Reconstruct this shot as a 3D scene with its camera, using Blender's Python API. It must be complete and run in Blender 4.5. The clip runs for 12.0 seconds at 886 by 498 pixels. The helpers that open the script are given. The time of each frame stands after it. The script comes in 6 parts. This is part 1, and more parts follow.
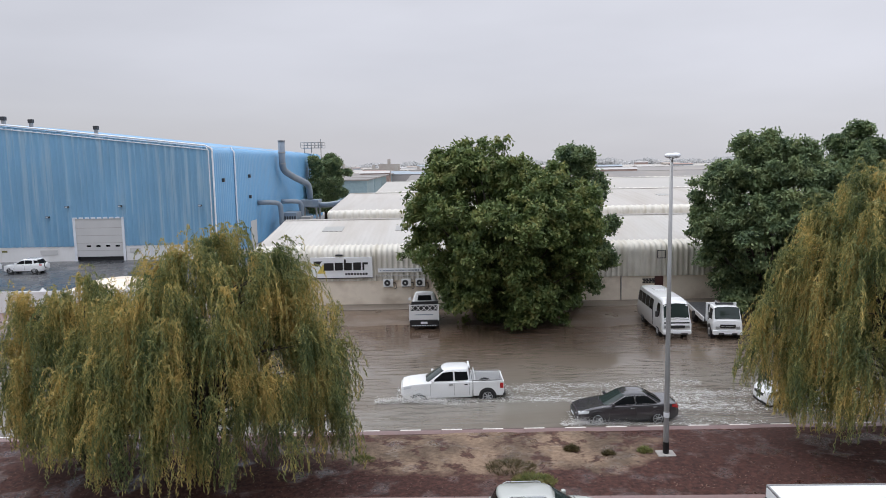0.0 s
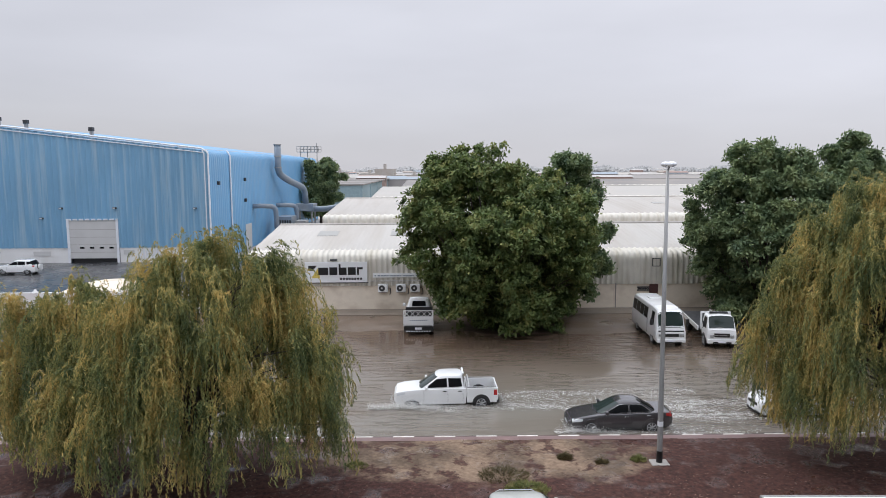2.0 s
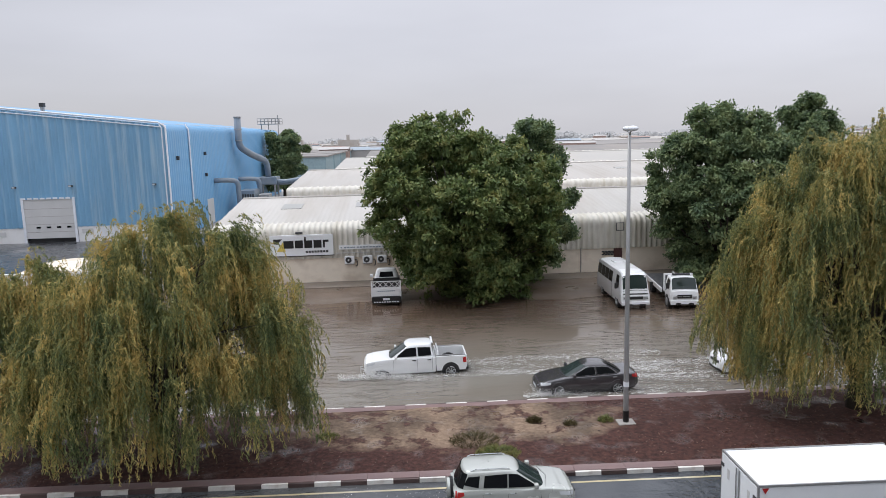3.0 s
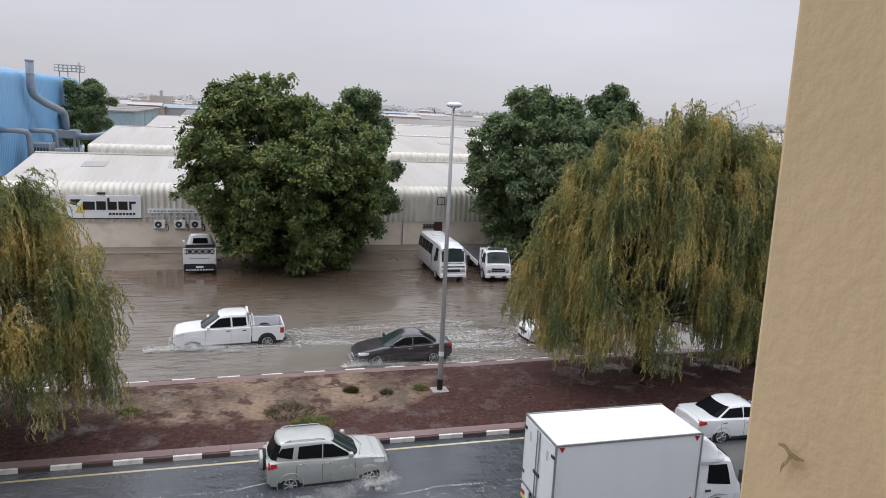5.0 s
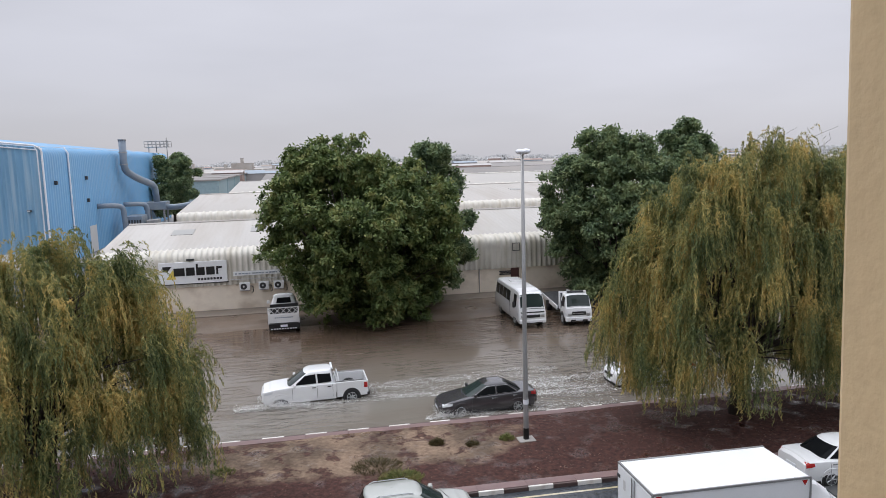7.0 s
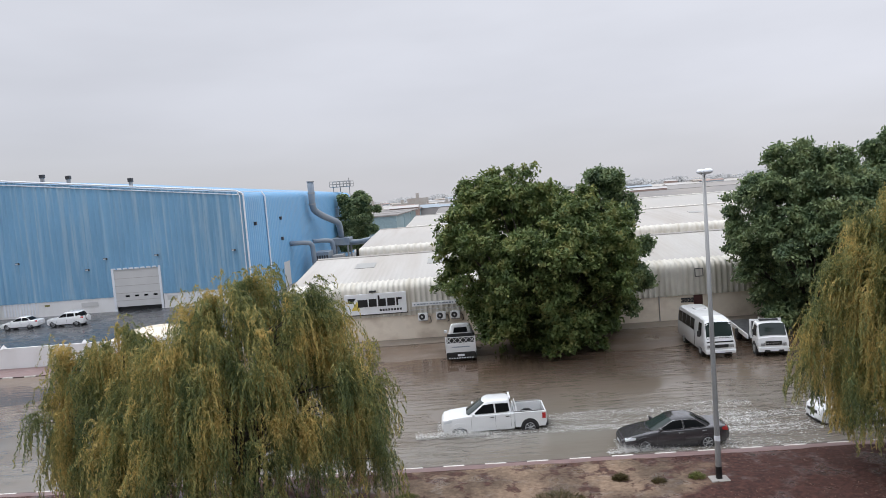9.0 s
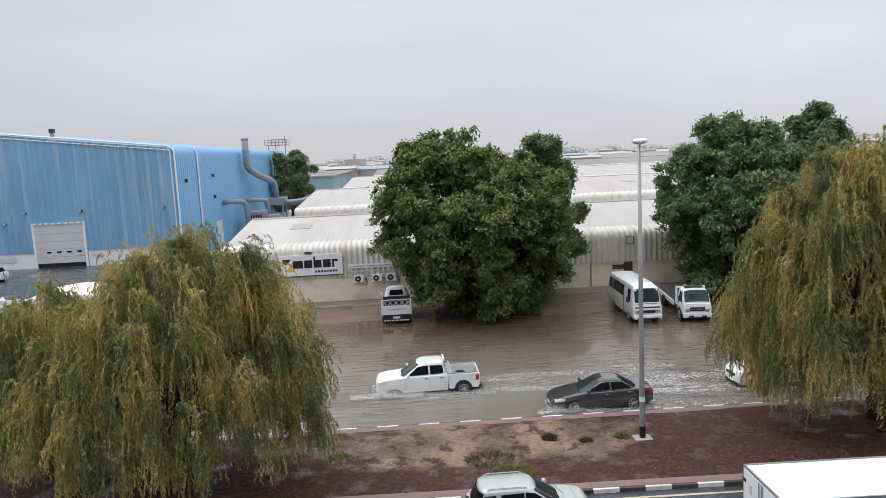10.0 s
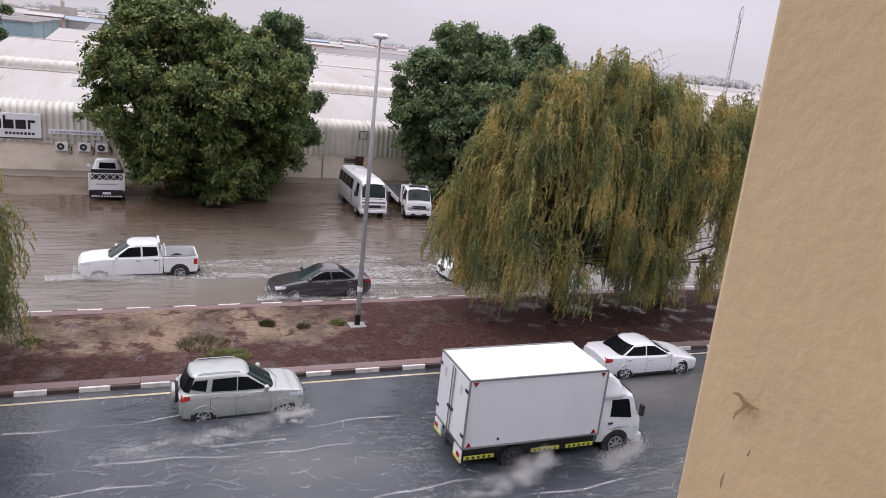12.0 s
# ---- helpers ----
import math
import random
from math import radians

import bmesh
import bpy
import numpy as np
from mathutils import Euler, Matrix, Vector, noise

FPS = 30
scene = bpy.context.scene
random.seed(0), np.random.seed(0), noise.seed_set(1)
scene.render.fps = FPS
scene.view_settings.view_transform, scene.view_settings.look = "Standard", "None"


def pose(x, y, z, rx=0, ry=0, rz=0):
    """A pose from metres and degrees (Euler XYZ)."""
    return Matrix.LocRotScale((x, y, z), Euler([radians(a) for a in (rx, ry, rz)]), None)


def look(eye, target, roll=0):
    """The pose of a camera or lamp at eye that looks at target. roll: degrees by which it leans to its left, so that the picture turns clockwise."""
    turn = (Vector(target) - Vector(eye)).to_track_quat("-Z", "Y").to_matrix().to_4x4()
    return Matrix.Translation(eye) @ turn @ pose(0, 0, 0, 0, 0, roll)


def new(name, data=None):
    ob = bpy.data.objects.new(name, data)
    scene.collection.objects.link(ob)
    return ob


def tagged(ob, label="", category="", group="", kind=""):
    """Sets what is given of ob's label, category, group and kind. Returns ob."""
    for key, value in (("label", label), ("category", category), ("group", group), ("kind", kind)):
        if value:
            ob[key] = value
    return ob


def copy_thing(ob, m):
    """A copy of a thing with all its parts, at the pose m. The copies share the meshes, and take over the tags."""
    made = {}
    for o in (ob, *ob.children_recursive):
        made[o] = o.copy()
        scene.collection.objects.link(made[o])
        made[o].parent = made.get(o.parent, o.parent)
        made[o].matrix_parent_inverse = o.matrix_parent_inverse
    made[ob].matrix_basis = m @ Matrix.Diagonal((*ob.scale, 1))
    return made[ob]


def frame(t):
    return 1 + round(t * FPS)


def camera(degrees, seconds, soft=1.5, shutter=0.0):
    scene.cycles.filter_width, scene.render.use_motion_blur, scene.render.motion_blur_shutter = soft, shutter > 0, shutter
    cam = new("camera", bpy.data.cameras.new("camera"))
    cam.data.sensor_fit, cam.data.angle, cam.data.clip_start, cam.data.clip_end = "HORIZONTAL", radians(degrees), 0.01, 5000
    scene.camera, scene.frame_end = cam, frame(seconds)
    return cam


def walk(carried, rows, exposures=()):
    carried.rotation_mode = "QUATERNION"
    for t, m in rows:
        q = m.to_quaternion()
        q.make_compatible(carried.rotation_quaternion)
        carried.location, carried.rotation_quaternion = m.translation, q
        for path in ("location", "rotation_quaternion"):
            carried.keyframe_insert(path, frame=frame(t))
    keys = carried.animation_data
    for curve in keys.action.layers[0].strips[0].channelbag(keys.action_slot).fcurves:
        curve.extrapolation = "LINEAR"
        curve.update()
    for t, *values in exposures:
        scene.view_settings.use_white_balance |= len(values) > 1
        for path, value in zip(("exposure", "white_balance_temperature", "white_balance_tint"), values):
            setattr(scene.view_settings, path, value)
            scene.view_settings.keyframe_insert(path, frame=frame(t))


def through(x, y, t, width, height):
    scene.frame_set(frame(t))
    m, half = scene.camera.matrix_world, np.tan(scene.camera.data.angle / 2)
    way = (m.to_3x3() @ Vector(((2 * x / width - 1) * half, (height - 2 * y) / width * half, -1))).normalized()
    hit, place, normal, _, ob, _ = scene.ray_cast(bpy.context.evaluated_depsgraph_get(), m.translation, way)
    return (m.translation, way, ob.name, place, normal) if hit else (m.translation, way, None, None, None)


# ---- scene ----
cam = camera(63.13, 12.0, soft=0.6)
PATH = [
    (0, pose(-0.000, -0.171, 12.227, 83.12, 1.01, -0.10)),
    (0.5, pose(-0.035, -0.144, 12.236, 86.31, 0.85, 6.28)),
    (1, pose(-0.020, -0.109, 12.252, 87.82, 0.25, 4.81)),
    (1.5, pose(0.004, -0.109, 12.245, 85.53, 0.03, 0.50)),
    (2, pose(-0.009, -0.088, 12.242, 83.55, 0.33, -0.42)),
    (2.5, pose(0.036, -0.087, 12.248, 81.89, 1.17, -2.76)),
    (2.7, pose(0.031, -0.085, 12.233, 81.45, 1.44, -2.88)),
    (4.3, pose(0.003, 0.017, 12.203, 80.13, -0.20, -10.85)),
    (4.5, pose(0.028, 0.029, 12.173, 79.59, -0.98, -13.05)),
    (5, pose(0.072, 0.045, 12.165, 78.96, -2.70, -16.76)),
    (5.5, pose(0.059, 0.051, 12.145, 76.89, -1.87, -15.20)),
    (6, pose(0.011, 0.030, 12.147, 71.59, -1.72, -15.78)),
    (6.5, pose(0.039, 0.032, 12.163, 74.47, -1.23, -15.12)),
    (7, pose(0.091, 0.016, 12.223, 82.66, 1.65, -11.30)),
    (7.5, pose(0.102, -0.020, 12.214, 87.64, 2.70, -9.15)),
    (7.7, pose(0.041, 0.020, 12.209, 87.02, 3.73, -7.31)),
    (9.3, pose(-0.039, 0.078, 12.202, 84.73, 4.31, 2.53)),
    (9.5, pose(-0.077, 0.087, 12.192, 83.74, 3.83, 0.80)),
    (10, pose(-0.078, 0.079, 12.192, 82.49, 2.74, -2.79)),
    (10.5, pose(-0.128, 0.076, 12.152, 74.30, 2.52, -5.37)),
    (11, pose(-0.114, 0.084, 12.146, 73.16, -0.97, -11.14)),
    (11.5, pose(-0.018, 0.109, 12.173, 74.90, -4.26, -17.36)),
    (12, pose(0.009, 0.116, 12.159, 74.39, -6.08, -22.57)),
]
walk(cam, PATH, [(0, 0.12, 6500, 9), (2.0, 0.17, 6500, 9), (5.0, 0.12, 6500, 10), (6.0, 0.33, 6450, 16), (7.0, 0.08, 6500, 10), (9.5, 0.18, 6500, 8), (10.0, 0.20, 6550, 8), (10.5, 0.62, 6750, 14), (11.0, 0.44, 6700, 16), (12.0, 0.22, 6600, 18)])

# ---- light ----
SUN_EL, SUN_ROT = radians(55), radians(302)
world = bpy.data.worlds.new("overcast_sky")
scene.world = world
world.use_nodes = True
wn, wl = world.node_tree.nodes, world.node_tree.links
wn.clear()
w_out = wn.new("ShaderNodeOutputWorld")
w_mix = wn.new("ShaderNodeMixShader")
w_mix.inputs[0].default_value = 0.93
w_sky = wn.new("ShaderNodeTexSky")
w_sky.sky_type = "NISHITA"
w_sky.sun_disc = False
w_sky.sun_elevation, w_sky.sun_rotation = SUN_EL, SUN_ROT
w_b1 = wn.new("ShaderNodeBackground")
w_b1.inputs[1].default_value = 0.1
w_b2 = wn.new("ShaderNodeBackground")
w_b2.inputs[1].default_value = 1.0
w_co = wn.new("ShaderNodeTexCoord")
w_sep = wn.new("ShaderNodeSeparateXYZ")
w_ramp = wn.new("ShaderNodeValToRGB")
r = w_ramp.color_ramp
r.elements[0].position, r.elements[0].color = 0.0, (0.54, 0.537, 0.585, 1)
r.elements[1].position, r.elements[1].color = 1.0, (1.72, 1.79, 1.98, 1)
e = r.elements.new(0.12)
e.color = (0.60, 0.602, 0.668, 1)
e = r.elements.new(0.32)
e.color = (0.72, 0.727, 0.80, 1)
e = r.elements.new(0.55)
e.color = (1.14, 1.17, 1.30, 1)
w_map = wn.new("ShaderNodeMapping")
w_map.inputs["Scale"].default_value = (1.4, 1.4, 6.0)
w_noise = wn.new("ShaderNodeTexNoise")
w_noise.inputs["Scale"].default_value, w_noise.inputs["Detail"].default_value = 1.3, 4.0
w_mr = wn.new("ShaderNodeMapRange")
w_mr.inputs[1].default_value, w_mr.inputs[2].default_value = 0.3, 0.7
w_mr.inputs[3].default_value, w_mr.inputs[4].default_value = 0.92, 1.08
w_mul = wn.new("ShaderNodeMix")
w_mul.data_type, w_mul.blend_type = "RGBA", "MULTIPLY"
w_mul.inputs[0].default_value = 1.0
wl.new(w_co.outputs["Generated"], w_sep.inputs[0])
wl.new(w_sep.outputs["Z"], w_ramp.inputs[0])
wl.new(w_co.outputs["Generated"], w_map.inputs[0])
wl.new(w_map.outputs[0], w_noise.inputs[0])
wl.new(w_noise.outputs[0], w_mr.inputs[0])
wl.new(w_ramp.outputs[0], w_mul.inputs[6])
wl.new(w_mr.outputs[0], w_mul.inputs[7])
w_side = wn.new("ShaderNodeMapRange")
w_side.inputs[1].default_value, w_side.inputs[2].default_value = -0.55, 0.55
w_side.inputs[3].default_value, w_side.inputs[4].default_value = 0.90, 1.09
w_tilt = wn.new("ShaderNodeMix")
w_tilt.data_type, w_tilt.blend_type = "RGBA", "MULTIPLY"
w_tilt.inputs[0].default_value = 1.0
wl.new(w_sep.outputs["X"], w_side.inputs[0])
wl.new(w_mul.outputs[2], w_tilt.inputs[6])
wl.new(w_side.outputs[0], w_tilt.inputs[7])
wl.new(w_tilt.outputs[2], w_b2.inputs[0])
wl.new(w_sky.outputs[0], w_b1.inputs[0])
wl.new(w_b1.outputs[0], w_mix.inputs[1])
wl.new(w_b2.outputs[0], w_mix.inputs[2])
wl.new(w_mix.outputs[0], w_out.inputs[0])

sun_data = bpy.data.lights.new("sun", "SUN")
sun_data.energy, sun_data.angle, sun_data.color = 1.0, radians(25), (1.0, 0.985, 0.97)
sun = new("sun", sun_data)
sun.matrix_world = look((0, 0, 60), (math.sin(SUN_ROT) * -30, math.cos(SUN_ROT) * -30, 60 - 30 * math.tan(SUN_EL)))


# ---- materials ----
def links_of(m):
    return m.node_tree.nodes, m.node_tree.links


def surface(name, base, rough=0.6, var=0.18, scale=1.5, fine=30.0, bump=0.15, metal=0.0, stain=None, stain_amt=0.4,
            stain_scale=(1, 1, 1), rand=0.0, island=0.0, coat=0.0, spec=0.5, rough_var=0.1, step=0.02):
    """A node material with large and fine variation, stains, relief, and a random shade per object or piece."""
    m = bpy.data.materials.new(name)
    m.use_nodes = True
    n, l = links_of(m)
    b = n["Principled BSDF"]
    co = n.new("ShaderNodeTexCoord")
    big, small = n.new("ShaderNodeTexNoise"), n.new("ShaderNodeTexNoise")
    big.inputs["Scale"].default_value, big.inputs["Detail"].default_value = scale, 5.0
    small.inputs["Scale"].default_value, small.inputs["Detail"].default_value = fine, 4.0
    l.new(co.outputs["Object"], big.inputs[0])
    l.new(co.outputs["Object"], small.inputs[0])
    add = n.new("ShaderNodeMath")
    add.operation = "MULTIPLY_ADD"
    l.new(small.outputs[0], add.inputs[0])
    add.inputs[1].default_value = 0.5
    l.new(big.outputs[0], add.inputs[2])
    mr = n.new("ShaderNodeMapRange")
    mr.inputs[1].default_value, mr.inputs[2].default_value = 0.45, 1.05
    mr.inputs[3].default_value, mr.inputs[4].default_value = 1 - var, 1 + var
    l.new(add.outputs[0], mr.inputs[0])
    mul = n.new("ShaderNodeMix")
    mul.data_type, mul.blend_type = "RGBA", "MULTIPLY"
    mul.inputs[0].default_value = 1.0
    mul.inputs[6].default_value = (*base, 1)
    l.new(mr.outputs[0], mul.inputs[7])
    col = mul.outputs[2]
    if stain:
        mp = n.new("ShaderNodeMapping")
        mp.inputs["Scale"].default_value = stain_scale
        sn = n.new("ShaderNodeTexNoise")
        sn.inputs["Scale"].default_value, sn.inputs["Detail"].default_value = 1.0, 6.0
        l.new(co.outputs["Object"], mp.inputs[0])
        l.new(mp.outputs[0], sn.inputs[0])
        sr = n.new("ShaderNodeMapRange")
        sr.inputs[1].default_value, sr.inputs[2].default_value = 0.48, 0.70
        sr.inputs[3].default_value, sr.inputs[4].default_value = 0.0, stain_amt
        l.new(sn.outputs[0], sr.inputs[0])
        sm = n.new("ShaderNodeMix")
        sm.data_type = "RGBA"
        l.new(sr.outputs[0], sm.inputs[0])
        l.new(col, sm.inputs[6])
        sm.inputs[7].default_value = (*stain, 1)
        col = sm.outputs[2]
    for amount, node, out in ((rand, "ShaderNodeObjectInfo", "Random"), (island, "ShaderNodeNewGeometry", "Random Per Island")):
        if amount:
            oi = n.new(node)
            rr = n.new("ShaderNodeMapRange")
            rr.inputs[3].default_value, rr.inputs[4].default_value = 1 - amount, 1 + amount
            l.new(oi.outputs[out], rr.inputs[0])
            rm = n.new("ShaderNodeMix")
            rm.data_type, rm.blend_type = "RGBA", "MULTIPLY"
            rm.inputs[0].default_value = 1.0
            l.new(col, rm.inputs[6])
            l.new(rr.outputs[0], rm.inputs[7])
            col = rm.outputs[2]
    l.new(col, b.inputs["Base Color"])
    rv = n.new("ShaderNodeMapRange")
    rv.inputs[1].default_value, rv.inputs[2].default_value = 0.3, 0.7
    rv.inputs[3].default_value, rv.inputs[4].default_value = max(0.02, rough - rough_var), min(1, rough + rough_var)
    l.new(big.outputs[0], rv.inputs[0])
    l.new(rv.outputs[0], b.inputs["Roughness"])
    b.inputs["Metallic"].default_value = metal
    b.inputs["Coat Weight"].default_value = coat
    b.inputs["Specular IOR Level"].default_value = spec
    if bump:
        bp = n.new("ShaderNodeBump")
        bp.inputs["Strength"].default_value, bp.inputs["Distance"].default_value = bump, step
        l.new(small.outputs[0], bp.inputs["Height"])
        l.new(bp.outputs[0], b.inputs["Normal"])
    return m


def leaf_material(name, greens, patch_scale, gloss=0.45, through=0.25, single=0.28, stretch=1.0):
    """Leaves: colour by clump (noise in space) and by single leaf, with light passing through."""
    m = bpy.data.materials.new(name)
    m.use_nodes = True
    n, l = links_of(m)
    b = n["Principled BSDF"]
    co, geo, no = n.new("ShaderNodeTexCoord"), n.new("ShaderNodeNewGeometry"), n.new("ShaderNodeTexNoise")
    no.inputs["Scale"].default_value, no.inputs["Detail"].default_value = patch_scale, 3.0
    mp = n.new("ShaderNodeMapping")
    mp.inputs["Scale"].default_value = (1, 1, stretch)
    l.new(co.outputs["Object"], mp.inputs[0])
    l.new(mp.outputs[0], no.inputs[0])
    add = n.new("ShaderNodeMath")
    add.operation = "MULTIPLY_ADD"
    l.new(geo.outputs["Random Per Island"], add.inputs[0])
    add.inputs[1].default_value = single
    l.new(no.outputs[0], add.inputs[2])
    ramp = n.new("ShaderNodeValToRGB")
    l.new(add.outputs[0], ramp.inputs[0])
    cr = ramp.color_ramp
    stops = [0.28 + single * 0.5, 0.42 + single * 0.5, 0.56 + single * 0.5, 0.70 + single * 0.5]
    cr.elements[0].position, cr.elements[0].color = stops[0], (*greens[0], 1)
    cr.elements[1].position, cr.elements[1].color = stops[3], (*greens[3], 1)
    for k in (1, 2):
        el = cr.elements.new(stops[k])
        el.color = (*greens[k], 1)
    l.new(ramp.outputs[0], b.inputs["Base Color"])
    b.inputs["Roughness"].default_value = gloss
    b.inputs["Specular IOR Level"].default_value = 0.3
    tr, mx = n.new("ShaderNodeBsdfTranslucent"), n.new("ShaderNodeMixShader")
    l.new(ramp.outputs[0], tr.inputs[0])
    mx.inputs[0].default_value = through
    l.new(b.outputs[0], mx.inputs[1])
    l.new(tr.outputs[0], mx.inputs[2])
    l.new(mx.outputs[0], n["Material Output"].inputs[0])
    return m


def water_material(name, colors, ripple=0.5, ripple_scale=1.2, rough=0.06, patch=0.12, fine=0.0, stretch=(0.30, 1.0, 1), calm_lo=0.10, shoal_reflection=None):
    """Muddy standing water: opaque silt colours in patches, sharp gloss, long ripples across the wind."""
    m = bpy.data.materials.new(name)
    m.use_nodes = True
    n, l = links_of(m)
    b = n["Principled BSDF"]
    co = n.new("ShaderNodeTexCoord")
    mp = n.new("ShaderNodeMapping")
    mp.inputs["Scale"].default_value = (patch, patch * 2.2, 1)
    no = n.new("ShaderNodeTexNoise")
    no.inputs["Scale"].default_value, no.inputs["Detail"].default_value = 1.0, 5.0
    l.new(co.outputs["Object"], mp.inputs[0])
    l.new(mp.outputs[0], no.inputs[0])
    ramp = n.new("ShaderNodeValToRGB")
    cr = ramp.color_ramp
    cr.elements[0].position, cr.elements[0].color = 0.32, (*colors[0], 1)
    cr.elements[1].position, cr.elements[1].color = 0.68, (*colors[2], 1)
    el = cr.elements.new(0.5)
    el.color = (*colors[1], 1)
    l.new(no.outputs[0], ramp.inputs[0])
    col = ramp.outputs[0]
    # Brown towards far y: shallow silt, with the tree's dark reflection painted in.
    if shoal_reflection:
        sep, edge, warp = n.new("ShaderNodeSeparateXYZ"), n.new("ShaderNodeMapRange"), n.new("ShaderNodeMath")
        l.new(co.outputs["Object"], sep.inputs[0])
        warp.operation = "MULTIPLY_ADD"
        l.new(no.outputs[0], warp.inputs[0])
        warp.inputs[1].default_value = 14.0
        l.new(sep.outputs["Y"], warp.inputs[2])
        edge.inputs[1].default_value, edge.inputs[2].default_value = 45.0, 56.0
        l.new(warp.outputs[0], edge.inputs[0])
        sh = n.new("ShaderNodeMix")
        sh.data_type = "RGBA"
        l.new(edge.outputs[0], sh.inputs[0])
        l.new(col, sh.inputs[6])
        sh.inputs[7].default_value = (*shoal_reflection, 1)
        col = sh.outputs[2]
    l.new(col, b.inputs["Base Color"])
    b.inputs["Roughness"].default_value = rough
    b.inputs["IOR"].default_value = 1.4
    wm = n.new("ShaderNodeMapping")
    wm.inputs["Scale"].default_value = stretch
    wm.inputs["Rotation"].default_value = (0, 0, radians(-7))
    l.new(co.outputs["Object"], wm.inputs[0])
    wv = n.new("ShaderNodeTexNoise")
    wv.inputs["Scale"].default_value, wv.inputs["Detail"].default_value = ripple_scale, 4.5
    wv.inputs["Distortion"].default_value = 0.6
    l.new(wm.outputs[0], wv.inputs[0])
    calm = n.new("ShaderNodeTexNoise")
    calm.inputs["Scale"].default_value, calm.inputs["Detail"].default_value = 0.11, 2.0
    l.new(co.outputs["Object"], calm.inputs[0])
    cm = n.new("ShaderNodeMapRange")
    cm.inputs[1].default_value, cm.inputs[2].default_value = 0.46, 0.62
    cm.inputs[3].default_value, cm.inputs[4].default_value = calm_lo * ripple, 1.25 * ripple
    l.new(calm.outputs[0], cm.inputs[0])
    bp = n.new("ShaderNodeBump")
    bp.inputs["Distance"].default_value = 0.45
    l.new(cm.outputs[0], bp.inputs["Strength"])
    band = n.new("ShaderNodeTexWave")
    band.wave_type, band.bands_direction = "BANDS", "Y"
    band.inputs["Scale"].default_value, band.inputs["Distortion"].default_value = 0.30, 16.0
    band.inputs["Detail"].default_value, band.inputs["Detail Scale"].default_value = 3.0, 0.5
    l.new(co.outputs["Object"], band.inputs[0])
    both = n.new("ShaderNodeMath")
    both.operation = "MULTIPLY_ADD"
    l.new(band.outputs["Fac"], both.inputs[0])
    both.inputs[1].default_value = 0.10
    l.new(wv.outputs[0], both.inputs[2])
    height = both.outputs[0]
    if fine:
        chop, more = n.new("ShaderNodeTexNoise"), n.new("ShaderNodeMath")
        chop.inputs["Scale"].default_value, chop.inputs["Detail"].default_value = 5.5, 3.0
        l.new(co.outputs["Object"], chop.inputs[0])
        more.operation = "MULTIPLY_ADD"
        l.new(chop.outputs[0], more.inputs[0])
        more.inputs[1].default_value = 0.12 * fine
        l.new(height, more.inputs[2])
        height = more.outputs[0]
    l.new(height, bp.inputs["Height"])
    l.new(bp.outputs[0], b.inputs["Normal"])
    return m


def glass(name, tint=(0.008, 0.009, 0.010), rough=0.06, spec=0.07):
    m = bpy.data.materials.new(name)
    m.use_nodes = True
    b = m.node_tree.nodes["Principled BSDF"]
    b.inputs["Base Color"].default_value = (*tint, 1)
    b.inputs["Roughness"].default_value = rough
    b.inputs["IOR"].default_value = 1.5
    b.inputs["Specular IOR Level"].default_value = spec
    return m


M_SAND = surface("far_ground", (0.36, 0.335, 0.31), 0.9, 0.2, 0.02, 1.5, 0.2)
M_ASPHALT = surface("wet_asphalt", (0.060, 0.062, 0.066), 0.25, 0.25, 0.3, 60, 0.1, rough_var=0.12)
M_MUD = surface("wet_mud", (0.13, 0.092, 0.066), 0.42, 0.35, 0.35, 9, 0.35, stain=(0.20, 0.16, 0.125), stain_amt=0.8, stain_scale=(0.25, 0.6, 1), rough_var=0.2, step=0.04)
M_WATER = water_material("flood_water", ((0.150, 0.124, 0.098), (0.190, 0.168, 0.142), (0.215, 0.200, 0.176)), 0.78, 1.7, 0.05, 0.10, stretch=(0.38, 1.25, 1), calm_lo=0.06, shoal_reflection=(0.115, 0.078, 0.055))
M_WATER_NEAR = water_material("street_water", ((0.034, 0.039, 0.047), (0.066, 0.072, 0.081), (0.125, 0.122, 0.116)), 0.42, 2.2, 0.06, 0.07, fine=4.0, stretch=(0.35, 0.8, 1), calm_lo=0.35)
M_PAINT_W = surface("kerb_white", (0.72, 0.70, 0.66), 0.6, 0.15, 3, 40, 0.2, stain=(0.35, 0.28, 0.24), stain_amt=0.5, stain_scale=(3, 3, 3), rand=0.10)
M_PAINT_K = surface("kerb_dark", (0.075, 0.048, 0.044), 0.55, 0.25, 3, 40, 0.2, rand=0.25)
M_KERB = surface("kerb_concrete", (0.185, 0.118, 0.112), 0.5, 0.2, 1.2, 30, 0.2, stain=(0.25, 0.18, 0.17), stain_amt=0.5, stain_scale=(0.6, 2, 1), rand=0.06)
M_LINE = surface("road_paint", (0.62, 0.60, 0.55), 0.35, 0.25, 1, 30, 0.05)
M_YELLOW = surface("road_paint_yellow", (0.50, 0.41, 0.23), 0.35, 0.25, 0.6, 30, 0.05, stain=(0.55, 0.53, 0.48), stain_amt=0.9, stain_scale=(0.15, 0.15, 1))
M_PLASTER = surface("cream_plaster", (0.78, 0.69, 0.575), 0.8, 0.10, 0.5, 25, 0.15, stain=(0.46, 0.37, 0.29), stain_amt=0.65, stain_scale=(0.5, 0.5, 0.6))
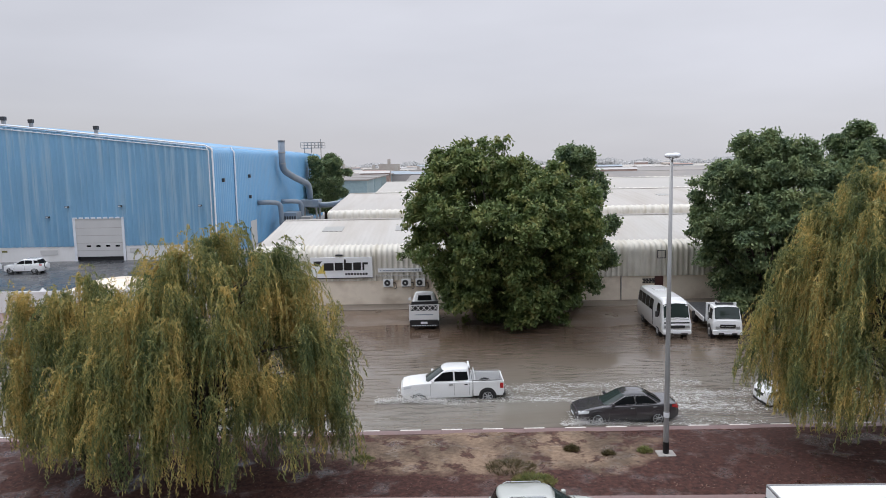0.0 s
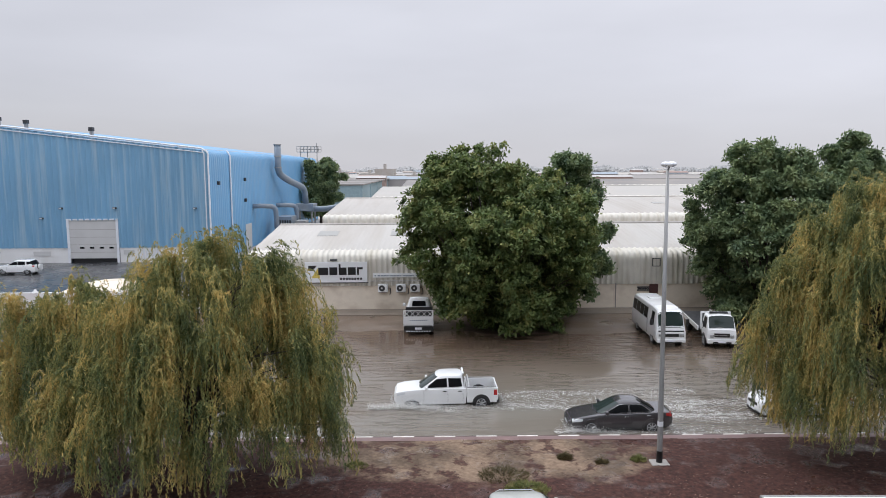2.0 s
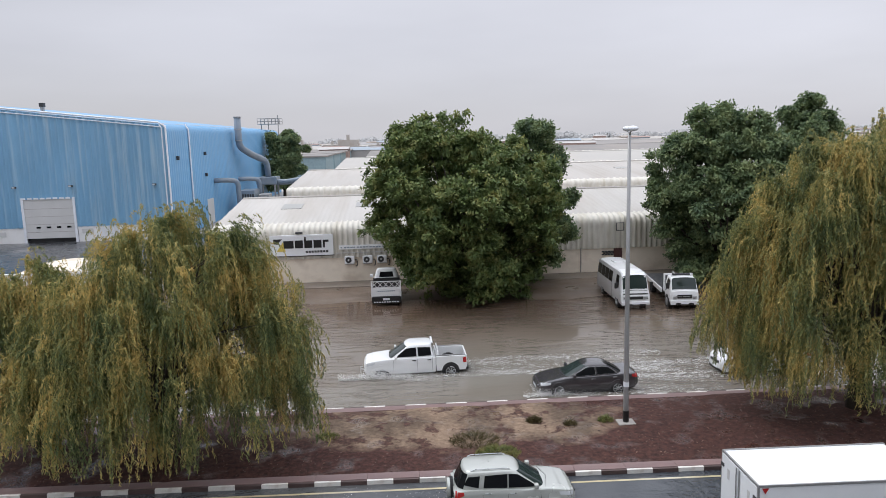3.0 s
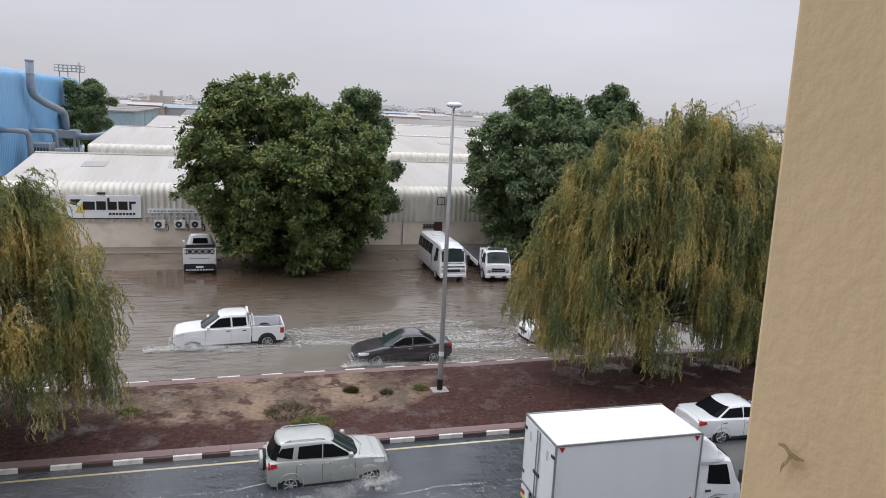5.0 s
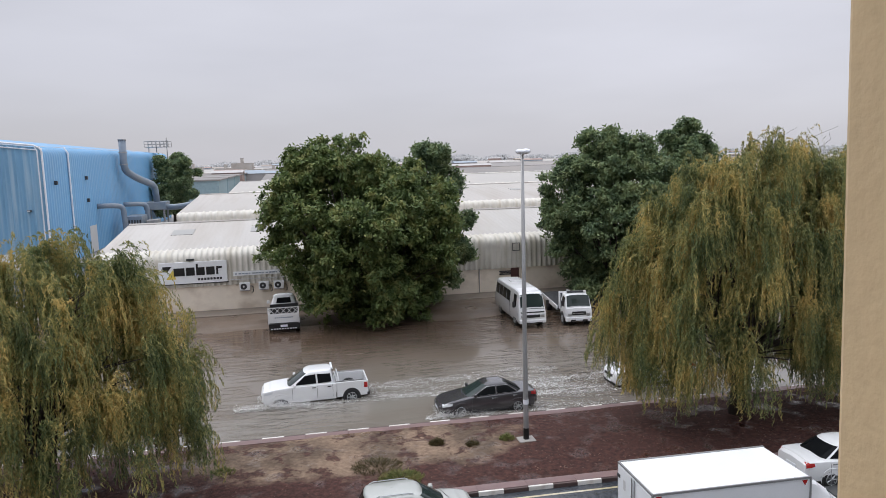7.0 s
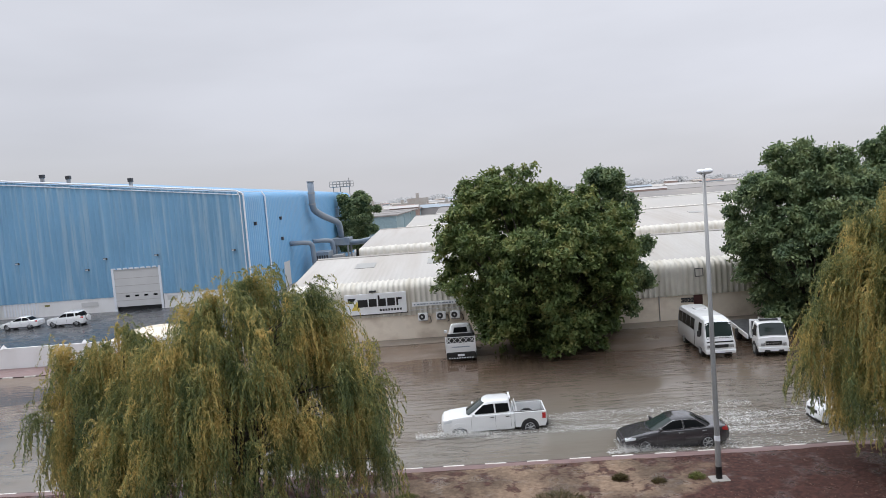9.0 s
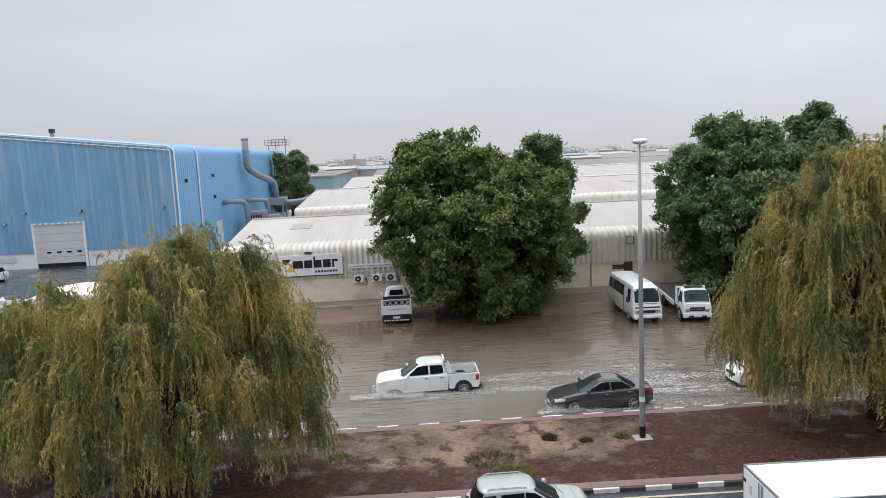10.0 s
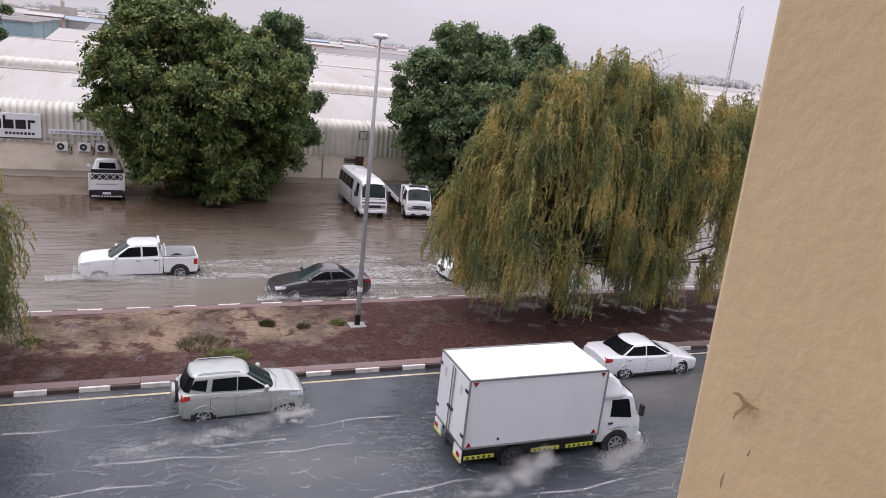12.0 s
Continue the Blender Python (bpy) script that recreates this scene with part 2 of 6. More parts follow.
M_CLAD = surface("cream_cladding", (0.62, 0.59, 0.525), 0.5, 0.12, 0.8, 14, 0.05, stain=(0.42, 0.37, 0.28), stain_amt=0.55, stain_scale=(1.6, 0.3, 0.16))
M_ROOF = surface("white_roof_sheet", (0.475, 0.452, 0.425), 0.65, 0.10, 0.12, 6, 0.05, stain=(0.40, 0.365, 0.325), stain_amt=0.7, stain_scale=(0.5, 0.05, 0.3), spec=0.2)
M_ROOF_SECOND = surface("offwhite_roof_sheet", (0.45, 0.422, 0.392), 0.65, 0.10, 0.08, 4, 0.05, stain=(0.37, 0.33, 0.29), stain_amt=0.8, stain_scale=(0.4, 0.04, 0.3), spec=0.2)
M_ROOF_FAR = surface("grey_roof_sheet", (0.265, 0.25, 0.24), 0.9, 0.12, 0.05, 3, 0.05, stain=(0.36, 0.32, 0.28), stain_amt=0.6, stain_scale=(0.05, 0.02, 0.3), rand=0.12, spec=0.1)
M_ROOF_MID = surface("pale_roof_sheet", (0.44, 0.42, 0.395), 0.85, 0.10, 0.05, 3, 0.05, stain=(0.48, 0.44, 0.40), stain_amt=0.6, stain_scale=(0.1, 0.03, 0.3), spec=0.12)
M_SKYL = surface("rooflight", (0.33, 0.325, 0.31), 0.5, 0.1, 1, 20, 0.05)
M_BLUE = surface("blue_cladding", (0.185, 0.375, 0.555), 0.5, 0.12, 0.12, 8, 0.04, stain=(0.36, 0.505, 0.610), stain_amt=0.85, stain_scale=(1.7, 1.7, 0.08))
M_BLUE_SIDE = surface("blue_cladding_plain", (0.150, 0.350, 0.575), 0.45, 0.08, 0.15, 8, 0.04, stain=(0.19, 0.36, 0.54), stain_amt=0.6, stain_scale=(0.3, 0.9, 0.06))
M_WHITE = surface("white_wall_paint", (0.76, 0.755, 0.75), 0.6, 0.06, 0.4, 20, 0.06, stain=(0.58, 0.56, 0.53), stain_amt=0.4, stain_scale=(0.5, 0.5, 0.2))
M_TRIM = surface("white_metal_trim", (0.74, 0.76, 0.80), 0.35, 0.06, 1, 20, 0.03)
M_SHUTTER = surface("shutter_sheet", (0.56, 0.555, 0.55), 0.45, 0.06, 0.6, 20, 0.04)
M_DARK = surface("dark_metal", (0.035, 0.036, 0.04), 0.5, 0.2, 3, 30, 0.08)
M_DUCT = surface("duct_grey", (0.19, 0.235, 0.29), 0.4, 0.15, 0.8, 10, 0.05, stain=(0.28, 0.28, 0.27), stain_amt=0.5, stain_scale=(0.4, 0.4, 0.4))
M_STEEL = surface("galvanised_steel", (0.31, 0.31, 0.31), 0.45, 0.12, 2, 25, 0.05, metal=0.35, stain=(0.28, 0.27, 0.26), stain_amt=0.5, stain_scale=(2, 2, 0.4))
M_CONC = surface("concrete", (0.33, 0.31, 0.29), 0.8, 0.2, 1.5, 30, 0.25)
M_PAVE = surface("wet_pavement", (0.20, 0.165, 0.135), 0.5, 0.25, 0.8, 20, 0.2)
M_DASH_OLD = surface("sunken_road_paint", (0.17, 0.17, 0.17), 0.3, 0.3, 1, 30, 0.05)
M_WEED = leaf_material("brown_weed", ((0.06, 0.055, 0.025), (0.09, 0.075, 0.035), (0.12, 0.095, 0.045), (0.15, 0.12, 0.06)), 1.5)
M_BARK = surface("wet_bark", (0.050, 0.038, 0.029), 0.75, 0.35, 3, 22, 0.8, step=0.05)
M_STUCCO = surface("beige_stucco", (0.71, 0.55, 0.345), 0.85, 0.06, 5, 34, 0.36, stain=(0.56, 0.42, 0.25), stain_amt=0.45, stain_scale=(4, 4, 1.5), step=0.008)
M_FRONT = surface("plain_front_paint", (0.56, 0.56, 0.56), 0.8, 0.06, 1, 20, 0.1)
M_ROOM = surface("room_paint", (0.55, 0.50, 0.42), 0.8, 0.05, 2, 30, 0.05)
M_STAIN = surface("wall_smudge", (0.40, 0.285, 0.155), 0.85, 0.2, 20, 90, 0.2)
n, l = links_of(M_STAIN)
co, no, mr = n.new("ShaderNodeTexCoord"), n.new("ShaderNodeTexNoise"), n.new("ShaderNodeMapRange")
no.inputs["Scale"].default_value, no.inputs["Detail"].default_value = 160.0, 4.0
mr.inputs[1].default_value, mr.inputs[2].default_value = 0.36, 0.60
mr.inputs[3].default_value, mr.inputs[4].default_value = 0.15, 0.9
clear, fade = n.new("ShaderNodeBsdfTransparent"), n.new("ShaderNodeMixShader")
l.new(co.outputs["Object"], no.inputs[0])
l.new(no.outputs[0], mr.inputs[0])
l.new(mr.outputs[0], fade.inputs[0])
l.new(clear.outputs[0], fade.inputs[1])
l.new(n["Principled BSDF"].outputs[0], fade.inputs[2])
l.new(fade.outputs[0], n["Material Output"].inputs[0])
M_RED = surface("red_door_paint", (0.085, 0.034, 0.032), 0.5, 0.2, 1, 20, 0.1)
M_BLACK = surface("black_paint", (0.012, 0.012, 0.013), 0.4, 0.1, 2, 20, 0.02)
M_GOLD = surface("yellow_paint", (0.68, 0.53, 0.12), 0.4, 0.1, 2, 20, 0.02)
M_CARW = surface("white_car_paint", (0.78, 0.785, 0.79), 0.22, 0.03, 0.6, 15, 0.0, coat=0.6, rough_var=0.05)
M_CARS = surface("silver_car_paint", (0.46, 0.475, 0.445), 0.25, 0.04, 0.6, 15, 0.0, metal=0.35, coat=0.6, rough_var=0.05)
M_CARD = surface("dark_car_paint", (0.055, 0.052, 0.057), 0.2, 0.1, 0.6, 15, 0.0, metal=0.2, coat=0.8, rough_var=0.05)
M_TYRE = surface("tyre_rubber", (0.016, 0.016, 0.017), 0.8, 0.2, 6, 40, 0.2)
M_RIM = surface("alloy_rim", (0.42, 0.43, 0.44), 0.3, 0.1, 4, 30, 0.0, metal=0.7)
M_PLAST = surface("black_plastic", (0.02, 0.02, 0.021), 0.55, 0.15, 4, 40, 0.08)
M_BOX = surface("white_box_panel", (0.80, 0.815, 0.83), 0.35, 0.03, 0.4, 12, 0.02, stain=(0.66, 0.66, 0.65), stain_amt=0.3, stain_scale=(0.6, 0.6, 0.25), rough_var=0.06)
M_LAMPRED = surface("tail_lamp_red", (0.40, 0.02, 0.02), 0.15, 0.05, 4, 30, 0.0)
M_LAMPCLR = surface("head_lamp_clear", (0.62, 0.64, 0.66), 0.1, 0.05, 4, 30, 0.0)
M_HIVIS = surface("yellow_marking", (0.60, 0.62, 0.08), 0.4, 0.1, 4, 30, 0.0)
M_FOAM = surface("water_foam", (0.74, 0.73, 0.71), 0.6, 0.1, 4, 30, 0.1, island=0.15)
M_GLASS = glass("tinted_glass")
M_SCREEN = glass("green_windscreen", (0.026, 0.038, 0.036), 0.05, 0.35)
M_GLASSB = glass("facade_glass", (0.012, 0.026, 0.036), 0.05, 0.3)
M_FICUS = leaf_material("broad_leaves", ((0.058, 0.090, 0.034), (0.104, 0.152, 0.052), (0.166, 0.214, 0.072), (0.290, 0.290, 0.104)), 1.1, 0.58, 0.28, 0.14)
M_FICUSD = leaf_material("dark_leaves", ((0.070, 0.112, 0.064), (0.126, 0.182, 0.092), (0.188, 0.248, 0.118), (0.280, 0.320, 0.150)), 1.0, 0.58, 0.30, 0.14)
M_WILLOW = leaf_material("willow_leaves", ((0.092, 0.126, 0.054), (0.192, 0.220, 0.086), (0.375, 0.335, 0.122), (0.640, 0.470, 0.170)), 0.95, 0.5, 0.36, 0.24, 0.55)
M_GRASS = leaf_material("grass_blades", ((0.09, 0.115, 0.035), (0.15, 0.175, 0.055), (0.22, 0.22, 0.08), (0.28, 0.24, 0.10)), 1.5, 0.5, 0.3)
# Pale grey instead of leaf green: distance haze put into the colour.
M_WOODS = leaf_material("hazed_far_leaves", ((0.58, 0.58, 0.585), (0.60, 0.60, 0.60), (0.62, 0.62, 0.62), (0.64, 0.64, 0.635)), 0.05, 0.9, 0.5)


# ---- building tools ----
def thing(name, at=(0, 0, 0), turn=0.0, label="", category="", group="", kind=""):
    ob = new(name)
    ob.matrix_world = pose(*at, 0, 0, turn)
    return tagged(ob, label, category, group, kind)


def finish(me, material, smooth=False):
    me.materials.append(material)
    if smooth:
        me.polygons.foreach_set("use_smooth", [True] * len(me.polygons))
    return me


def part(name, bm, material, parent=None, label="", smooth=False):
    """Links a bmesh as one mesh object under a thing or a part."""
    me = bpy.data.meshes.new(name)
    bmesh.ops.recalc_face_normals(bm, faces=bm.faces)
    bm.to_mesh(me)
    bm.free()
    finish(me, material, smooth)
    ob = new(name, me)
    ob.parent = parent
    return tagged(ob, label)


def quads(name, verts, faces, material, parent=None, label="", smooth=False):
    """A mesh from arrays of vertices and of four-cornered faces."""
    me = bpy.data.meshes.new(name)
    verts, faces = np.asarray(verts, np.float32), np.asarray(faces, np.int32)
    me.vertices.add(len(verts))
    me.vertices.foreach_set("co", verts.ravel())
    me.loops.add(faces.size)
    me.loops.foreach_set("vertex_index", faces.ravel())
    me.polygons.add(len(faces))
    me.polygons.foreach_set("loop_start", np.arange(0, faces.size, 4, dtype=np.int32))
    me.update(calc_edges=True)
    finish(me, material, smooth)
    ob = new(name, me)
    ob.parent = parent
    return tagged(ob, label)


def box(x0, x1, y0, y1, z0, z1, bevel=0.0, bm=None):
    bm = bm or bmesh.new()
    r = bmesh.ops.create_cube(bm, size=1.0)
    bmesh.ops.scale(bm, vec=(x1 - x0, y1 - y0, z1 - z0), verts=r["verts"])
    bmesh.ops.translate(bm, vec=((x0 + x1) / 2, (y0 + y1) / 2, (z0 + z1) / 2), verts=r["verts"])
    if bevel:
        edges = list({ed for v in r["verts"] for ed in v.link_edges})
        bmesh.ops.bevel(bm, geom=edges, offset=bevel, segments=2, affect="EDGES", profile=0.5)
    return bm


def tube(pts, radii, sides=8, bm=None, cap=True):
    """A tapered round bar along points."""
    bm = bm or bmesh.new()
    pts = [Vector(p) for p in pts]
    rings = []
    for i, p in enumerate(pts):
        d = (pts[min(i + 1, len(pts) - 1)] - pts[max(i - 1, 0)]).normalized()
        a = d.orthogonal().normalized() if abs(d.z) < 0.99 else Vector((1, 0, 0))
        if rings:
            a = (last - d * last.dot(d)).normalized()
        last = a
        b = d.cross(a)
        rr = radii[i] if hasattr(radii, "__len__") else radii
        rings.append([bm.verts.new(p + (a * math.cos(t) + b * math.sin(t)) * rr) for t in (2 * math.pi * k / sides for k in range(sides))])
    for r0, r1 in zip(rings, rings[1:]):
        for k in range(sides):
            bm.faces.new((r0[k], r0[(k + 1) % sides], r1[(k + 1) % sides], r1[k]))
    if cap:
        bm.faces.new(rings[0][::-1])
        bm.faces.new(rings[-1])
    return bm


def arc(points, radius=0.6, steps=4):
    """A polyline with its inner corners rounded."""
    pts = [Vector(p) for p in points]
    out = [pts[0]]
    for a, b, c in zip(pts, pts[1:], pts[2:]):
        u, v = (a - b), (c - b)
        k = min(radius, u.length * 0.45, v.length * 0.45)
        p, q = b + u.normalized() * k, b + v.normalized() * k
        for s in range(steps + 1):
            t = s / steps
            out.append(p * (1 - t) ** 2 + b * 2 * t * (1 - t) + q * t * t)
    return out + [pts[-1]]


def sheet(x0, x1, y0, y1, nx, ny, height):
    """Vertices and faces of a grid whose height is a function of x and y (arrays)."""
    xs, ys = np.meshgrid(np.linspace(x0, x1, nx + 1), np.linspace(y0, y1, ny + 1), indexing="ij")
    v = np.stack([xs, ys, height(xs, ys)], -1).reshape(-1, 3)
    i = np.arange(nx)[:, None] * (ny + 1) + np.arange(ny)
    f = np.stack([i, i + ny + 1, i + ny + 2, i + 1], -1).reshape(-1, 4)
    return v, f


def ribbed(path, xs, deep, along="x"):
    """A profiled metal sheet: a path of (y, z) swept along x, with trapezoid ribs standing off it."""
    path = np.array(path, float)
    tang = np.gradient(path, axis=0)
    tang /= np.linalg.norm(tang, axis=1, keepdims=True)
    normal = np.stack([-tang[:, 1], tang[:, 0]], 1)
    offs = np.zeros(len(xs))
    offs[2::4] = deep
    offs[3::4] = deep
    n, m = len(xs), len(path)
    v = np.zeros((n, m, 3))
    v[:, :, 0] = np.array(xs)[:, None]
    v[:, :, 1:] = path[None] + normal[None] * offs[:, None, None]
    if along == "y":
        v = np.stack([v[:, :, 1], v[:, :, 0], v[:, :, 2]], -1)
    i = np.arange(n - 1)[:, None] * m + np.arange(m - 1)
    f = np.stack([i, i + m, i + m + 1, i + 1], -1).reshape(-1, 4)
    return v.reshape(-1, 3), f


def rib_stations(x0, x1, pitch):
    """Four stations for each rib: flat, flat, rise, rise."""
    xs = []
    for k in range(int((x1 - x0) / pitch)):
        a = x0 + k * pitch
        xs += [a, a + pitch * 0.55, a + pitch * 0.65, a + pitch * 0.9]
    return xs + [x1]


# ---- ground, roads, water ----
def near_kerb_y(x):
    return 24.16 - 0.021 * x


def wobble(x, y, s, seed=0.0):
    return (np.sin(x * 1.7 * s + seed) * np.cos(y * 2.3 * s - seed) + np.sin(x * 0.63 * s - y * 1.1 * s + seed * 2) + 0.5 * np.sin(x * 4.1 * s + y * 3.3 * s)) / 2.5


v, f = sheet(-3000, 3000, -1500, 4500, 40, 40, lambda x, y: x * 0 - 0.35)
tagged(quads("ground", v, f, M_SAND), "wide flat sandy ground reaching the horizon", "ground", kind="structure")
v, f = sheet(-90, 120, 1.0, 24.3, 60, 12, lambda x, y: x * 0 - 0.06)
tagged(quads("road", v, f, M_ASPHALT), "dark wet asphalt road under rain water", "road", kind="structure")
xs = np.linspace(-90, 120, 141)
ys = np.linspace(0, 1, 15)
gx, gy = np.meshgrid(xs, ys, indexing="ij")
gy = 1.0 + gy * (near_kerb_y(gx) - 1.0)
v = np.stack([gx, gy, gx * 0], -1).reshape(-1, 3)
i = np.arange(140)[:, None] * 15 + np.arange(14)
f = np.stack([i, i + 15, i + 16, i + 1], -1).reshape(-1, 4)
tagged(quads("water", v, f, M_WATER_NEAR), "grey shallow rain water over the street", "water", kind="structure")


def shore(x, y):
    far = np.clip((y - 51.0) / 5.0, 0, 1)
    lift = 0.16 * far + 0.035 * wobble(x, y, 0.55) * np.clip((y - 44) / 6, 0, 1) - 0.07
    bare = np.exp(-(((x - 11.5) / 6.0) ** 2 + ((y - 54.5) / 3.2) ** 2))
    red = np.exp(-(((x - 3.0) / 4.2) ** 2 + ((y - 44.5) / 0.9) ** 2))
    return lift + 0.09 * bare + 0.075 * red


v, f = sheet(-110, 120, 31.45, 58.7, 230, 60, shore)
tagged(quads("forecourt_ground", v, f, M_MUD), "brown wet mud and silt of the flooded forecourt", "ground", kind="structure")
v, f = sheet(-110, 120, 31.45, 58.6, 100, 20, lambda x, y: x * 0)
tagged(quads("flood_water", v, f, M_WATER), "brown rippled flood water over road and forecourt", "water", kind="structure")

# median strip
m = bpy.data.materials.new("median_soil")
m.use_nodes = True
n, l = links_of(m)
b = n["Principled BSDF"]
co = n.new("ShaderNodeTexCoord")
warp = n.new("ShaderNodeTexNoise")
warp.inputs["Scale"].default_value, warp.inputs["Detail"].default_value = 0.55, 10.0
l.new(co.outputs["Object"], warp.inputs[0])
wadd = n.new("ShaderNodeVectorMath")
wadd.operation = "MULTIPLY_ADD"
l.new(warp.outputs["Color"], wadd.inputs[0])
wadd.inputs[1].default_value = (5.5, 3.4, 0)
l.new(co.outputs["Object"], wadd.inputs[2])
wmap = n.new("ShaderNodeMapping")
wmap.vector_type = "TEXTURE"
wmap.inputs["Location"].default_value = (4.6, 30.8, 0.2)
wmap.inputs["Scale"].default_value = (7.2, 3.0, 60)
l.new(wadd.outputs[0], wmap.inputs[0])
ln = n.new("ShaderNodeVectorMath")
ln.operation = "LENGTH"
l.new(wmap.outputs[0], ln.inputs[0])
sandy = n.new("ShaderNodeMapRange")
sandy.inputs[1].default_value, sandy.inputs[2].default_value = 0.86, 1.06
sandy.inputs[3].default_value, sandy.inputs[4].default_value = 1.0, 0.0
l.new(ln.outputs["Value"], sandy.inputs[0])
chip = n.new("ShaderNodeTexNoise")
chip.inputs["Scale"].default_value, chip.inputs["Detail"].default_value = 5.0, 12.0
chip.inputs["Roughness"].default_value = 0.68
l.new(co.outputs["Object"], chip.inputs[0])
mulch = n.new("ShaderNodeValToRGB")
mulch.color_ramp.elements[0].position, mulch.color_ramp.elements[0].color = 0.36, (0.026, 0.010, 0.008, 1)
mulch.color_ramp.elements[1].position, mulch.color_ramp.elements[1].color = 0.70, (0.102, 0.043, 0.033, 1)
l.new(chip.outputs[0], mulch.inputs[0])
sand = n.new("ShaderNodeValToRGB")
sand.color_ramp.elements[0].position, sand.color_ramp.elements[0].color = 0.30, (0.115, 0.074, 0.052, 1)
sand.color_ramp.elements[1].position, sand.color_ramp.elements[1].color = 0.66, (0.255, 0.182, 0.126, 1)
l.new(chip.outputs[0], sand.inputs[0])
mix = n.new("ShaderNodeMix")
mix.data_type = "RGBA"
blot, bare = n.new("ShaderNodeTexNoise"), n.new("ShaderNodeMapRange")
blot.inputs["Scale"].default_value, blot.inputs["Detail"].default_value = 0.9, 10.0
blot.inputs["Roughness"].default_value = 0.65
l.new(co.outputs["Object"], blot.inputs[0])
bare.inputs[1].default_value, bare.inputs[2].default_value = 0.53, 0.58
bare.inputs[3].default_value, bare.inputs[4].default_value = 1.0, 0.12
l.new(blot.outputs[0], bare.inputs[0])
patchy = n.new("ShaderNodeMath")
patchy.operation = "MULTIPLY"
l.new(sandy.outputs[0], patchy.inputs[0])
l.new(bare.outputs[0], patchy.inputs[1])
l.new(patchy.outputs[0], mix.inputs[0])
l.new(mulch.outputs[0], mix.inputs[6])
soak, dry, damp = n.new("ShaderNodeTexNoise"), n.new("ShaderNodeMapRange"), n.new("ShaderNodeMix")
soak.inputs["Scale"].default_value, soak.inputs["Detail"].default_value = 0.5, 6.0
l.new(co.outputs["Object"], soak.inputs[0])
dry.inputs[1].default_value, dry.inputs[2].default_value = 0.40, 0.60
dry.inputs[3].default_value, dry.inputs[4].default_value = 0.55, 1.15
l.new(soak.outputs[0], dry.inputs[0])
damp.data_type, damp.blend_type = "RGBA", "MULTIPLY"
damp.inputs[0].default_value = 1.0
l.new(sand.outputs[0], damp.inputs[6])
l.new(dry.outputs[0], damp.inputs[7])
l.new(damp.outputs[2], mix.inputs[7])
l.new(mix.outputs[2], b.inputs["Base Color"])
wet = n.new("ShaderNodeTexNoise")
wet.inputs["Scale"].default_value, wet.inputs["Detail"].default_value = 0.8, 4.0
l.new(co.outputs["Object"], wet.inputs[0])
wr = n.new("ShaderNodeMapRange")
wr.inputs[1].default_value, wr.inputs[2].default_value = 0.36, 0.47
b.inputs["Specular IOR Level"].default_value = 0.35
wr.inputs[3].default_value, wr.inputs[4].default_value = 0.14, 0.92
l.new(wet.outputs[0], wr.inputs[0])
l.new(wr.outputs[0], b.inputs["Roughness"])
bp = n.new("ShaderNodeBump")
bp.inputs["Strength"].default_value, bp.inputs["Distance"].default_value = 0.7, 0.06
l.new(chip.outputs[0], bp.inputs["Height"])
l.new(bp.outputs[0], b.inputs["Normal"])
M_MEDIAN = m
xs, ys = np.linspace(-60, 90, 301), np.linspace(0, 1, 33)
gx, gy = np.meshgrid(xs, ys, indexing="ij")
y0 = near_kerb_y(gx) + 0.5
gz = 0.13 + 0.05 * wobble(gx, gy * 7, 0.8) + 0.12 * np.sin(gy * math.pi)
gy = y0 + gy * (30.95 - y0)
i = np.arange(300)[:, None] * 33 + np.arange(32)
tagged(quads("median_ground", np.stack([gx, gy, gz], -1).reshape(-1, 3), np.stack([i, i + 33, i + 34, i + 1], -1).reshape(-1, 4), M_MEDIAN, smooth=True),
       "wet sand and red-brown mulch of the median strip", "ground", kind="structure")

# far pavement before the warehouse, and the yard behind the white wall
tagged(part("pavement", box(-18, 120, 58.6, 61.3, -0.3, 0.17, 0.03), M_PAVE), "grey concrete pavement along the warehouse front", "pavement", kind="structure")
tagged(part("pavement", box(-110, -18, 56.7, 60.2, -0.3, 0.15, 0.03), M_KERB), "pinkish paved footway along the white wall", "pavement", kind="structure")
tagged(part("yard", box(-130, -16.5, 60.9, 97, -0.3, -0.02), M_ASPHALT), "wet dark asphalt yard of the blue factory", "yard", kind="structure")

# road markings
for k in range(-6, 2):
    x = -6.2 + 8.3 * k
    tagged(part("lane_dash", box(x, x + 2.25, 19.93 - 0.012 * x, 20.05 - 0.012 * x, -0.02, 0.004), M_LINE if k < 1 else M_DASH_OLD), "worn white lane dash on the wet road", "road marking", "lane dashes", "structure")
bm = box(-60, 84, 23.62, 23.73, -0.02, 0.004)
for vert in bm.verts:
    vert.co.y -= 0.0175 * vert.co.x
tagged(part("edge_line", bm, M_YELLOW), "faded yellow edge line along the kerb", "road marking", kind="structure")


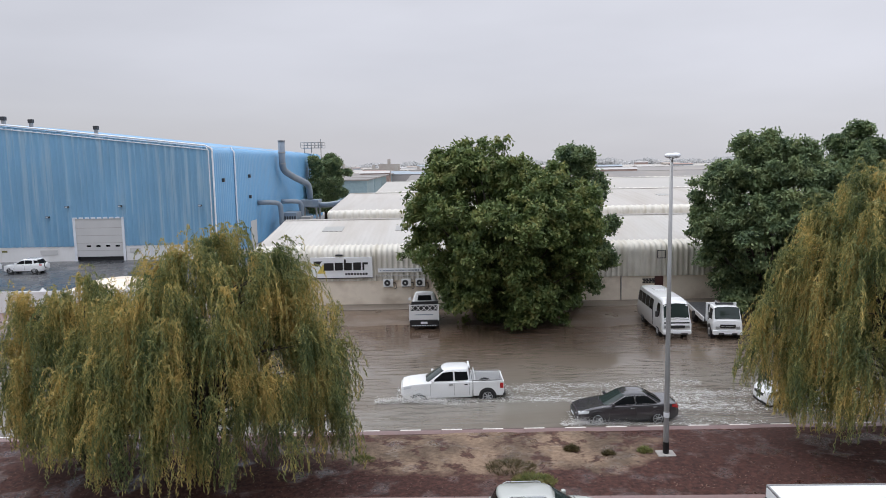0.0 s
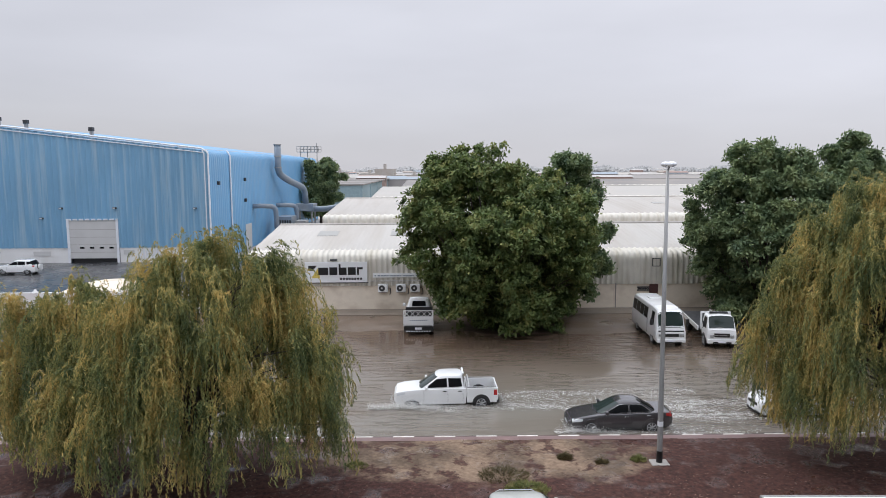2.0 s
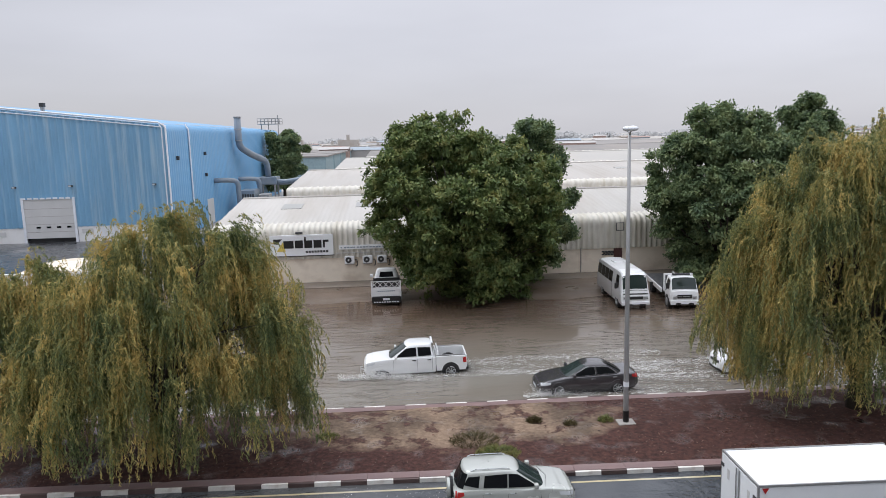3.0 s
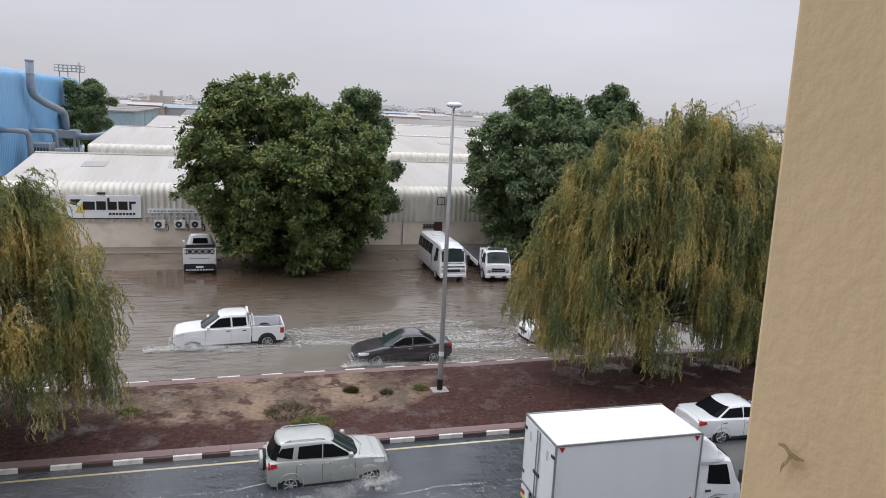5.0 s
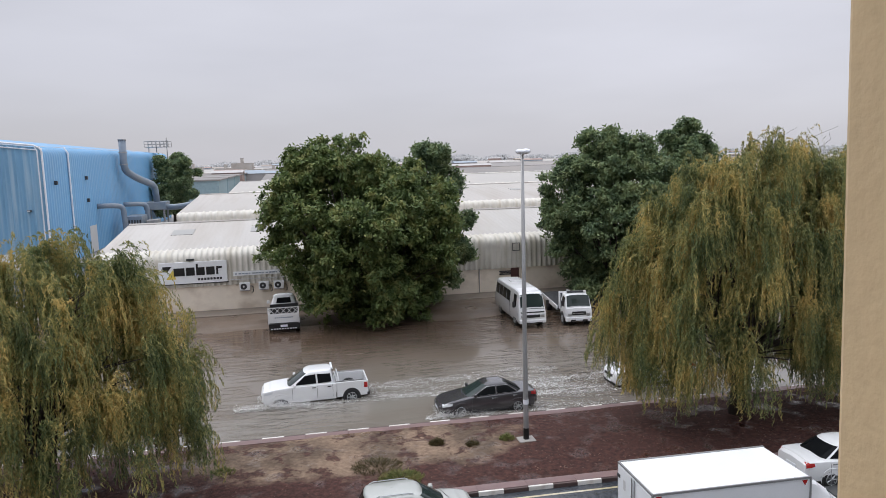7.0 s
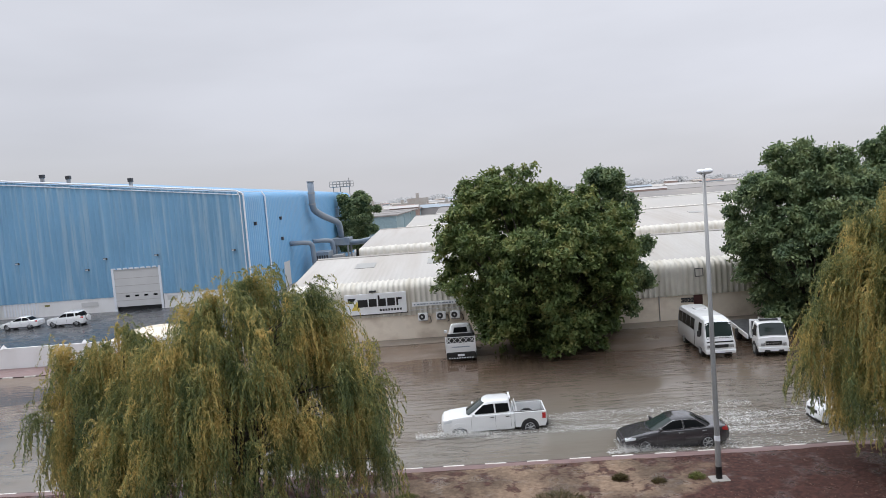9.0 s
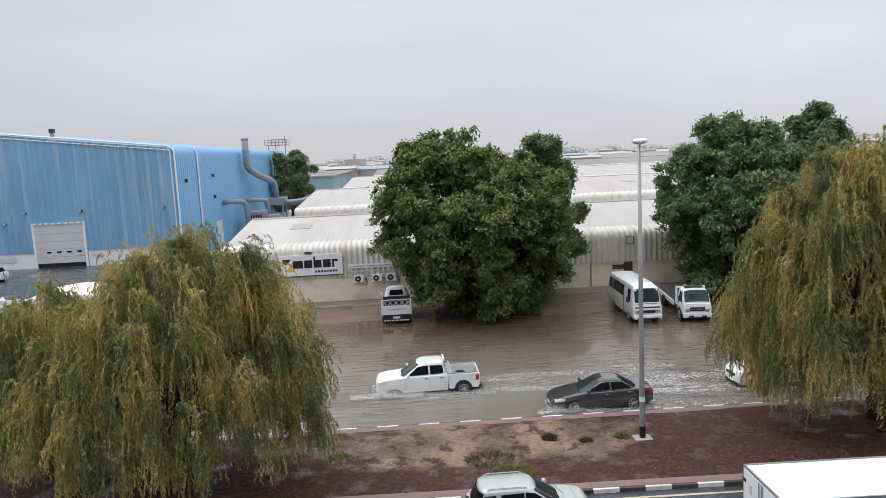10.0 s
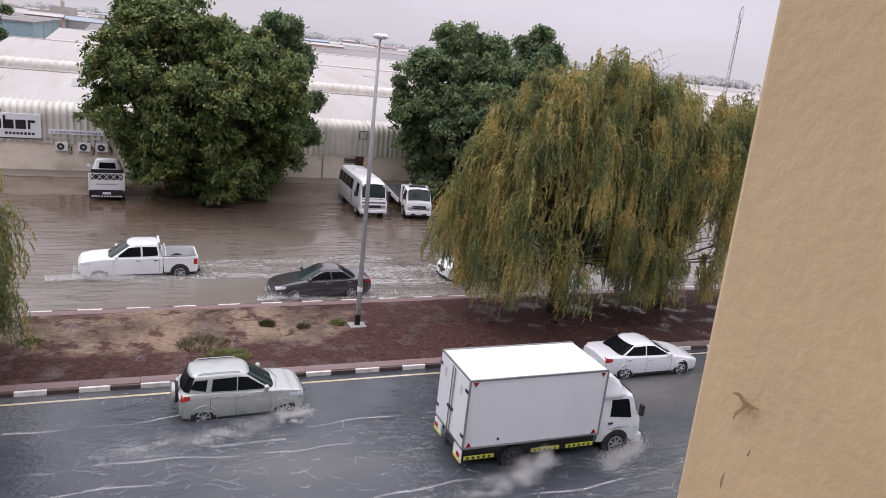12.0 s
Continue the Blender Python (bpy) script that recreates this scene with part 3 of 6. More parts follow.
# ---- the window from which the view is taken ----
jamb = part("wall_window", box(0.92, 3.2, 0.30, 1.0, 9.5, 15.8, 0.012), M_STUCCO)
tagged(jamb, "beige rough stucco window reveal with brown smudges", "wall", kind="structure")
jamb.matrix_world = Matrix.Translation((0.92, 1.0, 12.2)) @ pose(0, 0, 0, 0, -1.0, 0) @ Matrix.Translation((-0.92, -1.0, -12.2))
for nm, bx in (("wall_left", (-9.2, -7.0, 0.30, 1.0, 9.5, 15.8)), ("wall_below", (-7.0, 0.92, 0.30, 1.0, 9.5, 10.6)), ("wall_above", (-7.0, 0.92, 0.30, 1.0, 15.2, 15.8))):
    tagged(part(nm, box(*bx), M_STUCCO), "beige rough stucco wall beside the window", "wall", kind="structure")
for nm, bx in (("wall_back", (-9.2, 3.2, -4.2, -4.0, 9.7, 15.6)), ("wall_east", (3.0, 3.2, -4.0, 0.30, 9.7, 15.6)), ("wall_west", (-9.2, -9.0, -4.0, 0.30, 9.7, 15.6)), ("ceiling", (-9.0, 3.0, -4.0, 0.30, 15.4, 15.6)), ("floor", (-9.0, 3.0, -4.0, 0.30, 9.7, 9.9))):
    tagged(part(nm, box(*bx), M_ROOM), "plain painted inside surface of the viewing room", nm.split("_")[0], kind="structure")
for nm, bx in (("facade_left", (-45, -9.2, -10, 1.0, -0.3, 18)), ("facade_right", (3.2, 45, -10, 1.0, -0.3, 18)), ("facade_below", (-9.2, 3.2, -10, 1.0, -0.3, 9.5)), ("facade_above", (-9.2, 3.2, -10, 1.0, 15.8, 18))):
    tagged(part(nm, box(*bx), M_FRONT), "plain grey front of the viewing building", "wall", kind="structure")
smudge = thing("wall_smudge", (0.92, 0.89, 11.65), 0, "curved brown dirt smudge on the beige stucco", "stain", kind="structure")
for pts, rad in ((((0, 0.022, 0.013), (0, 0.010, 0.016), (0, -0.004, 0.009), (0, -0.018, 0.008), (0, -0.032, 0.011)), (0.002, 0.004, 0.005, 0.004, 0.002)),
                 (((0, -0.008, 0.008), (0, -0.001, -0.005), (0, 0.008, -0.018), (0, 0.010, -0.030)), (0.004, 0.0035, 0.003, 0.0012)),
                 (((0, 0.002, -0.125), (0, 0.004, -0.140), (0, 0.003, -0.158)), (0.001, 0.0028, 0.001)),
                 (((0, -0.036, -0.060), (0, -0.034, -0.072)), (0.0012, 0.002))):
    s = part("smear", tube(pts, rad, 8), M_STAIN, smudge)
    s.scale = (0.10, 1, 1)


# ---- warehouses ----
def warehouse(name, x0, x1, y0, ridge_y, y1, eave, ridge, pitch, wall_top, label, roof_mat=M_ROOF, rooflights=()):
    ob = thing(name, (0, 0, 0), 0, label, "warehouse", "warehouses behind the forecourt")
    part("front_wall", box(x0, x1, y0, y0 + 0.25, -0.3, wall_top), M_PLASTER, ob)
    part("back_wall", box(x0, x1, y1 - 0.25, y1, -0.3, eave - 0.3), M_PLASTER, ob)
    for x in (x0, x1 - 0.25):
        bm = box(x, x + 0.25, y0 + 0.25, y1 - 0.25, -0.3, eave - 0.35)
        part("side_wall", bm, M_PLASTER, ob)
    slope = (ridge - eave) / (ridge_y - y0)
    xs = rib_stations(x0 - 0.1, x1 + 0.1, pitch)
    bend = [(p.y, p.z) for p in arc([(0, y0 - 0.08, wall_top - 0.12), (0, y0 - 0.08, eave), (0, y0 + 1.6, eave + 1.6 * slope)], 0.85, 6)]
    v, f = ribbed(bend, xs, 0.09)
    quads("cladding", v, f, M_CLAD, ob, "cream ribbed metal cladding bent over the eave")
    roof = [(y0 + 1.6, eave + 1.6 * slope), (ridge_y, ridge), (y1, eave)]
    v, f = ribbed(roof, xs, 0.012)
    quads("roof", v, f, roof_mat, ob)
    for side in (x0 - 0.1, x1 + 0.05):
        bm = bmesh.new()
        prof = bend + roof[1:] + [(y1, eave - 0.5), (y0 - 0.08, wall_top - 0.12)]
        a = [bm.verts.new((side, p[0], p[1])) for p in prof]
        c = [bm.verts.new((side + 0.05, p[0], p[1])) for p in prof]
        bm.faces.new(a)
        bm.faces.new(c)
        for k in range(len(prof)):
            bm.faces.new((a[k], a[(k + 1) % len(prof)], c[(k + 1) % len(prof)], c[k]))
        part("gable", bm, M_CLAD, ob)
    part("ridge_cap", tube([(x0, ridge_y, ridge + 0.03), (x1, ridge_y, ridge + 0.03)], 0.14, 6), roof_mat, ob)
    for rx, ry in rooflights:
        z = eave + slope * (ry - y0)
        bm = box(rx - 0.95, rx + 0.95, ry - 1.1, ry + 1.1, -0.03, 0.05)
        for vert in bm.verts:
            vert.co.z += z + slope * (vert.co.y - ry)
        part("rooflight", bm, M_SKYL, ob)
    return ob


front = warehouse("warehouse", -16.2, 96, 61.0, 74, 87, 4.95, 6.45, 0.46, 2.35, "long cream warehouse with ribbed cladding and white roof", M_ROOF, ((-10.6, 69.5), (-3.6, 69.5), (30, 69.5), (44, 69.5)))
warehouse("warehouse", -16.4, 110, 103, 128, 153, 5.4, 6.9, 0.9, 2.6, "white-roofed warehouse in the second row", M_ROOF_SECOND, ((-6, 119), (6, 119), (36, 118), (60, 119)))
warehouse("warehouse", -16.4, 130, 178, 214, 250, 5.0, 6.6, 1.8, 2.6, "pale-roofed warehouse in the third row", M_ROOF_MID, ((-8, 200), (0, 200), (40, 200)))
warehouse("warehouse", -14, 190, 285, 330, 375, 5.0, 6.6, 3.0, 2.6, "grey-roofed warehouse in the fourth row", M_ROOF_FAR)
warehouse("warehouse", -10, 300, 410, 455, 500, 5.0, 7.0, 4.0, 2.6, "grey-roofed warehouse far behind", M_ROOF_FAR)
warehouse("warehouse", 60, 420, 540, 590, 640, 5.0, 7.4, 5.0, 2.6, "pale-roofed warehouse near the horizon", M_ROOF_MID)
warehouse("warehouse", -120, 40, 560, 600, 650, 5.0, 7.0, 5.0, 2.6, "pale-roofed warehouse near the horizon", M_ROOF_MID)
warehouse("warehouse", 110, 260, 140, 165, 190, 5.4, 7.0, 2.0, 2.6, "white-roofed warehouse beside the mast", M_ROOF_SECOND)
warehouse("warehouse", 140, 330, 210, 240, 270, 5.4, 7.0, 2.5, 2.6, "white-roofed warehouse behind the mast", M_ROOF_MID)


# ---- trees ----
def diamonds(p, d, s, length, width):
    """Leaves as pointed four-cornered blades."""
    n = len(p)
    length, width = np.broadcast_to(length, n)[:, None], np.broadcast_to(width, n)[:, None]
    v = np.stack([p - d * length / 2, p + s * width / 2 - d * length * 0.05, p + d * length / 2, p - s * width / 2 - d * length * 0.05], 1)
    return v.reshape(-1, 3), np.arange(4 * n).reshape(-1, 4)


def unit(a):
    return a / np.maximum(np.linalg.norm(a, axis=1, keepdims=True), 1e-9)


def broadleaf_tree(at, shape, seed, clumps, leaf, label, material, category="tree", group="broad-leaved trees", lobes=34, per=34, trunk=0.28, loose=0.36, lean=0.0):
    """shape: rows of height and radius of the crown. Lobes sit on that outline, clumps of leaves on the lobes."""
    rg = np.random.default_rng(seed)
    ob = thing("broadleaf_tree", at, 0, label, category, group)
    hs, rs = np.array([a for a, _ in shape]), np.array([b for _, b in shape])
    low, high, wide = hs[0], hs[-1], rs.max()
    z = rg.uniform(low, high - 0.6, lobes * 3)
    keep = rg.uniform(0, wide, len(z)) < np.interp(z, hs, rs) * 0.9 + 0.15 * wide
    z = z[keep][:lobes]
    ang = np.arange(len(z)) * 2.399 + rg.uniform(-0.4, 0.4, len(z))
    size = np.minimum(wide * rg.uniform(0.08, 0.17, len(z)) + 0.28, np.interp(z, hs, rs) * 0.6 + 0.35)
    rad = np.maximum(np.interp(z, hs, rs) * rg.uniform(0.78, 1.12, len(z)) - 0.75 * size, 0)
    cen = np.stack([rad * np.cos(ang) + lean * (z / high) ** 3, rad * np.sin(ang), z], 1)
    pick = rg.choice(len(z), clumps, p=size**2 / (size**2).sum())
    axis = unit(cen * np.array([1, 1, 0.0]) + 1e-6)
    dr = unit(rg.normal(size=(clumps, 3)) * 0.75 + axis[pick] * 0.75 + np.array([0, 0, 0.45]))
    depth = np.where(rg.uniform(size=clumps) < 0.72, rg.uniform(0.85, 1.08, clumps), rg.uniform(0.2, 0.85, clumps))
    c = cen[pick] + dr * (size[pick] * depth)[:, None] * np.array([1, 1, 0.85])
    fill = int(clumps * 0.42)
    fz = rg.uniform(low, high - 1.4, fill)
    fa, fr = rg.uniform(0, 2 * math.pi, fill), np.sqrt(rg.uniform(0, 1, fill)) * 0.66 * np.interp(fz, hs, rs)
    c = np.concatenate([c, np.stack([fr * np.cos(fa) + lean * (fz / high) ** 3, fr * np.sin(fa), fz], 1)])
    dr = np.concatenate([dr, unit(rg.normal(size=(fill, 3)))])
    ok = c[:, 2] > low * 0.7
    c, dr = c[ok], dr[ok]
    n = len(c) * per
    p = np.repeat(c, per, 0) + rg.normal(size=(n, 3)) * loose * np.array([0.85, 0.85, 0.6])
    out = np.repeat(dr, per, 0)
    d = unit(out * 0.6 + rg.normal(size=(n, 3)) * 0.7 + np.array([0, 0, -0.35]))
    s = unit(np.cross(d, rg.normal(size=(n, 3)) * 0.5 + out * 0.2 + np.array([0, 0, 1.0])))
    v, f = diamonds(p, d, s, leaf * rg.uniform(0.8, 1.3, n), leaf * rg.uniform(0.42, 0.62, n))
    quads("crown", v, f, material, ob)
    fork = max(low + 0.8, 1.6)
    part("trunk", tube([(0, 0, -0.3), (0.05, 0, fork * 0.5), (0.0, 0.05, fork), (0.1, 0.1, (fork + high) * 0.55)], (trunk * 1.25, trunk, trunk * 0.9, trunk * 0.35), 10), M_BARK, ob, smooth=True)
    for k in range(0, len(z), 4):
        e0 = Vector(cen[k])
        mid = Vector((e0.x * 0.45, e0.y * 0.45, fork + (e0.z - fork) * 0.35))
        part("limb", tube([(0, 0, fork), mid, e0], (trunk * 0.5, trunk * 0.3, trunk * 0.12), 6), M_BARK, ob, smooth=True)
    return ob


def willow_tree(at, radius, top, seed, ends, label, strands=42, low=1.1, spread=(1, 1), lean=(0, 0), upright=0, material=None, droop=(0.44, 2.5), skew=0.0):
    """Arching limbs with long hanging strands of narrow leaves."""
    rg = np.random.default_rng(seed)
    ob = thing("willow_tree", at, 0, label, "tree", "weeping willows on the median")
    ang = np.arange(ends) * 2.399 + rg.uniform(-0.3, 0.3, ends)
    s = np.sqrt(rg.uniform(0.01, 1, ends))
    tier = rg.uniform(size=ends)
    r = radius * np.where(tier < 0.36, s, np.maximum(s, rg.uniform(0.55, 1, ends))) * rg.uniform(0.80, 1.08, ends)
    roof = top * (1 - droop[0] * s ** droop[1]) * (1 + 0.07 * np.sin(ang * 3 + seed) * s) * (1 - skew * np.maximum(-np.cos(ang), 0) * s)
    ez = np.where(tier < 0.36, roof * rg.uniform(0.90, 1.0, ends), low + 1.3 + (roof - low - 1.3) * rg.uniform(0.04, 1, ends) ** 1.25 * 0.88)
    r = np.where(tier < 0.36, r * 0.90, r * (1.06 - 0.26 * ez / top))
    thin = (tier > 0.42) & (np.sin(ang * 5 + seed * 1.3 + ez * 0.5) < -0.72)
    ez, r = np.where(thin, roof * rg.uniform(0.80, 0.98, ends), ez), np.where(thin, r * 0.8, r)
    ec = np.stack([r * np.cos(ang) * spread[0] + lean[0] * ez / top, r * np.sin(ang) * spread[1] + lean[1] * ez / top, ez], 1)
    n = ends * strands
    a2 = rg.uniform(0, 2 * math.pi, n)
    reach = np.repeat(rg.choice([0.3, 0.5, 0.8, 1.15], ends), strands) * rg.uniform(0.15, 1.0, n)
    start = np.repeat(ec, strands, 0) + rg.normal(size=(n, 3)) * np.array([0.15, 0.15, 0.22])
    span = np.repeat(rg.uniform(0.8, 1.9, ends), strands)
    drop = np.minimum(span * rg.choice([0.6, 1.0, 1.3, 1.7], n) * rg.uniform(0.8, 1.1, n), np.maximum(start[:, 2] - low - rg.exponential(0.55, n), 0.3))
    away = np.repeat(unit(ec * np.array([1, 1, 0.0])), strands, 0)
    out = unit(np.stack([np.cos(a2), np.sin(a2), 0 * a2], 1) * 0.8 + away) * reach[:, None]
    gap = 0.040
    count = np.maximum(((drop + reach) / gap).astype(int), 4)
    idx = np.repeat(np.arange(n), count)
    k = np.arange(len(idx)) - np.repeat(np.cumsum(count) - count, count)
    t = k / np.repeat(count, count)
    sway = np.repeat(rg.normal(size=(n, 2)) * 0.12, count, 0) + np.repeat(np.repeat(rg.normal(size=(ends, 2)) * 0.16, strands, 0), count, 0)
    p = start[idx].copy()
    p += out[idx] * (1 - (1 - t) ** 2.2)[:, None]
    p[:, 2] += np.repeat(rg.choice([0.2, 0.4, 0.7, 1.0], n), count) * reach[idx] * np.sin(np.minimum(t * 5.0, math.pi)) - drop[idx] * t**1.5
    p[:, :2] += sway * (t**2)[:, None] + rg.normal(size=(len(idx), 2)) * 0.022
    d = unit(rg.normal(size=(len(idx), 3)) * 0.42 + np.array([0, 0, -0.9]) * np.minimum(0.25 + t * 1.6, 1)[:, None] + out[idx] * np.maximum(1 - t * 2, 0)[:, None])
    sd = unit(np.cross(d, rg.normal(size=(len(idx), 3))))
    v, f = diamonds(p, d, sd, rg.uniform(0.12, 0.24, len(idx)), rg.uniform(0.026, 0.046, len(idx)))
    quads("crown", v, f, material or M_WILLOW, ob)
    fork = top * 0.22
    part("trunk", tube([(0, 0, -0.2), (0.06, 0.02, fork * 0.5), (lean[0] * 0.15, lean[1] * 0.15, fork)], (0.46, 0.34, 0.32), 12), M_BARK, ob, smooth=True)
    for j in range(3):
        a = j * 2.1 + 0.4
        part("limb", tube([(0.0, 0.0, fork * 0.35), (0.4 * math.cos(a), 0.4 * math.sin(a), fork * 0.8), (radius * 0.16 * math.cos(a), radius * 0.16 * math.sin(a), top * 0.45), (radius * 0.25 * math.cos(a), radius * 0.25 * math.sin(a), top * 0.7)],
                          (0.24, 0.21, 0.14, 0.07), 8), M_BARK, ob, smooth=True)
    for j in range(0, ends, 3):
        e0 = Vector(ec[j])
        a = Vector((e0.x * 0.12, e0.y * 0.12, fork + 0.15 * (e0.z - fork)))
        b0 = Vector((e0.x * 0.55, e0.y * 0.55, fork + 0.86 * (e0.z - fork)))
        part("branch", tube([(0, 0, fork), a, b0, e0], (0.08, 0.06, 0.03, 0.010), 6), M_BARK, ob, smooth=True)
    for j in range(upright):
        a = rg.uniform(0, 6.28)
        q = Vector((lean[0] + rg.normal() * radius * 0.16 + 0.8, rg.normal() * 0.8, top * 0.9))
        part("twig", tube([q, q + Vector((rg.normal() * 0.2, rg.normal() * 0.2, 0.7)), q + Vector((rg.normal() * 0.25, rg.normal() * 0.3, 1.1)), q + Vector((rg.normal() * 0.35, rg.normal() * 0.4, rg.uniform(1.4, 1.75)))], (0.014, 0.010, 0.007, 0.004), 5), M_BARK, ob)
    return ob


broadleaf_tree((4.85, 54.3, 0), ((0.4, 3.4), (2.5, 5.3), (5, 6.7), (7.5, 7.3), (9.5, 6.4), (11, 5.0), (12.4, 3.1), (13.7, 1.3)), 11, 2300, 0.32, "large dense dark green tree standing in flood water", M_FICUS, lobes=190, per=54, loose=0.25, lean=-2.2)
broadleaf_tree((10.6, 58.4, 0.1), ((2, 2.8), (6, 3.3), (9, 3.1), (11, 2.3), (12.4, 1.5), (13.6, 0.6)), 12, 620, 0.31, "dark green tree crown rising behind the large tree", M_FICUSD, lobes=60, per=62, loose=0.27)
broadleaf_tree((25.6, 56.0, 0), ((0.6, 4.0), (4, 5.2), (8, 5.7), (11, 5.0), (13.0, 2.9), (14.2, 1.0)), 13, 1700, 0.31, "broad dark green tree beside the parked truck", M_FICUSD, lobes=140, per=52, loose=0.26)
broadleaf_tree((32.4, 57.0, 0), ((2, 3.2), (6, 4.0), (10, 3.6), (12.2, 2.6), (13.6, 1.6), (14.6, 0.6)), 14, 800, 0.31, "tall dark green tree before the warehouse", M_FICUSD, lobes=70, per=62, loose=0.27)
broadleaf_tree((-26.0, 160, 0), ((2, 3.0), (6, 5.4), (9.5, 5.5), (12.4, 3.8), (14.3, 1.1)), 15, 1400, 0.45, "round dark green tree beside the blue factory", M_FICUSD, lobes=20)
willow_tree((-9.5, 26.7, 0.2), 5.6, 9.5, 21, 270, "weeping willow with olive and yellow hanging leaves", 27, 0.9, (1.03, 0.66), (0.7, 0), droop=(0.48, 2.0), skew=0.14)
willow_tree((-14.7, 28.2, 0.2), 3.6, 7.7, 22, 90, "smaller weeping willow with olive hanging leaves", 27, 0.9, (0.95, 0.7))
willow_tree((19.15, 28.5, 0.2), 6.3, 12.4, 23, 420, "tall weeping willow with olive and ochre hanging leaves", 27, 1.2, (1.03, 0.62), (0.6, 0), 11, droop=(0.34, 2.4), skew=0.12)
willow_tree((25.6, 28.6, 0.2), 5.0, 11.2, 24, 230, "weeping willow with dense green hanging leaves", 27, 0.9, (1, 0.7), (0.4, 0), droop=(0.34, 3.0))

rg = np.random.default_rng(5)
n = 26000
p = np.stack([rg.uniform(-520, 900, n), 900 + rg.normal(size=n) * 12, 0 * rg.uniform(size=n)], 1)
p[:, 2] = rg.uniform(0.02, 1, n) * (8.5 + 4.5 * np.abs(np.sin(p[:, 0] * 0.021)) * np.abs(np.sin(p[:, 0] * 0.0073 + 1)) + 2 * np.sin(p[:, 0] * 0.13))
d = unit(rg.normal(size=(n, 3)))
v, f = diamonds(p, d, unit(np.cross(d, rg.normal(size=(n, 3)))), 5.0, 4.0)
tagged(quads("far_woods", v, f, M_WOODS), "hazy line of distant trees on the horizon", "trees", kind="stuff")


# ---- lamp post and mast ----
lamp = thing("street_lamp", (8.92, 28.0, 0.2), 0, "tall grey steel street lamp on the median", "street lamp")
part("base_plate", box(-0.36, 0.36, -0.30, 0.30, -0.1, 0.10, 0.03), M_CONC, lamp)
part("pole", tube([(0, 0, 0.1), (0, 0, 0.62), (0, 0, 6), (0, 0, 11.95)], (0.115, 0.112, 0.09, 0.062), 14), M_STEEL, lamp, smooth=True)
part("base_sleeve", tube([(0, 0, 0.1), (0, 0, 0.58)], (0.125, 0.122), 14), M_BLACK, lamp)
part("access_door", box(-0.05, 0.05, -0.118, -0.10, 0.75, 1.2, 0.01), M_STEEL, lamp)
part("band", tube([(0, 0, 1.62), (0, 0, 1.82)], 0.118, 14), M_TRIM, lamp, "pale marker band")
for sgn in (-1, 1):
    part("bracket", tube([(0, 0, 11.85), (0, sgn * 0.12, 12.0), (0, sgn * 0.42, 12.08)], 0.035, 8), M_STEEL, lamp)
    bm = bmesh.new()
    bmesh.ops.create_uvsphere(bm, u_segments=16, v_segments=8, radius=1.0)
    bmesh.ops.scale(bm, vec=(0.19, 0.28, 0.11), verts=bm.verts)
    bmesh.ops.translate(bm, vec=(0.03, sgn * 0.36, 12.12), verts=bm.verts)
    part("lamp_head", bm, M_TRIM, lamp, smooth=True)
mast = thing("radio_mast", (134.8, 141, -0.3), 0, "tall slim lattice mast far behind the roofs", "mast")
for k in range(3):
    a = k * 2.094
    part("mast_leg", tube([(0.55 * math.cos(a), 0.55 * math.sin(a), 0), (0.22 * math.cos(a), 0.22 * math.sin(a), 29.5)], 0.07, 5), M_STEEL, mast)
for k in range(24):
    z, q = k * 1.2, 0.55 - 0.33 * k / 24
    part("mast_brace", tube([(q * math.cos(k * 2.094), q * math.sin(k * 2.094), z), (q * math.cos(k * 2.094 + 2.094), q * math.sin(k * 2.094 + 2.094), z + 1.2)], 0.045, 4), M_STEEL, mast)
for a in (0, 2.1, 4.2):
    part("antenna", box(0.55 * math.cos(a) - 0.15, 0.55 * math.cos(a) + 0.15, 0.55 * math.sin(a) - 0.12, 0.55 * math.sin(a) + 0.12, 26.6, 28.9), M_TRIM, mast)


# ---- white boundary wall ----
wall = thing("boundary_wall", (0, 60.35, 0), 0, "low white painted boundary wall with small pointed caps", "wall")
for k in range(26):
    x = -18.5 - 3.6 * k
    part("wall_panel", box(x - 3.6, x, -0.12, 0.12, -0.3, 1.92), M_WHITE, wall)
    if k % 2 == 0:
        bm = bmesh.new()
        bmesh.ops.create_cone(bm, segments=4, radius1=0.34, radius2=0.02, depth=0.32, cap_ends=True)
        bmesh.ops.translate(bm, vec=(x - 1.2, 0, 2.07), verts=bm.verts)
        part("cap", bm, M_WHITE, wall)


# ---- blue factory ----
BX, BY, BE = -30.0, 95.0, 14.7
fac = thing("blue_factory", (0, 0, 0), 0, "large blue ribbed metal factory hall with white trim", "factory")


def roof_z(x):
    return BE + 0.117 * (BX - x) if x > -82 else BE + 0.117 * (BX + 82) - 0.117 * (-82 - x)


def gable_wall(x0, x1, z0, pitch, name, material):
    xs = rib_stations(x0, x1, pitch)
    v = []
    for k, x in enumerate(xs):
        o = BY - (0.17 if k % 4 in (2, 3) else 0.0)
        v += [(x, o, z0), (x, o, roof_z(x) - 0.1)]
    i = np.arange(len(xs) - 1) * 2
    quads(name, v, np.stack([i, i + 2, i + 3, i + 1], 1), material, fac)


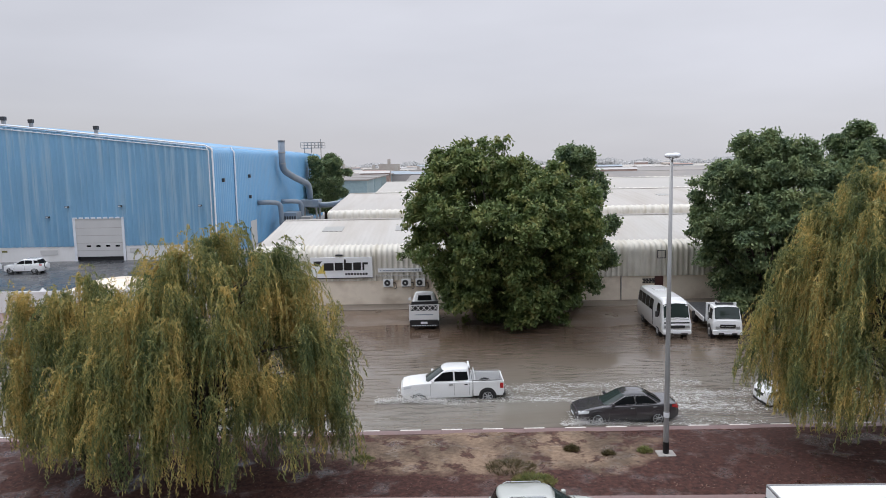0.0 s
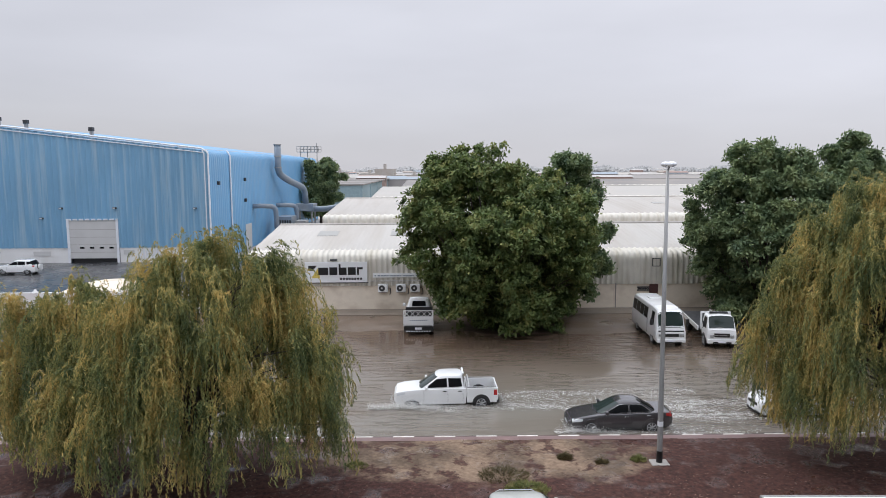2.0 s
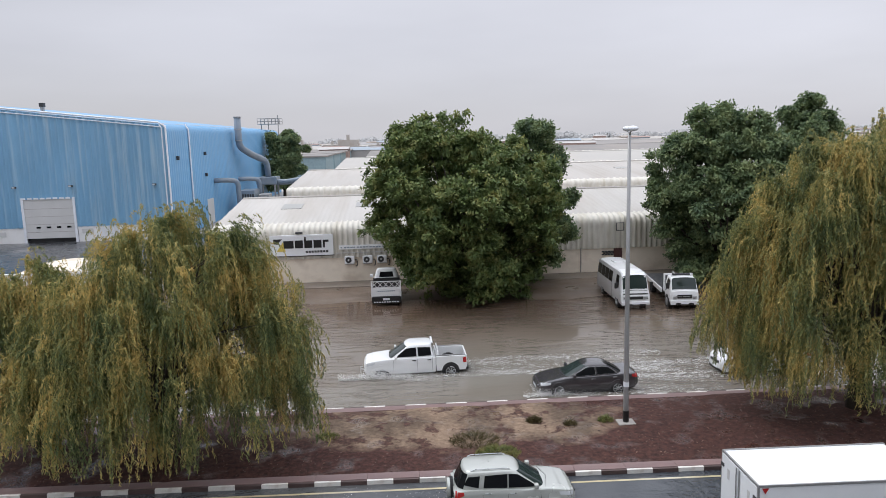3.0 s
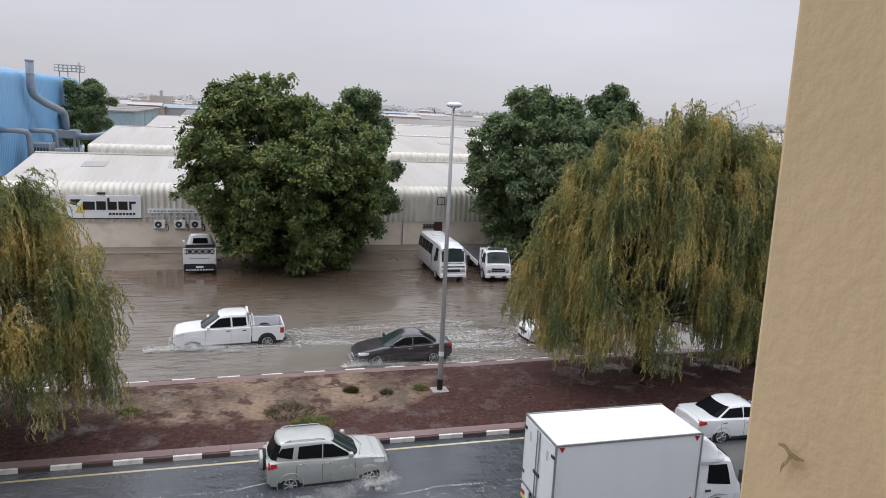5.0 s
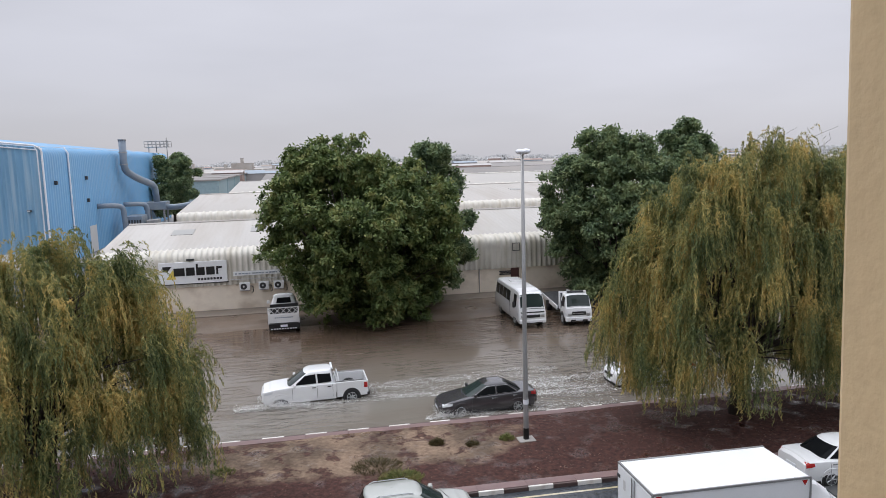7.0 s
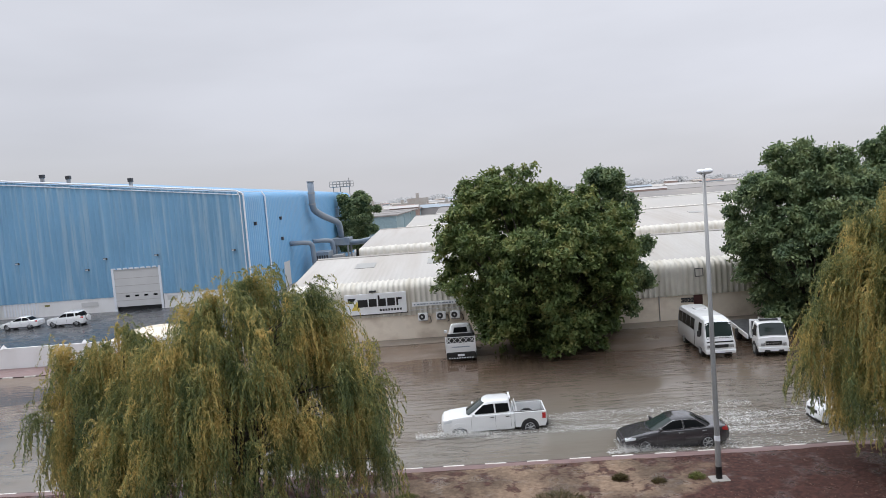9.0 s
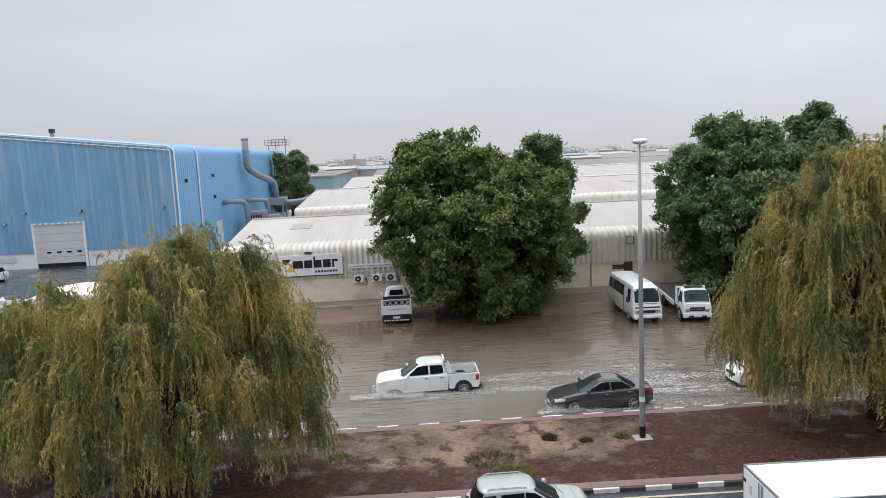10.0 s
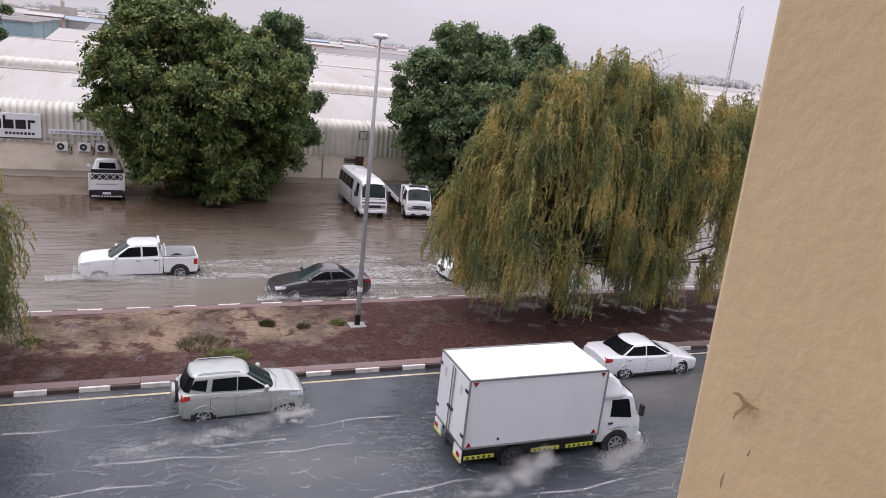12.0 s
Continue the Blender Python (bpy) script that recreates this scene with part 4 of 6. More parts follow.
gable_wall(-134, -48.75, 1.95, 0.80, "front_cladding", M_BLUE)
gable_wall(-42.3, BX, 1.95, 0.80, "front_cladding", M_BLUE)
gable_wall(-48.75, -42.3, 5.6, 0.80, "front_cladding", M_BLUE)
for x0, x1 in ((-134, -48.9), (-42.1, BX - 0.1)):
    part("plinth", box(x0, x1, BY + 0.02, BY + 0.35, -0.3, 1.98), M_WHITE, fac, "white painted plinth wall")
for x0, x1 in ((-39.5, BX - 0.2), (-64.4, -59.5)):
    v, f = ribbed([(BY - 0.03, 0.25), (BY - 0.03, 1.9)], rib_stations(x0, x1, 0.42), -0.10)
    quads("louvre", v, f, M_TRIM, fac, "pale ribbed ventilation panel")
side = [(p.x, p.z) for p in arc([(BX, 0, -0.3), (BX, 0, BE - 0.15), (BX - 4.0, 0, BE + 0.3)], 1.1, 6)]
v, f = ribbed(side, rib_stations(BY, 180, 0.9), -0.06, "y")
quads("side_cladding", v, f, M_BLUE_SIDE, fac)
v, f = sheet(-134, BX - 3.8, BY - 0.1, 180, 52, 2, np.vectorize(lambda x, y: roof_z(x) - 0.05))
quads("roof", v, f, M_BLUE_SIDE, fac)
part("back_wall", box(-134, BX - 0.2, 171.6, 180, -0.3, BE - 0.4), M_BLUE_SIDE, fac)
part("gutter", tube([(BX + 0.1, BY - 0.12, BE - 0.3), (BX - 0.8, BY - 0.14, roof_z(BX - 0.8) + 0.12), (-82, BY - 0.14, roof_z(-82) + 0.15), (-134, BY - 0.14, roof_z(-134) + 0.15)], 0.13, 6), M_TRIM, fac)
part("fascia", tube([(BX - 0.5, BY - 0.18, roof_z(BX) - 0.35), (-82, BY - 0.18, roof_z(-82) - 0.35), (-134, BY - 0.18, roof_z(-134) - 0.35)], 0.07, 6), M_TRIM, fac)
for o, rr in ((0.08, 0.12), (-0.42, 0.08)):
    part("downpipe", tube([(BX + o, BY - 0.25, 0.3), (BX + o, BY - 0.25, BE - 0.5), (BX + o - 0.25, BY - 0.2, BE - 0.05)], rr, 8), M_TRIM, fac)
part("corner_flashing", box(BX - 0.05, BX + 0.10, BY - 0.1, BY + 0.12, -0.2, BE - 0.6), M_BLUE_SIDE, fac)
part("side_downpipe", tube([(BX - 0.3, 104.5, BE + 0.15), (BX + 0.16, 104.5, BE - 0.6), (BX + 0.16, 104.5, 0.6)], 0.12, 8), M_TRIM, fac)
door = part("rolling_door", box(-48.6, -42.45, BY - 0.02, BY + 0.1, 0.55, 5.6), M_SHUTTER, fac, "white sectional loading door raised a little")
for k in range(4):
    x = -47.3 + 1.28 * k
    part("door_window", box(x, x + 0.55, BY - 0.05, BY - 0.028, 1.85, 2.08), M_GLASS, door)
for z in (1.35, 2.35, 3.35, 4.35):
    part("panel_joint", box(-48.6, -42.45, BY - 0.032, BY - 0.022, z, z + 0.04), M_CONC, door)
# Black slab paints in the dark inside behind the raised door.
part("door_gap_shade", box(-48.6, -42.45, BY + 0.3, BY + 0.5, -0.3, 0.6), M_BLACK, fac, "black slab standing in for shade under the door")
for x in (-48.9, -42.45):
    part("door_frame", box(x, x + 0.3, BY - 0.14, BY + 0.02, -0.2, 5.75), M_TRIM, fac)
part("door_frame", box(-48.9, -42.15, BY - 0.16, BY + 0.01, 5.6, 5.8), M_TRIM, fac)
for x, z in ((-61.5, 7.4), (-52.0, 5.9), (-49.4, 7.2), (-42.4, 7.2), (-31.9, 7.1)):
    lt = part("wall_light", box(x - 0.22, x + 0.22, BY - 0.5, BY - 0.09, z - 0.12, z + 0.12, 0.03), M_DARK, fac)
    part("lamp_glass", box(x - 0.16, x + 0.16, BY - 0.53, BY - 0.51, z - 0.08, z + 0.08), M_LAMPCLR, lt)
for y, z in ((98.5, 10.3), (112, 10.6), (112, 7.4)):
    part("wall_light", box(BX + 0.02, BX + 0.4, y - 0.2, y + 0.2, z - 0.25, z + 0.25, 0.03), M_DARK, fac)
part("side_door", box(BX - 0.05, BX + 0.12, 112.0, 115.5, -0.2, 3.6), M_SHUTTER, fac, "grey side door")
for x in (-66.0, -57.6, -54.0, -45.5):
    vent = part("roof_vent", box(x - 0.18, x + 0.18, BY + 1, BY + 1.4, roof_z(x), roof_z(x) + 0.75), M_STEEL, fac)
    part("cowl", box(x - 0.28, x + 0.28, BY + 0.9, BY + 1.5, roof_z(x) + 0.75, roof_z(x) + 1.25, 0.03), M_DARK, vent)
for z0, x0, x1 in ((1.05, -41.6, -40.2), (0.9, -53.5, -51.2)):
    part("notice", box(x0, x1, BY - 0.06, BY - 0.012, z0, z0 + 0.6), M_SHUTTER, fac, "pale unreadable notice board")
part("exit_sign", box(-58.6, -57.9, BY - 0.06, BY - 0.012, 1.3, 1.55), M_GRASS, fac, "small green sign")

# raised white lettering, kept as plain strokes
sign = thing("roof_sign", (0, BY - 0.35, 0), 0, "large white raised sign strokes on the blue wall", "sign")
for bx in ((-86, -65.3, 14.9, 15.6), (-65.7, -64.9, 14.9, 18.6), (-64.0, -63.2, 15.0, 18.6), (-68.0, -67.3, 15.6, 16.8), (-69.6, -68.9, 15.6, 16.6), (-73.6, -72.9, 15.6, 16.8), (-76.5, -75.8, 15.6, 17.2), (-82, -81.2, 15.6, 17.4)):
    part("stroke", box(bx[0], bx[1], -0.18, 0.18, bx[2], bx[3], 0.05), M_TRIM, sign)
for x, z in ((-69.0, 17.9), (-69.7, 17.2), (-68.3, 17.2), (-73.6, 14.0), (-72.7, 14.0), (-66.4, 18.9)):
    bm = box(-0.36, 0.36, -0.18, 0.18, -0.36, 0.36, 0.05)
    bmesh.ops.rotate(bm, verts=bm.verts, cent=(0, 0, 0), matrix=Matrix.Rotation(radians(45), 3, "Y"))
    bmesh.ops.translate(bm, vec=(x, 0, z), verts=bm.verts)
    part("dot", bm, M_TRIM, sign)
part("small_plate", box(-65.2, -63.4, -0.1, 0.1, 13.5, 14.2), M_TRIM, sign)

# rooftop stair platform
plat = thing("roof_platform", (BX - 0.6, 168, BE + 0.3), 0, "steel access platform with railings on the blue roof", "platform")
part("deck", box(-1.5, 3.4, -2.0, 2.0, 0.9, 1.0), M_STEEL, plat)
for x in np.linspace(-1.5, 3.4, 7):
    for y in (-2.0, 2.0):
        part("post", tube([(x, y, 1.0), (x, y, 2.2)], 0.06, 5), M_STEEL, plat)
for z in (1.6, 2.2):
    for y in (-2.0, 2.0):
        part("rail", tube([(-1.5, y, z), (3.4, y, z)], 0.06, 5), M_STEEL, plat)
for x in (-1.0, 0.6):
    part("leg", tube([(x, 0, -0.25), (x, 0, 0.9)], 0.09, 6), M_STEEL, plat)
part("pole", tube([(3.0, -1.5, -3.0), (3.0, -1.5, 2.9)], 0.09, 6), M_STEEL, plat)

# ducts beside the hall
duct = thing("extraction_duct", (BX, 131, 0), 0, "thick grey extraction duct climbing the blue wall", "duct")
part("riser", tube(arc([(1.2, 0, 16.6), (1.2, 0, 11.4), (2.2, 4, 10.0), (4.0, 10, 8.4), (4.1, 10.5, 5.2)], 1.4, 6), 0.60, 14), M_DUCT, duct, smooth=True)
for z in (12.4, 14.4, 16.5):
    part("collar", tube([(1.2, 0, z - 0.08), (1.2, 0, z + 0.08)], 0.70, 14), M_STEEL, duct)
part("filter_box", box(2.2, 6.0, 8.0, 12.5, 4.0, 5.4, 0.1), M_DUCT, duct)
part("cross_duct", tube(arc([(4.5, 9.5, 4.4), (8, 8.5, 4.4), (13.2, 4, 5.3)], 1.0, 4), 0.55, 12), M_DUCT, duct, smooth=True)
for x, y in ((2.6, 8.4), (5.6, 8.4), (2.6, 12.1), (5.6, 12.1)):
    part("leg", box(x - 0.15, x + 0.15, y - 0.15, y + 0.15, -0.3, 4.0), M_STEEL, duct)
low = thing("bent_duct", (BX, 117, 0), 0, "bent grey duct coming out of the blue wall", "duct")
part("pipe", tube(arc([(0.0, 0, 6.2), (1.8, 0.6, 6.2), (3.4, 1.2, 6.0), (3.6, 1.4, -0.3)], 1.1, 5), 0.40, 12), M_DUCT, low, smooth=True)
low2 = copy_thing(low, pose(BX + 1.6, 127, -0.4, 0, 0, 10))
shed = thing("filter_plant", (BX + 3.4, 124, 0), 0, "grey steel filter plant between hall and warehouse", "machinery")
part("cabinet", box(-1.2, 1.4, 0, 5, -0.3, 4.0, 0.08), M_DUCT, shed)
part("cabinet", box(1.8, 3.6, 1, 4, -0.3, 3.2, 0.08), M_STEEL, shed)
for k in range(6):
    part("vent_slat", box(-1.1 + 0.42 * k, -0.85 + 0.42 * k, -0.08, -0.012, 1.2, 3.4), M_DARK, shed)

# green sheds far behind the round tree
for k in range(5):
    y = 235 + 34 * k
    ob = thing("far_shed", (-33, y, 0), 0, "distant low shed with teal wall and grey roof", "shed", "distant sheds")
    # Teal greyed and lightened, so its colour carries the distance haze.
    part("wall", box(-16, 8.5 - k * 0.4, 0, 26, -0.3, 6.6), surface("hazed_teal_wall", (0.24, 0.33, 0.36), 0.7) if k == 0 else bpy.data.materials["hazed_teal_wall"], ob)
    part("roof", box(-16.6, 9, -0.5, 26.5, 6.6, 7.1, 0.1), M_ROOF_FAR, ob)
rg = np.random.default_rng(77)
# Far wall paints kept pale to stand in for haze.
far_paints = [surface("far_wall_" + nm, c, 0.8, 0.1, 0.05, 2, 0.0, spec=0.1) for nm, c in (("white", (0.50, 0.48, 0.47)), ("grey", (0.36, 0.35, 0.35)), ("tan", (0.42, 0.37, 0.33)), ("rust", (0.36, 0.27, 0.24)), ("pale_blue", (0.36, 0.41, 0.46)))]
for k in range(90):
    y = 300 + 520 * (k / 90) ** 0.8
    x = rg.uniform(-0.22, 0.75) * y
    wide, deep, tall = rg.uniform(6, 26), rg.uniform(5, 14), rg.uniform(6.3, 8.2) * (0.92 + y / 4500)
    ob = thing("far_shed", (x, y, 0), 0, "small pale distant shed among the far roofs", "shed", "distant sheds")
    part("wall", box(-wide / 2, wide / 2, 0, deep, -0.3, tall - 0.5), far_paints[k % 5], ob)
    bm = box(-wide / 2 - 0.4, wide / 2 + 0.4, -0.4, deep + 0.4, tall - 0.5, tall)
    for vert in bm.verts:
        if vert.co.z > tall - 0.1:
            vert.co.y += (deep / 2 - vert.co.y) * 0.8
            vert.co.z += 0.5
    part("roof", bm, far_paints[(k * 3 + 1) % 5], ob)
for k, (x, y, h) in enumerate(((-26, 420, 10), (-31, 430, 14.5), (-14, 440, 10), (-44, 470, 11), (-70, 520, 12))):
    ob = thing("far_building", (x, y, 0), 0, "pale distant industrial building on the horizon", "building", "distant buildings")
    part("block", box(-6, 6, -5, 5, -0.3, h * 0.8), M_ROOF_SECOND, ob)
    part("tower", box(-1, 0.6, -2, 2, h * 0.8, h), M_ROOF_SECOND, ob)


# ---- office front at the yard ----
off = thing("office_building", (-72.3, 92.0, 0), 0, "grey panelled office block with dark glass front", "office building")
part("wall", box(-30, 7.0, 1.2, 2.9, -0.3, 9.6), M_SHUTTER, off)
part("parapet", box(-30, 1.4, 0.6, 2.9, 9.6, 12.9), M_SHUTTER, off)
for z in (6.0, 7.8, 9.6, 11.4):
    part("panel_joint", box(-30, (7.02 if z < 9.5 else 1.42), 0.55 if z > 9.5 else 1.15, 0.62 if z > 9.5 else 1.22, z - 0.03, z + 0.03), M_CONC, off)


def slab(face, y0, y1):
    bm = bmesh.new()
    a = [bm.verts.new((x, y0, z)) for x, z in face]
    c = [bm.verts.new((x, y1, z)) for x, z in face]
    bm.faces.new(a)
    bm.faces.new(c)
    for k in range(len(face)):
        bm.faces.new((a[k], a[(k + 1) % len(face)], c[(k + 1) % len(face)], c[k]))
    return bm


glass_front = part("glass_front", slab([(-0.2, 5.9), (6.2, 6.1), (6.2, 0.5), (3.0, 0.0)], 1.0, 1.14), M_GLASSB, off)
for x in (2.9, 4.6):
    part("mullion", box(x - 0.04, x + 0.04, 0.97, 0.995, 0.9, 5.9), M_DARK, glass_front)
# Plain pale panel set just before the glass.
part("pale_panel", box(3.6, 4.4, 0.95, 0.99, 3.0, 4.5), M_TRIM, off, "pale panel on the glass front")
part("teal_panel", slab([(-30, 12.7), (-3.0, 12.7), (-0.3, 6.2), (3.2, -0.3), (-30, -0.3)], 0.1, 0.98), surface("teal_panel", (0.17, 0.38, 0.46), 0.4, 0.06, 0.4, 8, 0.03), off, "sea-green metal panel wing")
part("side_window", box(-20, -1.6, 0.02, 0.09, -0.2, 5.0), M_GLASSB, off)
part("porch", box(3.4, 7.2, -0.9, 0.94, 0.2, 0.5), M_SHUTTER, off)
part("entrance", box(4.2, 5.4, 0.9, 0.96, -0.3, 0.2), M_BLACK, off)


# ---- vehicles ----
def section(row):
    """Half a cross-section, from the middle of the floor to the middle of the roof."""
    x, zb, belt, top, hw, rw = row
    t = top - belt
    return np.array([(0, zb), (0.80 * hw, zb), (0.955 * hw, zb + 0.10 * (belt - zb)), (hw, zb + 0.42 * (belt - zb)), (0.985 * hw, belt - 0.16 * (belt - zb)), (0.955 * hw, belt),
                     (0.5 * (0.955 * hw + rw) + 0.012, belt + 0.5 * t), (rw, top - 0.10 * min(1, t * 3)), (rw - 0.10, top - 0.02), (0, top + 0.02)])


class Shell:
    """A lofted body: sections along x, with the width and the roof height at any place on it."""

    def __init__(self, rows, steps=30):
        rows = np.array(sorted(rows), float)
        xs = np.unique(np.concatenate([rows[:, 0], np.linspace(rows[0, 0], rows[-1, 0], steps)]))
        full = np.stack([np.interp(xs, rows[:, 0], rows[:, k]) for k in range(6)], 1)
        soft = full.copy()
        for _ in range(2):
            soft[1:-1, 1:] = 0.25 * soft[:-2, 1:] + 0.5 * soft[1:-1, 1:] + 0.25 * soft[2:, 1:]
        self.rows = soft
        self.secs = np.array([section(q) for q in soft])

    def at(self, x):
        k = np.clip(np.searchsorted(self.rows[:, 0], x) - 1, 0, len(self.rows) - 2)
        a, b = self.rows[k, 0], self.rows[k + 1, 0]
        t = (x - a) / (b - a)
        return self.secs[k] * (1 - t) + self.secs[k + 1] * t

    def side(self, x, z):
        s = self.at(x)[2:8]
        return float(np.interp(z, s[:, 1], s[:, 0]))

    def top(self, x, y):
        s = self.at(x)[5:]
        return float(np.interp(abs(y), s[::-1, 0], s[::-1, 1]))

    def body(self, parent, material, name="body", label=""):
        bm = bmesh.new()
        rings = []
        for row, s in zip(self.rows, self.secs):
            ring = [bm.verts.new((row[0], y, z)) for y, z in s] + [bm.verts.new((row[0], -y, z)) for y, z in s[-2:0:-1]]
            rings.append(ring)
        for r0, r1 in zip(rings, rings[1:]):
            for k in range(len(r0)):
                bm.faces.new((r0[k], r0[(k + 1) % len(r0)], r1[(k + 1) % len(r0)], r1[k]))
        bm.faces.new(rings[0])
        bm.faces.new(rings[-1])
        ob = part(name, bm, material, parent, label, smooth=True)
        ob.data.set_sharp_from_angle(angle=radians(26))
        return ob

    def pane(self, parent, corners, material, sgn, name="side_window", off=0.012):
        """corners: (x, z) bottom rear, bottom front, top front, top rear."""
        bm, nx, nz, g = bmesh.new(), 6, 4, []
        (ax, az), (bx, bz), (cx, cz), (dx, dz) = corners
        for i in range(nx + 1):
            u = i / nx
            col = []
            for j in range(nz + 1):
                w = j / nz
                x = (ax + (bx - ax) * u) * (1 - w) + (dx + (cx - dx) * u) * w
                z = (az + (bz - az) * u) * (1 - w) + (dz + (cz - dz) * u) * w
                col.append(bm.verts.new((x, sgn * (self.side(x, z) + off), z)))
            g.append(col)
        for i in range(nx):
            for j in range(nz):
                bm.faces.new((g[i][j], g[i + 1][j], g[i + 1][j + 1], g[i][j + 1]))
        return part(name, bm, material, parent, smooth=True)

    def screen(self, parent, x0, x1, material, name, w0=0.86, w1=0.92, off=0.014):
        bm, nx, ny, g = bmesh.new(), 6, 8, []
        for i in range(nx + 1):
            x = x0 + (x1 - x0) * i / nx
            half = self.at(x)[7][0] * (w0 + (w1 - w0) * i / nx)
            g.append([bm.verts.new((x, y, self.top(x, y) + off)) for y in np.linspace(-half, half, ny + 1)])
        for i in range(nx):
            for j in range(ny):
                bm.faces.new((g[i][j], g[i + 1][j], g[i + 1][j + 1], g[i][j + 1]))
        return part(name, bm, material, parent, smooth=True)


def wheel(parent, x, y, r, wide=0.2, rim=M_RIM, name="wheel"):
    w = part(name, tube([(x, y - wide / 2, r), (x, y - wide / 2 + 0.03, r), (x, y + wide / 2 - 0.03, r), (x, y + wide / 2, r)], (r * 0.92, r, r, r * 0.92), 20), M_TYRE, parent, smooth=False)
    sgn = 1 if y > 0 else -1
    face = y + sgn * wide / 2
    # Dark backing disc stands in for the shade between the spokes.
    part("spoke_backing", tube([(x, face - sgn * 0.02, r), (x, face + sgn * 0.004, r)], r * 0.60, 16), M_DARK, w)
    ring = tube([(x + r * 0.64 * math.cos(a), face + sgn * 0.006, r + r * 0.64 * math.sin(a)) for a in np.linspace(0, 2 * math.pi, 21)], r * 0.055, 5)
    part("rim", ring, rim, w, smooth=True)
    for k in range(7):
        a = k * 2 * math.pi / 7
        part("spoke", tube([(x, face + sgn * 0.012, r), (x + 0.62 * r * math.cos(a), face + sgn * 0.008, r + 0.62 * r * math.sin(a))], (r * 0.10, r * 0.06), 5), rim, w)
    return w


def arches(ob, shell, wheels, r):
    for x in wheels:
        for sgn in (-1, 1):
            y = shell.side(x, r)
            part("wheel_arch", tube([(x, sgn * (y - 0.28), r), (x, sgn * (y + 0.008), r)], r + 0.065, 20), M_PLAST, ob)
            wheel(ob, x, sgn * (y - 0.075), r)


class Cabin:
    """The glasshouse of a car: rounded rings from the belt up to the roof, with panes laid on it."""

    def __init__(self, belt, roof, base, top, bw, tw):
        self.belt, self.roof, self.base, self.tip, self.bw, self.tw = belt, roof, base, top, bw, tw

    def level(self, w):
        x0 = self.base[0] + (self.tip[0] - self.base[0]) * w
        x1 = self.base[1] + (self.tip[1] - self.base[1]) * w
        return (x0 + x1) / 2, (x1 - x0) / 2, self.bw + (self.tw - self.bw) * max(w, 0) ** 1.3

    def side(self, x, z):
        m, a, h = self.level((z - self.belt) / (self.roof - self.belt))
        return h * max(1 - abs((x - m) / a) ** 6.67, 0.02) ** 0.15

    def end(self, y, w, sgn):
        m, a, h = self.level(w)
        return m + sgn * a * max(1 - abs(y / h) ** 6.67, 0.02) ** 0.15 - sgn * 0.10 * (y / h) ** 2

    def shell(self, parent, paint, name="cabin"):
        bm, rings, n = bmesh.new(), [], 40
        for w, shrink, lift in ((-0.12, 1, 0), (0.2, 1, 0), (0.5, 1, 0), (0.8, 1, 0), (0.94, 0.995, 0), (1.0, 0.955, 0), (1.0, 0.86, 0.022), (1.0, 0.5, 0.040), (1.0, 0.02, 0.046)):
            m, a, h = self.level(max(w, -0.1))
            ring = []
            for k in range(n):
                t = 2 * math.pi * k / n
                c, q = math.cos(t), math.sin(t)
                x, y = a * math.copysign(abs(c) ** 0.3, c), h * math.copysign(abs(q) ** 0.3, q)
                x -= math.copysign(0.10, c) * (y / h) ** 2
                ring.append(bm.verts.new((m + x * shrink, y * shrink, self.belt + (self.roof - self.belt) * w + lift)))
            rings.append(ring)
        for r0, r1 in zip(rings, rings[1:]):
            for k in range(n):
                bm.faces.new((r0[k], r0[(k + 1) % n], r1[(k + 1) % n], r1[k]))
        ob = part(name, bm, paint, parent, smooth=True)
        ob.data.set_sharp_from_angle(angle=radians(32))
        return ob

    def pane(self, parent, corners, material, sgn, off=0.007):
        bm, nx, nz, g = bmesh.new(), 8, 5, []
        (ax, az), (bx, bz), (cx, cz), (dx, dz) = corners
        for i in range(nx + 1):
            u, col = i / nx, []
            for j in range(nz + 1):
                w = j / nz
                x = (ax + (bx - ax) * u) * (1 - w) + (dx + (cx - dx) * u) * w
                z = (az + (bz - az) * u) * (1 - w) + (dz + (cz - dz) * u) * w
                col.append(bm.verts.new((x, sgn * (self.side(x, z) + off), z)))
            g.append(col)
        for i in range(nx):
            for j in range(nz):
                bm.faces.new((g[i][j], g[i + 1][j], g[i + 1][j + 1], g[i][j + 1]))
        return part("side_window", bm, material, parent, smooth=True)

    def screen(self, parent, sgn, w0, w1, fill, material, name):
        bm, ny, nz, g = bmesh.new(), 14, 5, []
        for j in range(nz + 1):
            w = w0 + (w1 - w0) * j / nz
            h = self.level(w)[2] * fill
            g.append([bm.verts.new((self.end(y, w, sgn) + sgn * 0.012, y, self.belt + (self.roof - self.belt) * w + 0.008)) for y in np.linspace(-h, h, ny + 1)])
        for j in range(nz):
            for i in range(ny):
                bm.faces.new((g[j][i], g[j][i + 1], g[j + 1][i + 1], g[j + 1][i]))
        return part(name, bm, material, parent, smooth=True)


def flares(ob, shell, wheels, r, paint):
    """Raised lips of the wheel arches."""
    for x in wheels:
        for sgn in (-1, 1):
            y = sgn * (shell.side(x, r + 0.1) + 0.012)
            part("arch_lip", tube([(x + (r + 0.085) * math.cos(t), y, r + (r + 0.085) * math.sin(t)) for t in np.linspace(-0.25, math.pi + 0.25, 15)], 0.016, 6), paint, ob, smooth=True)


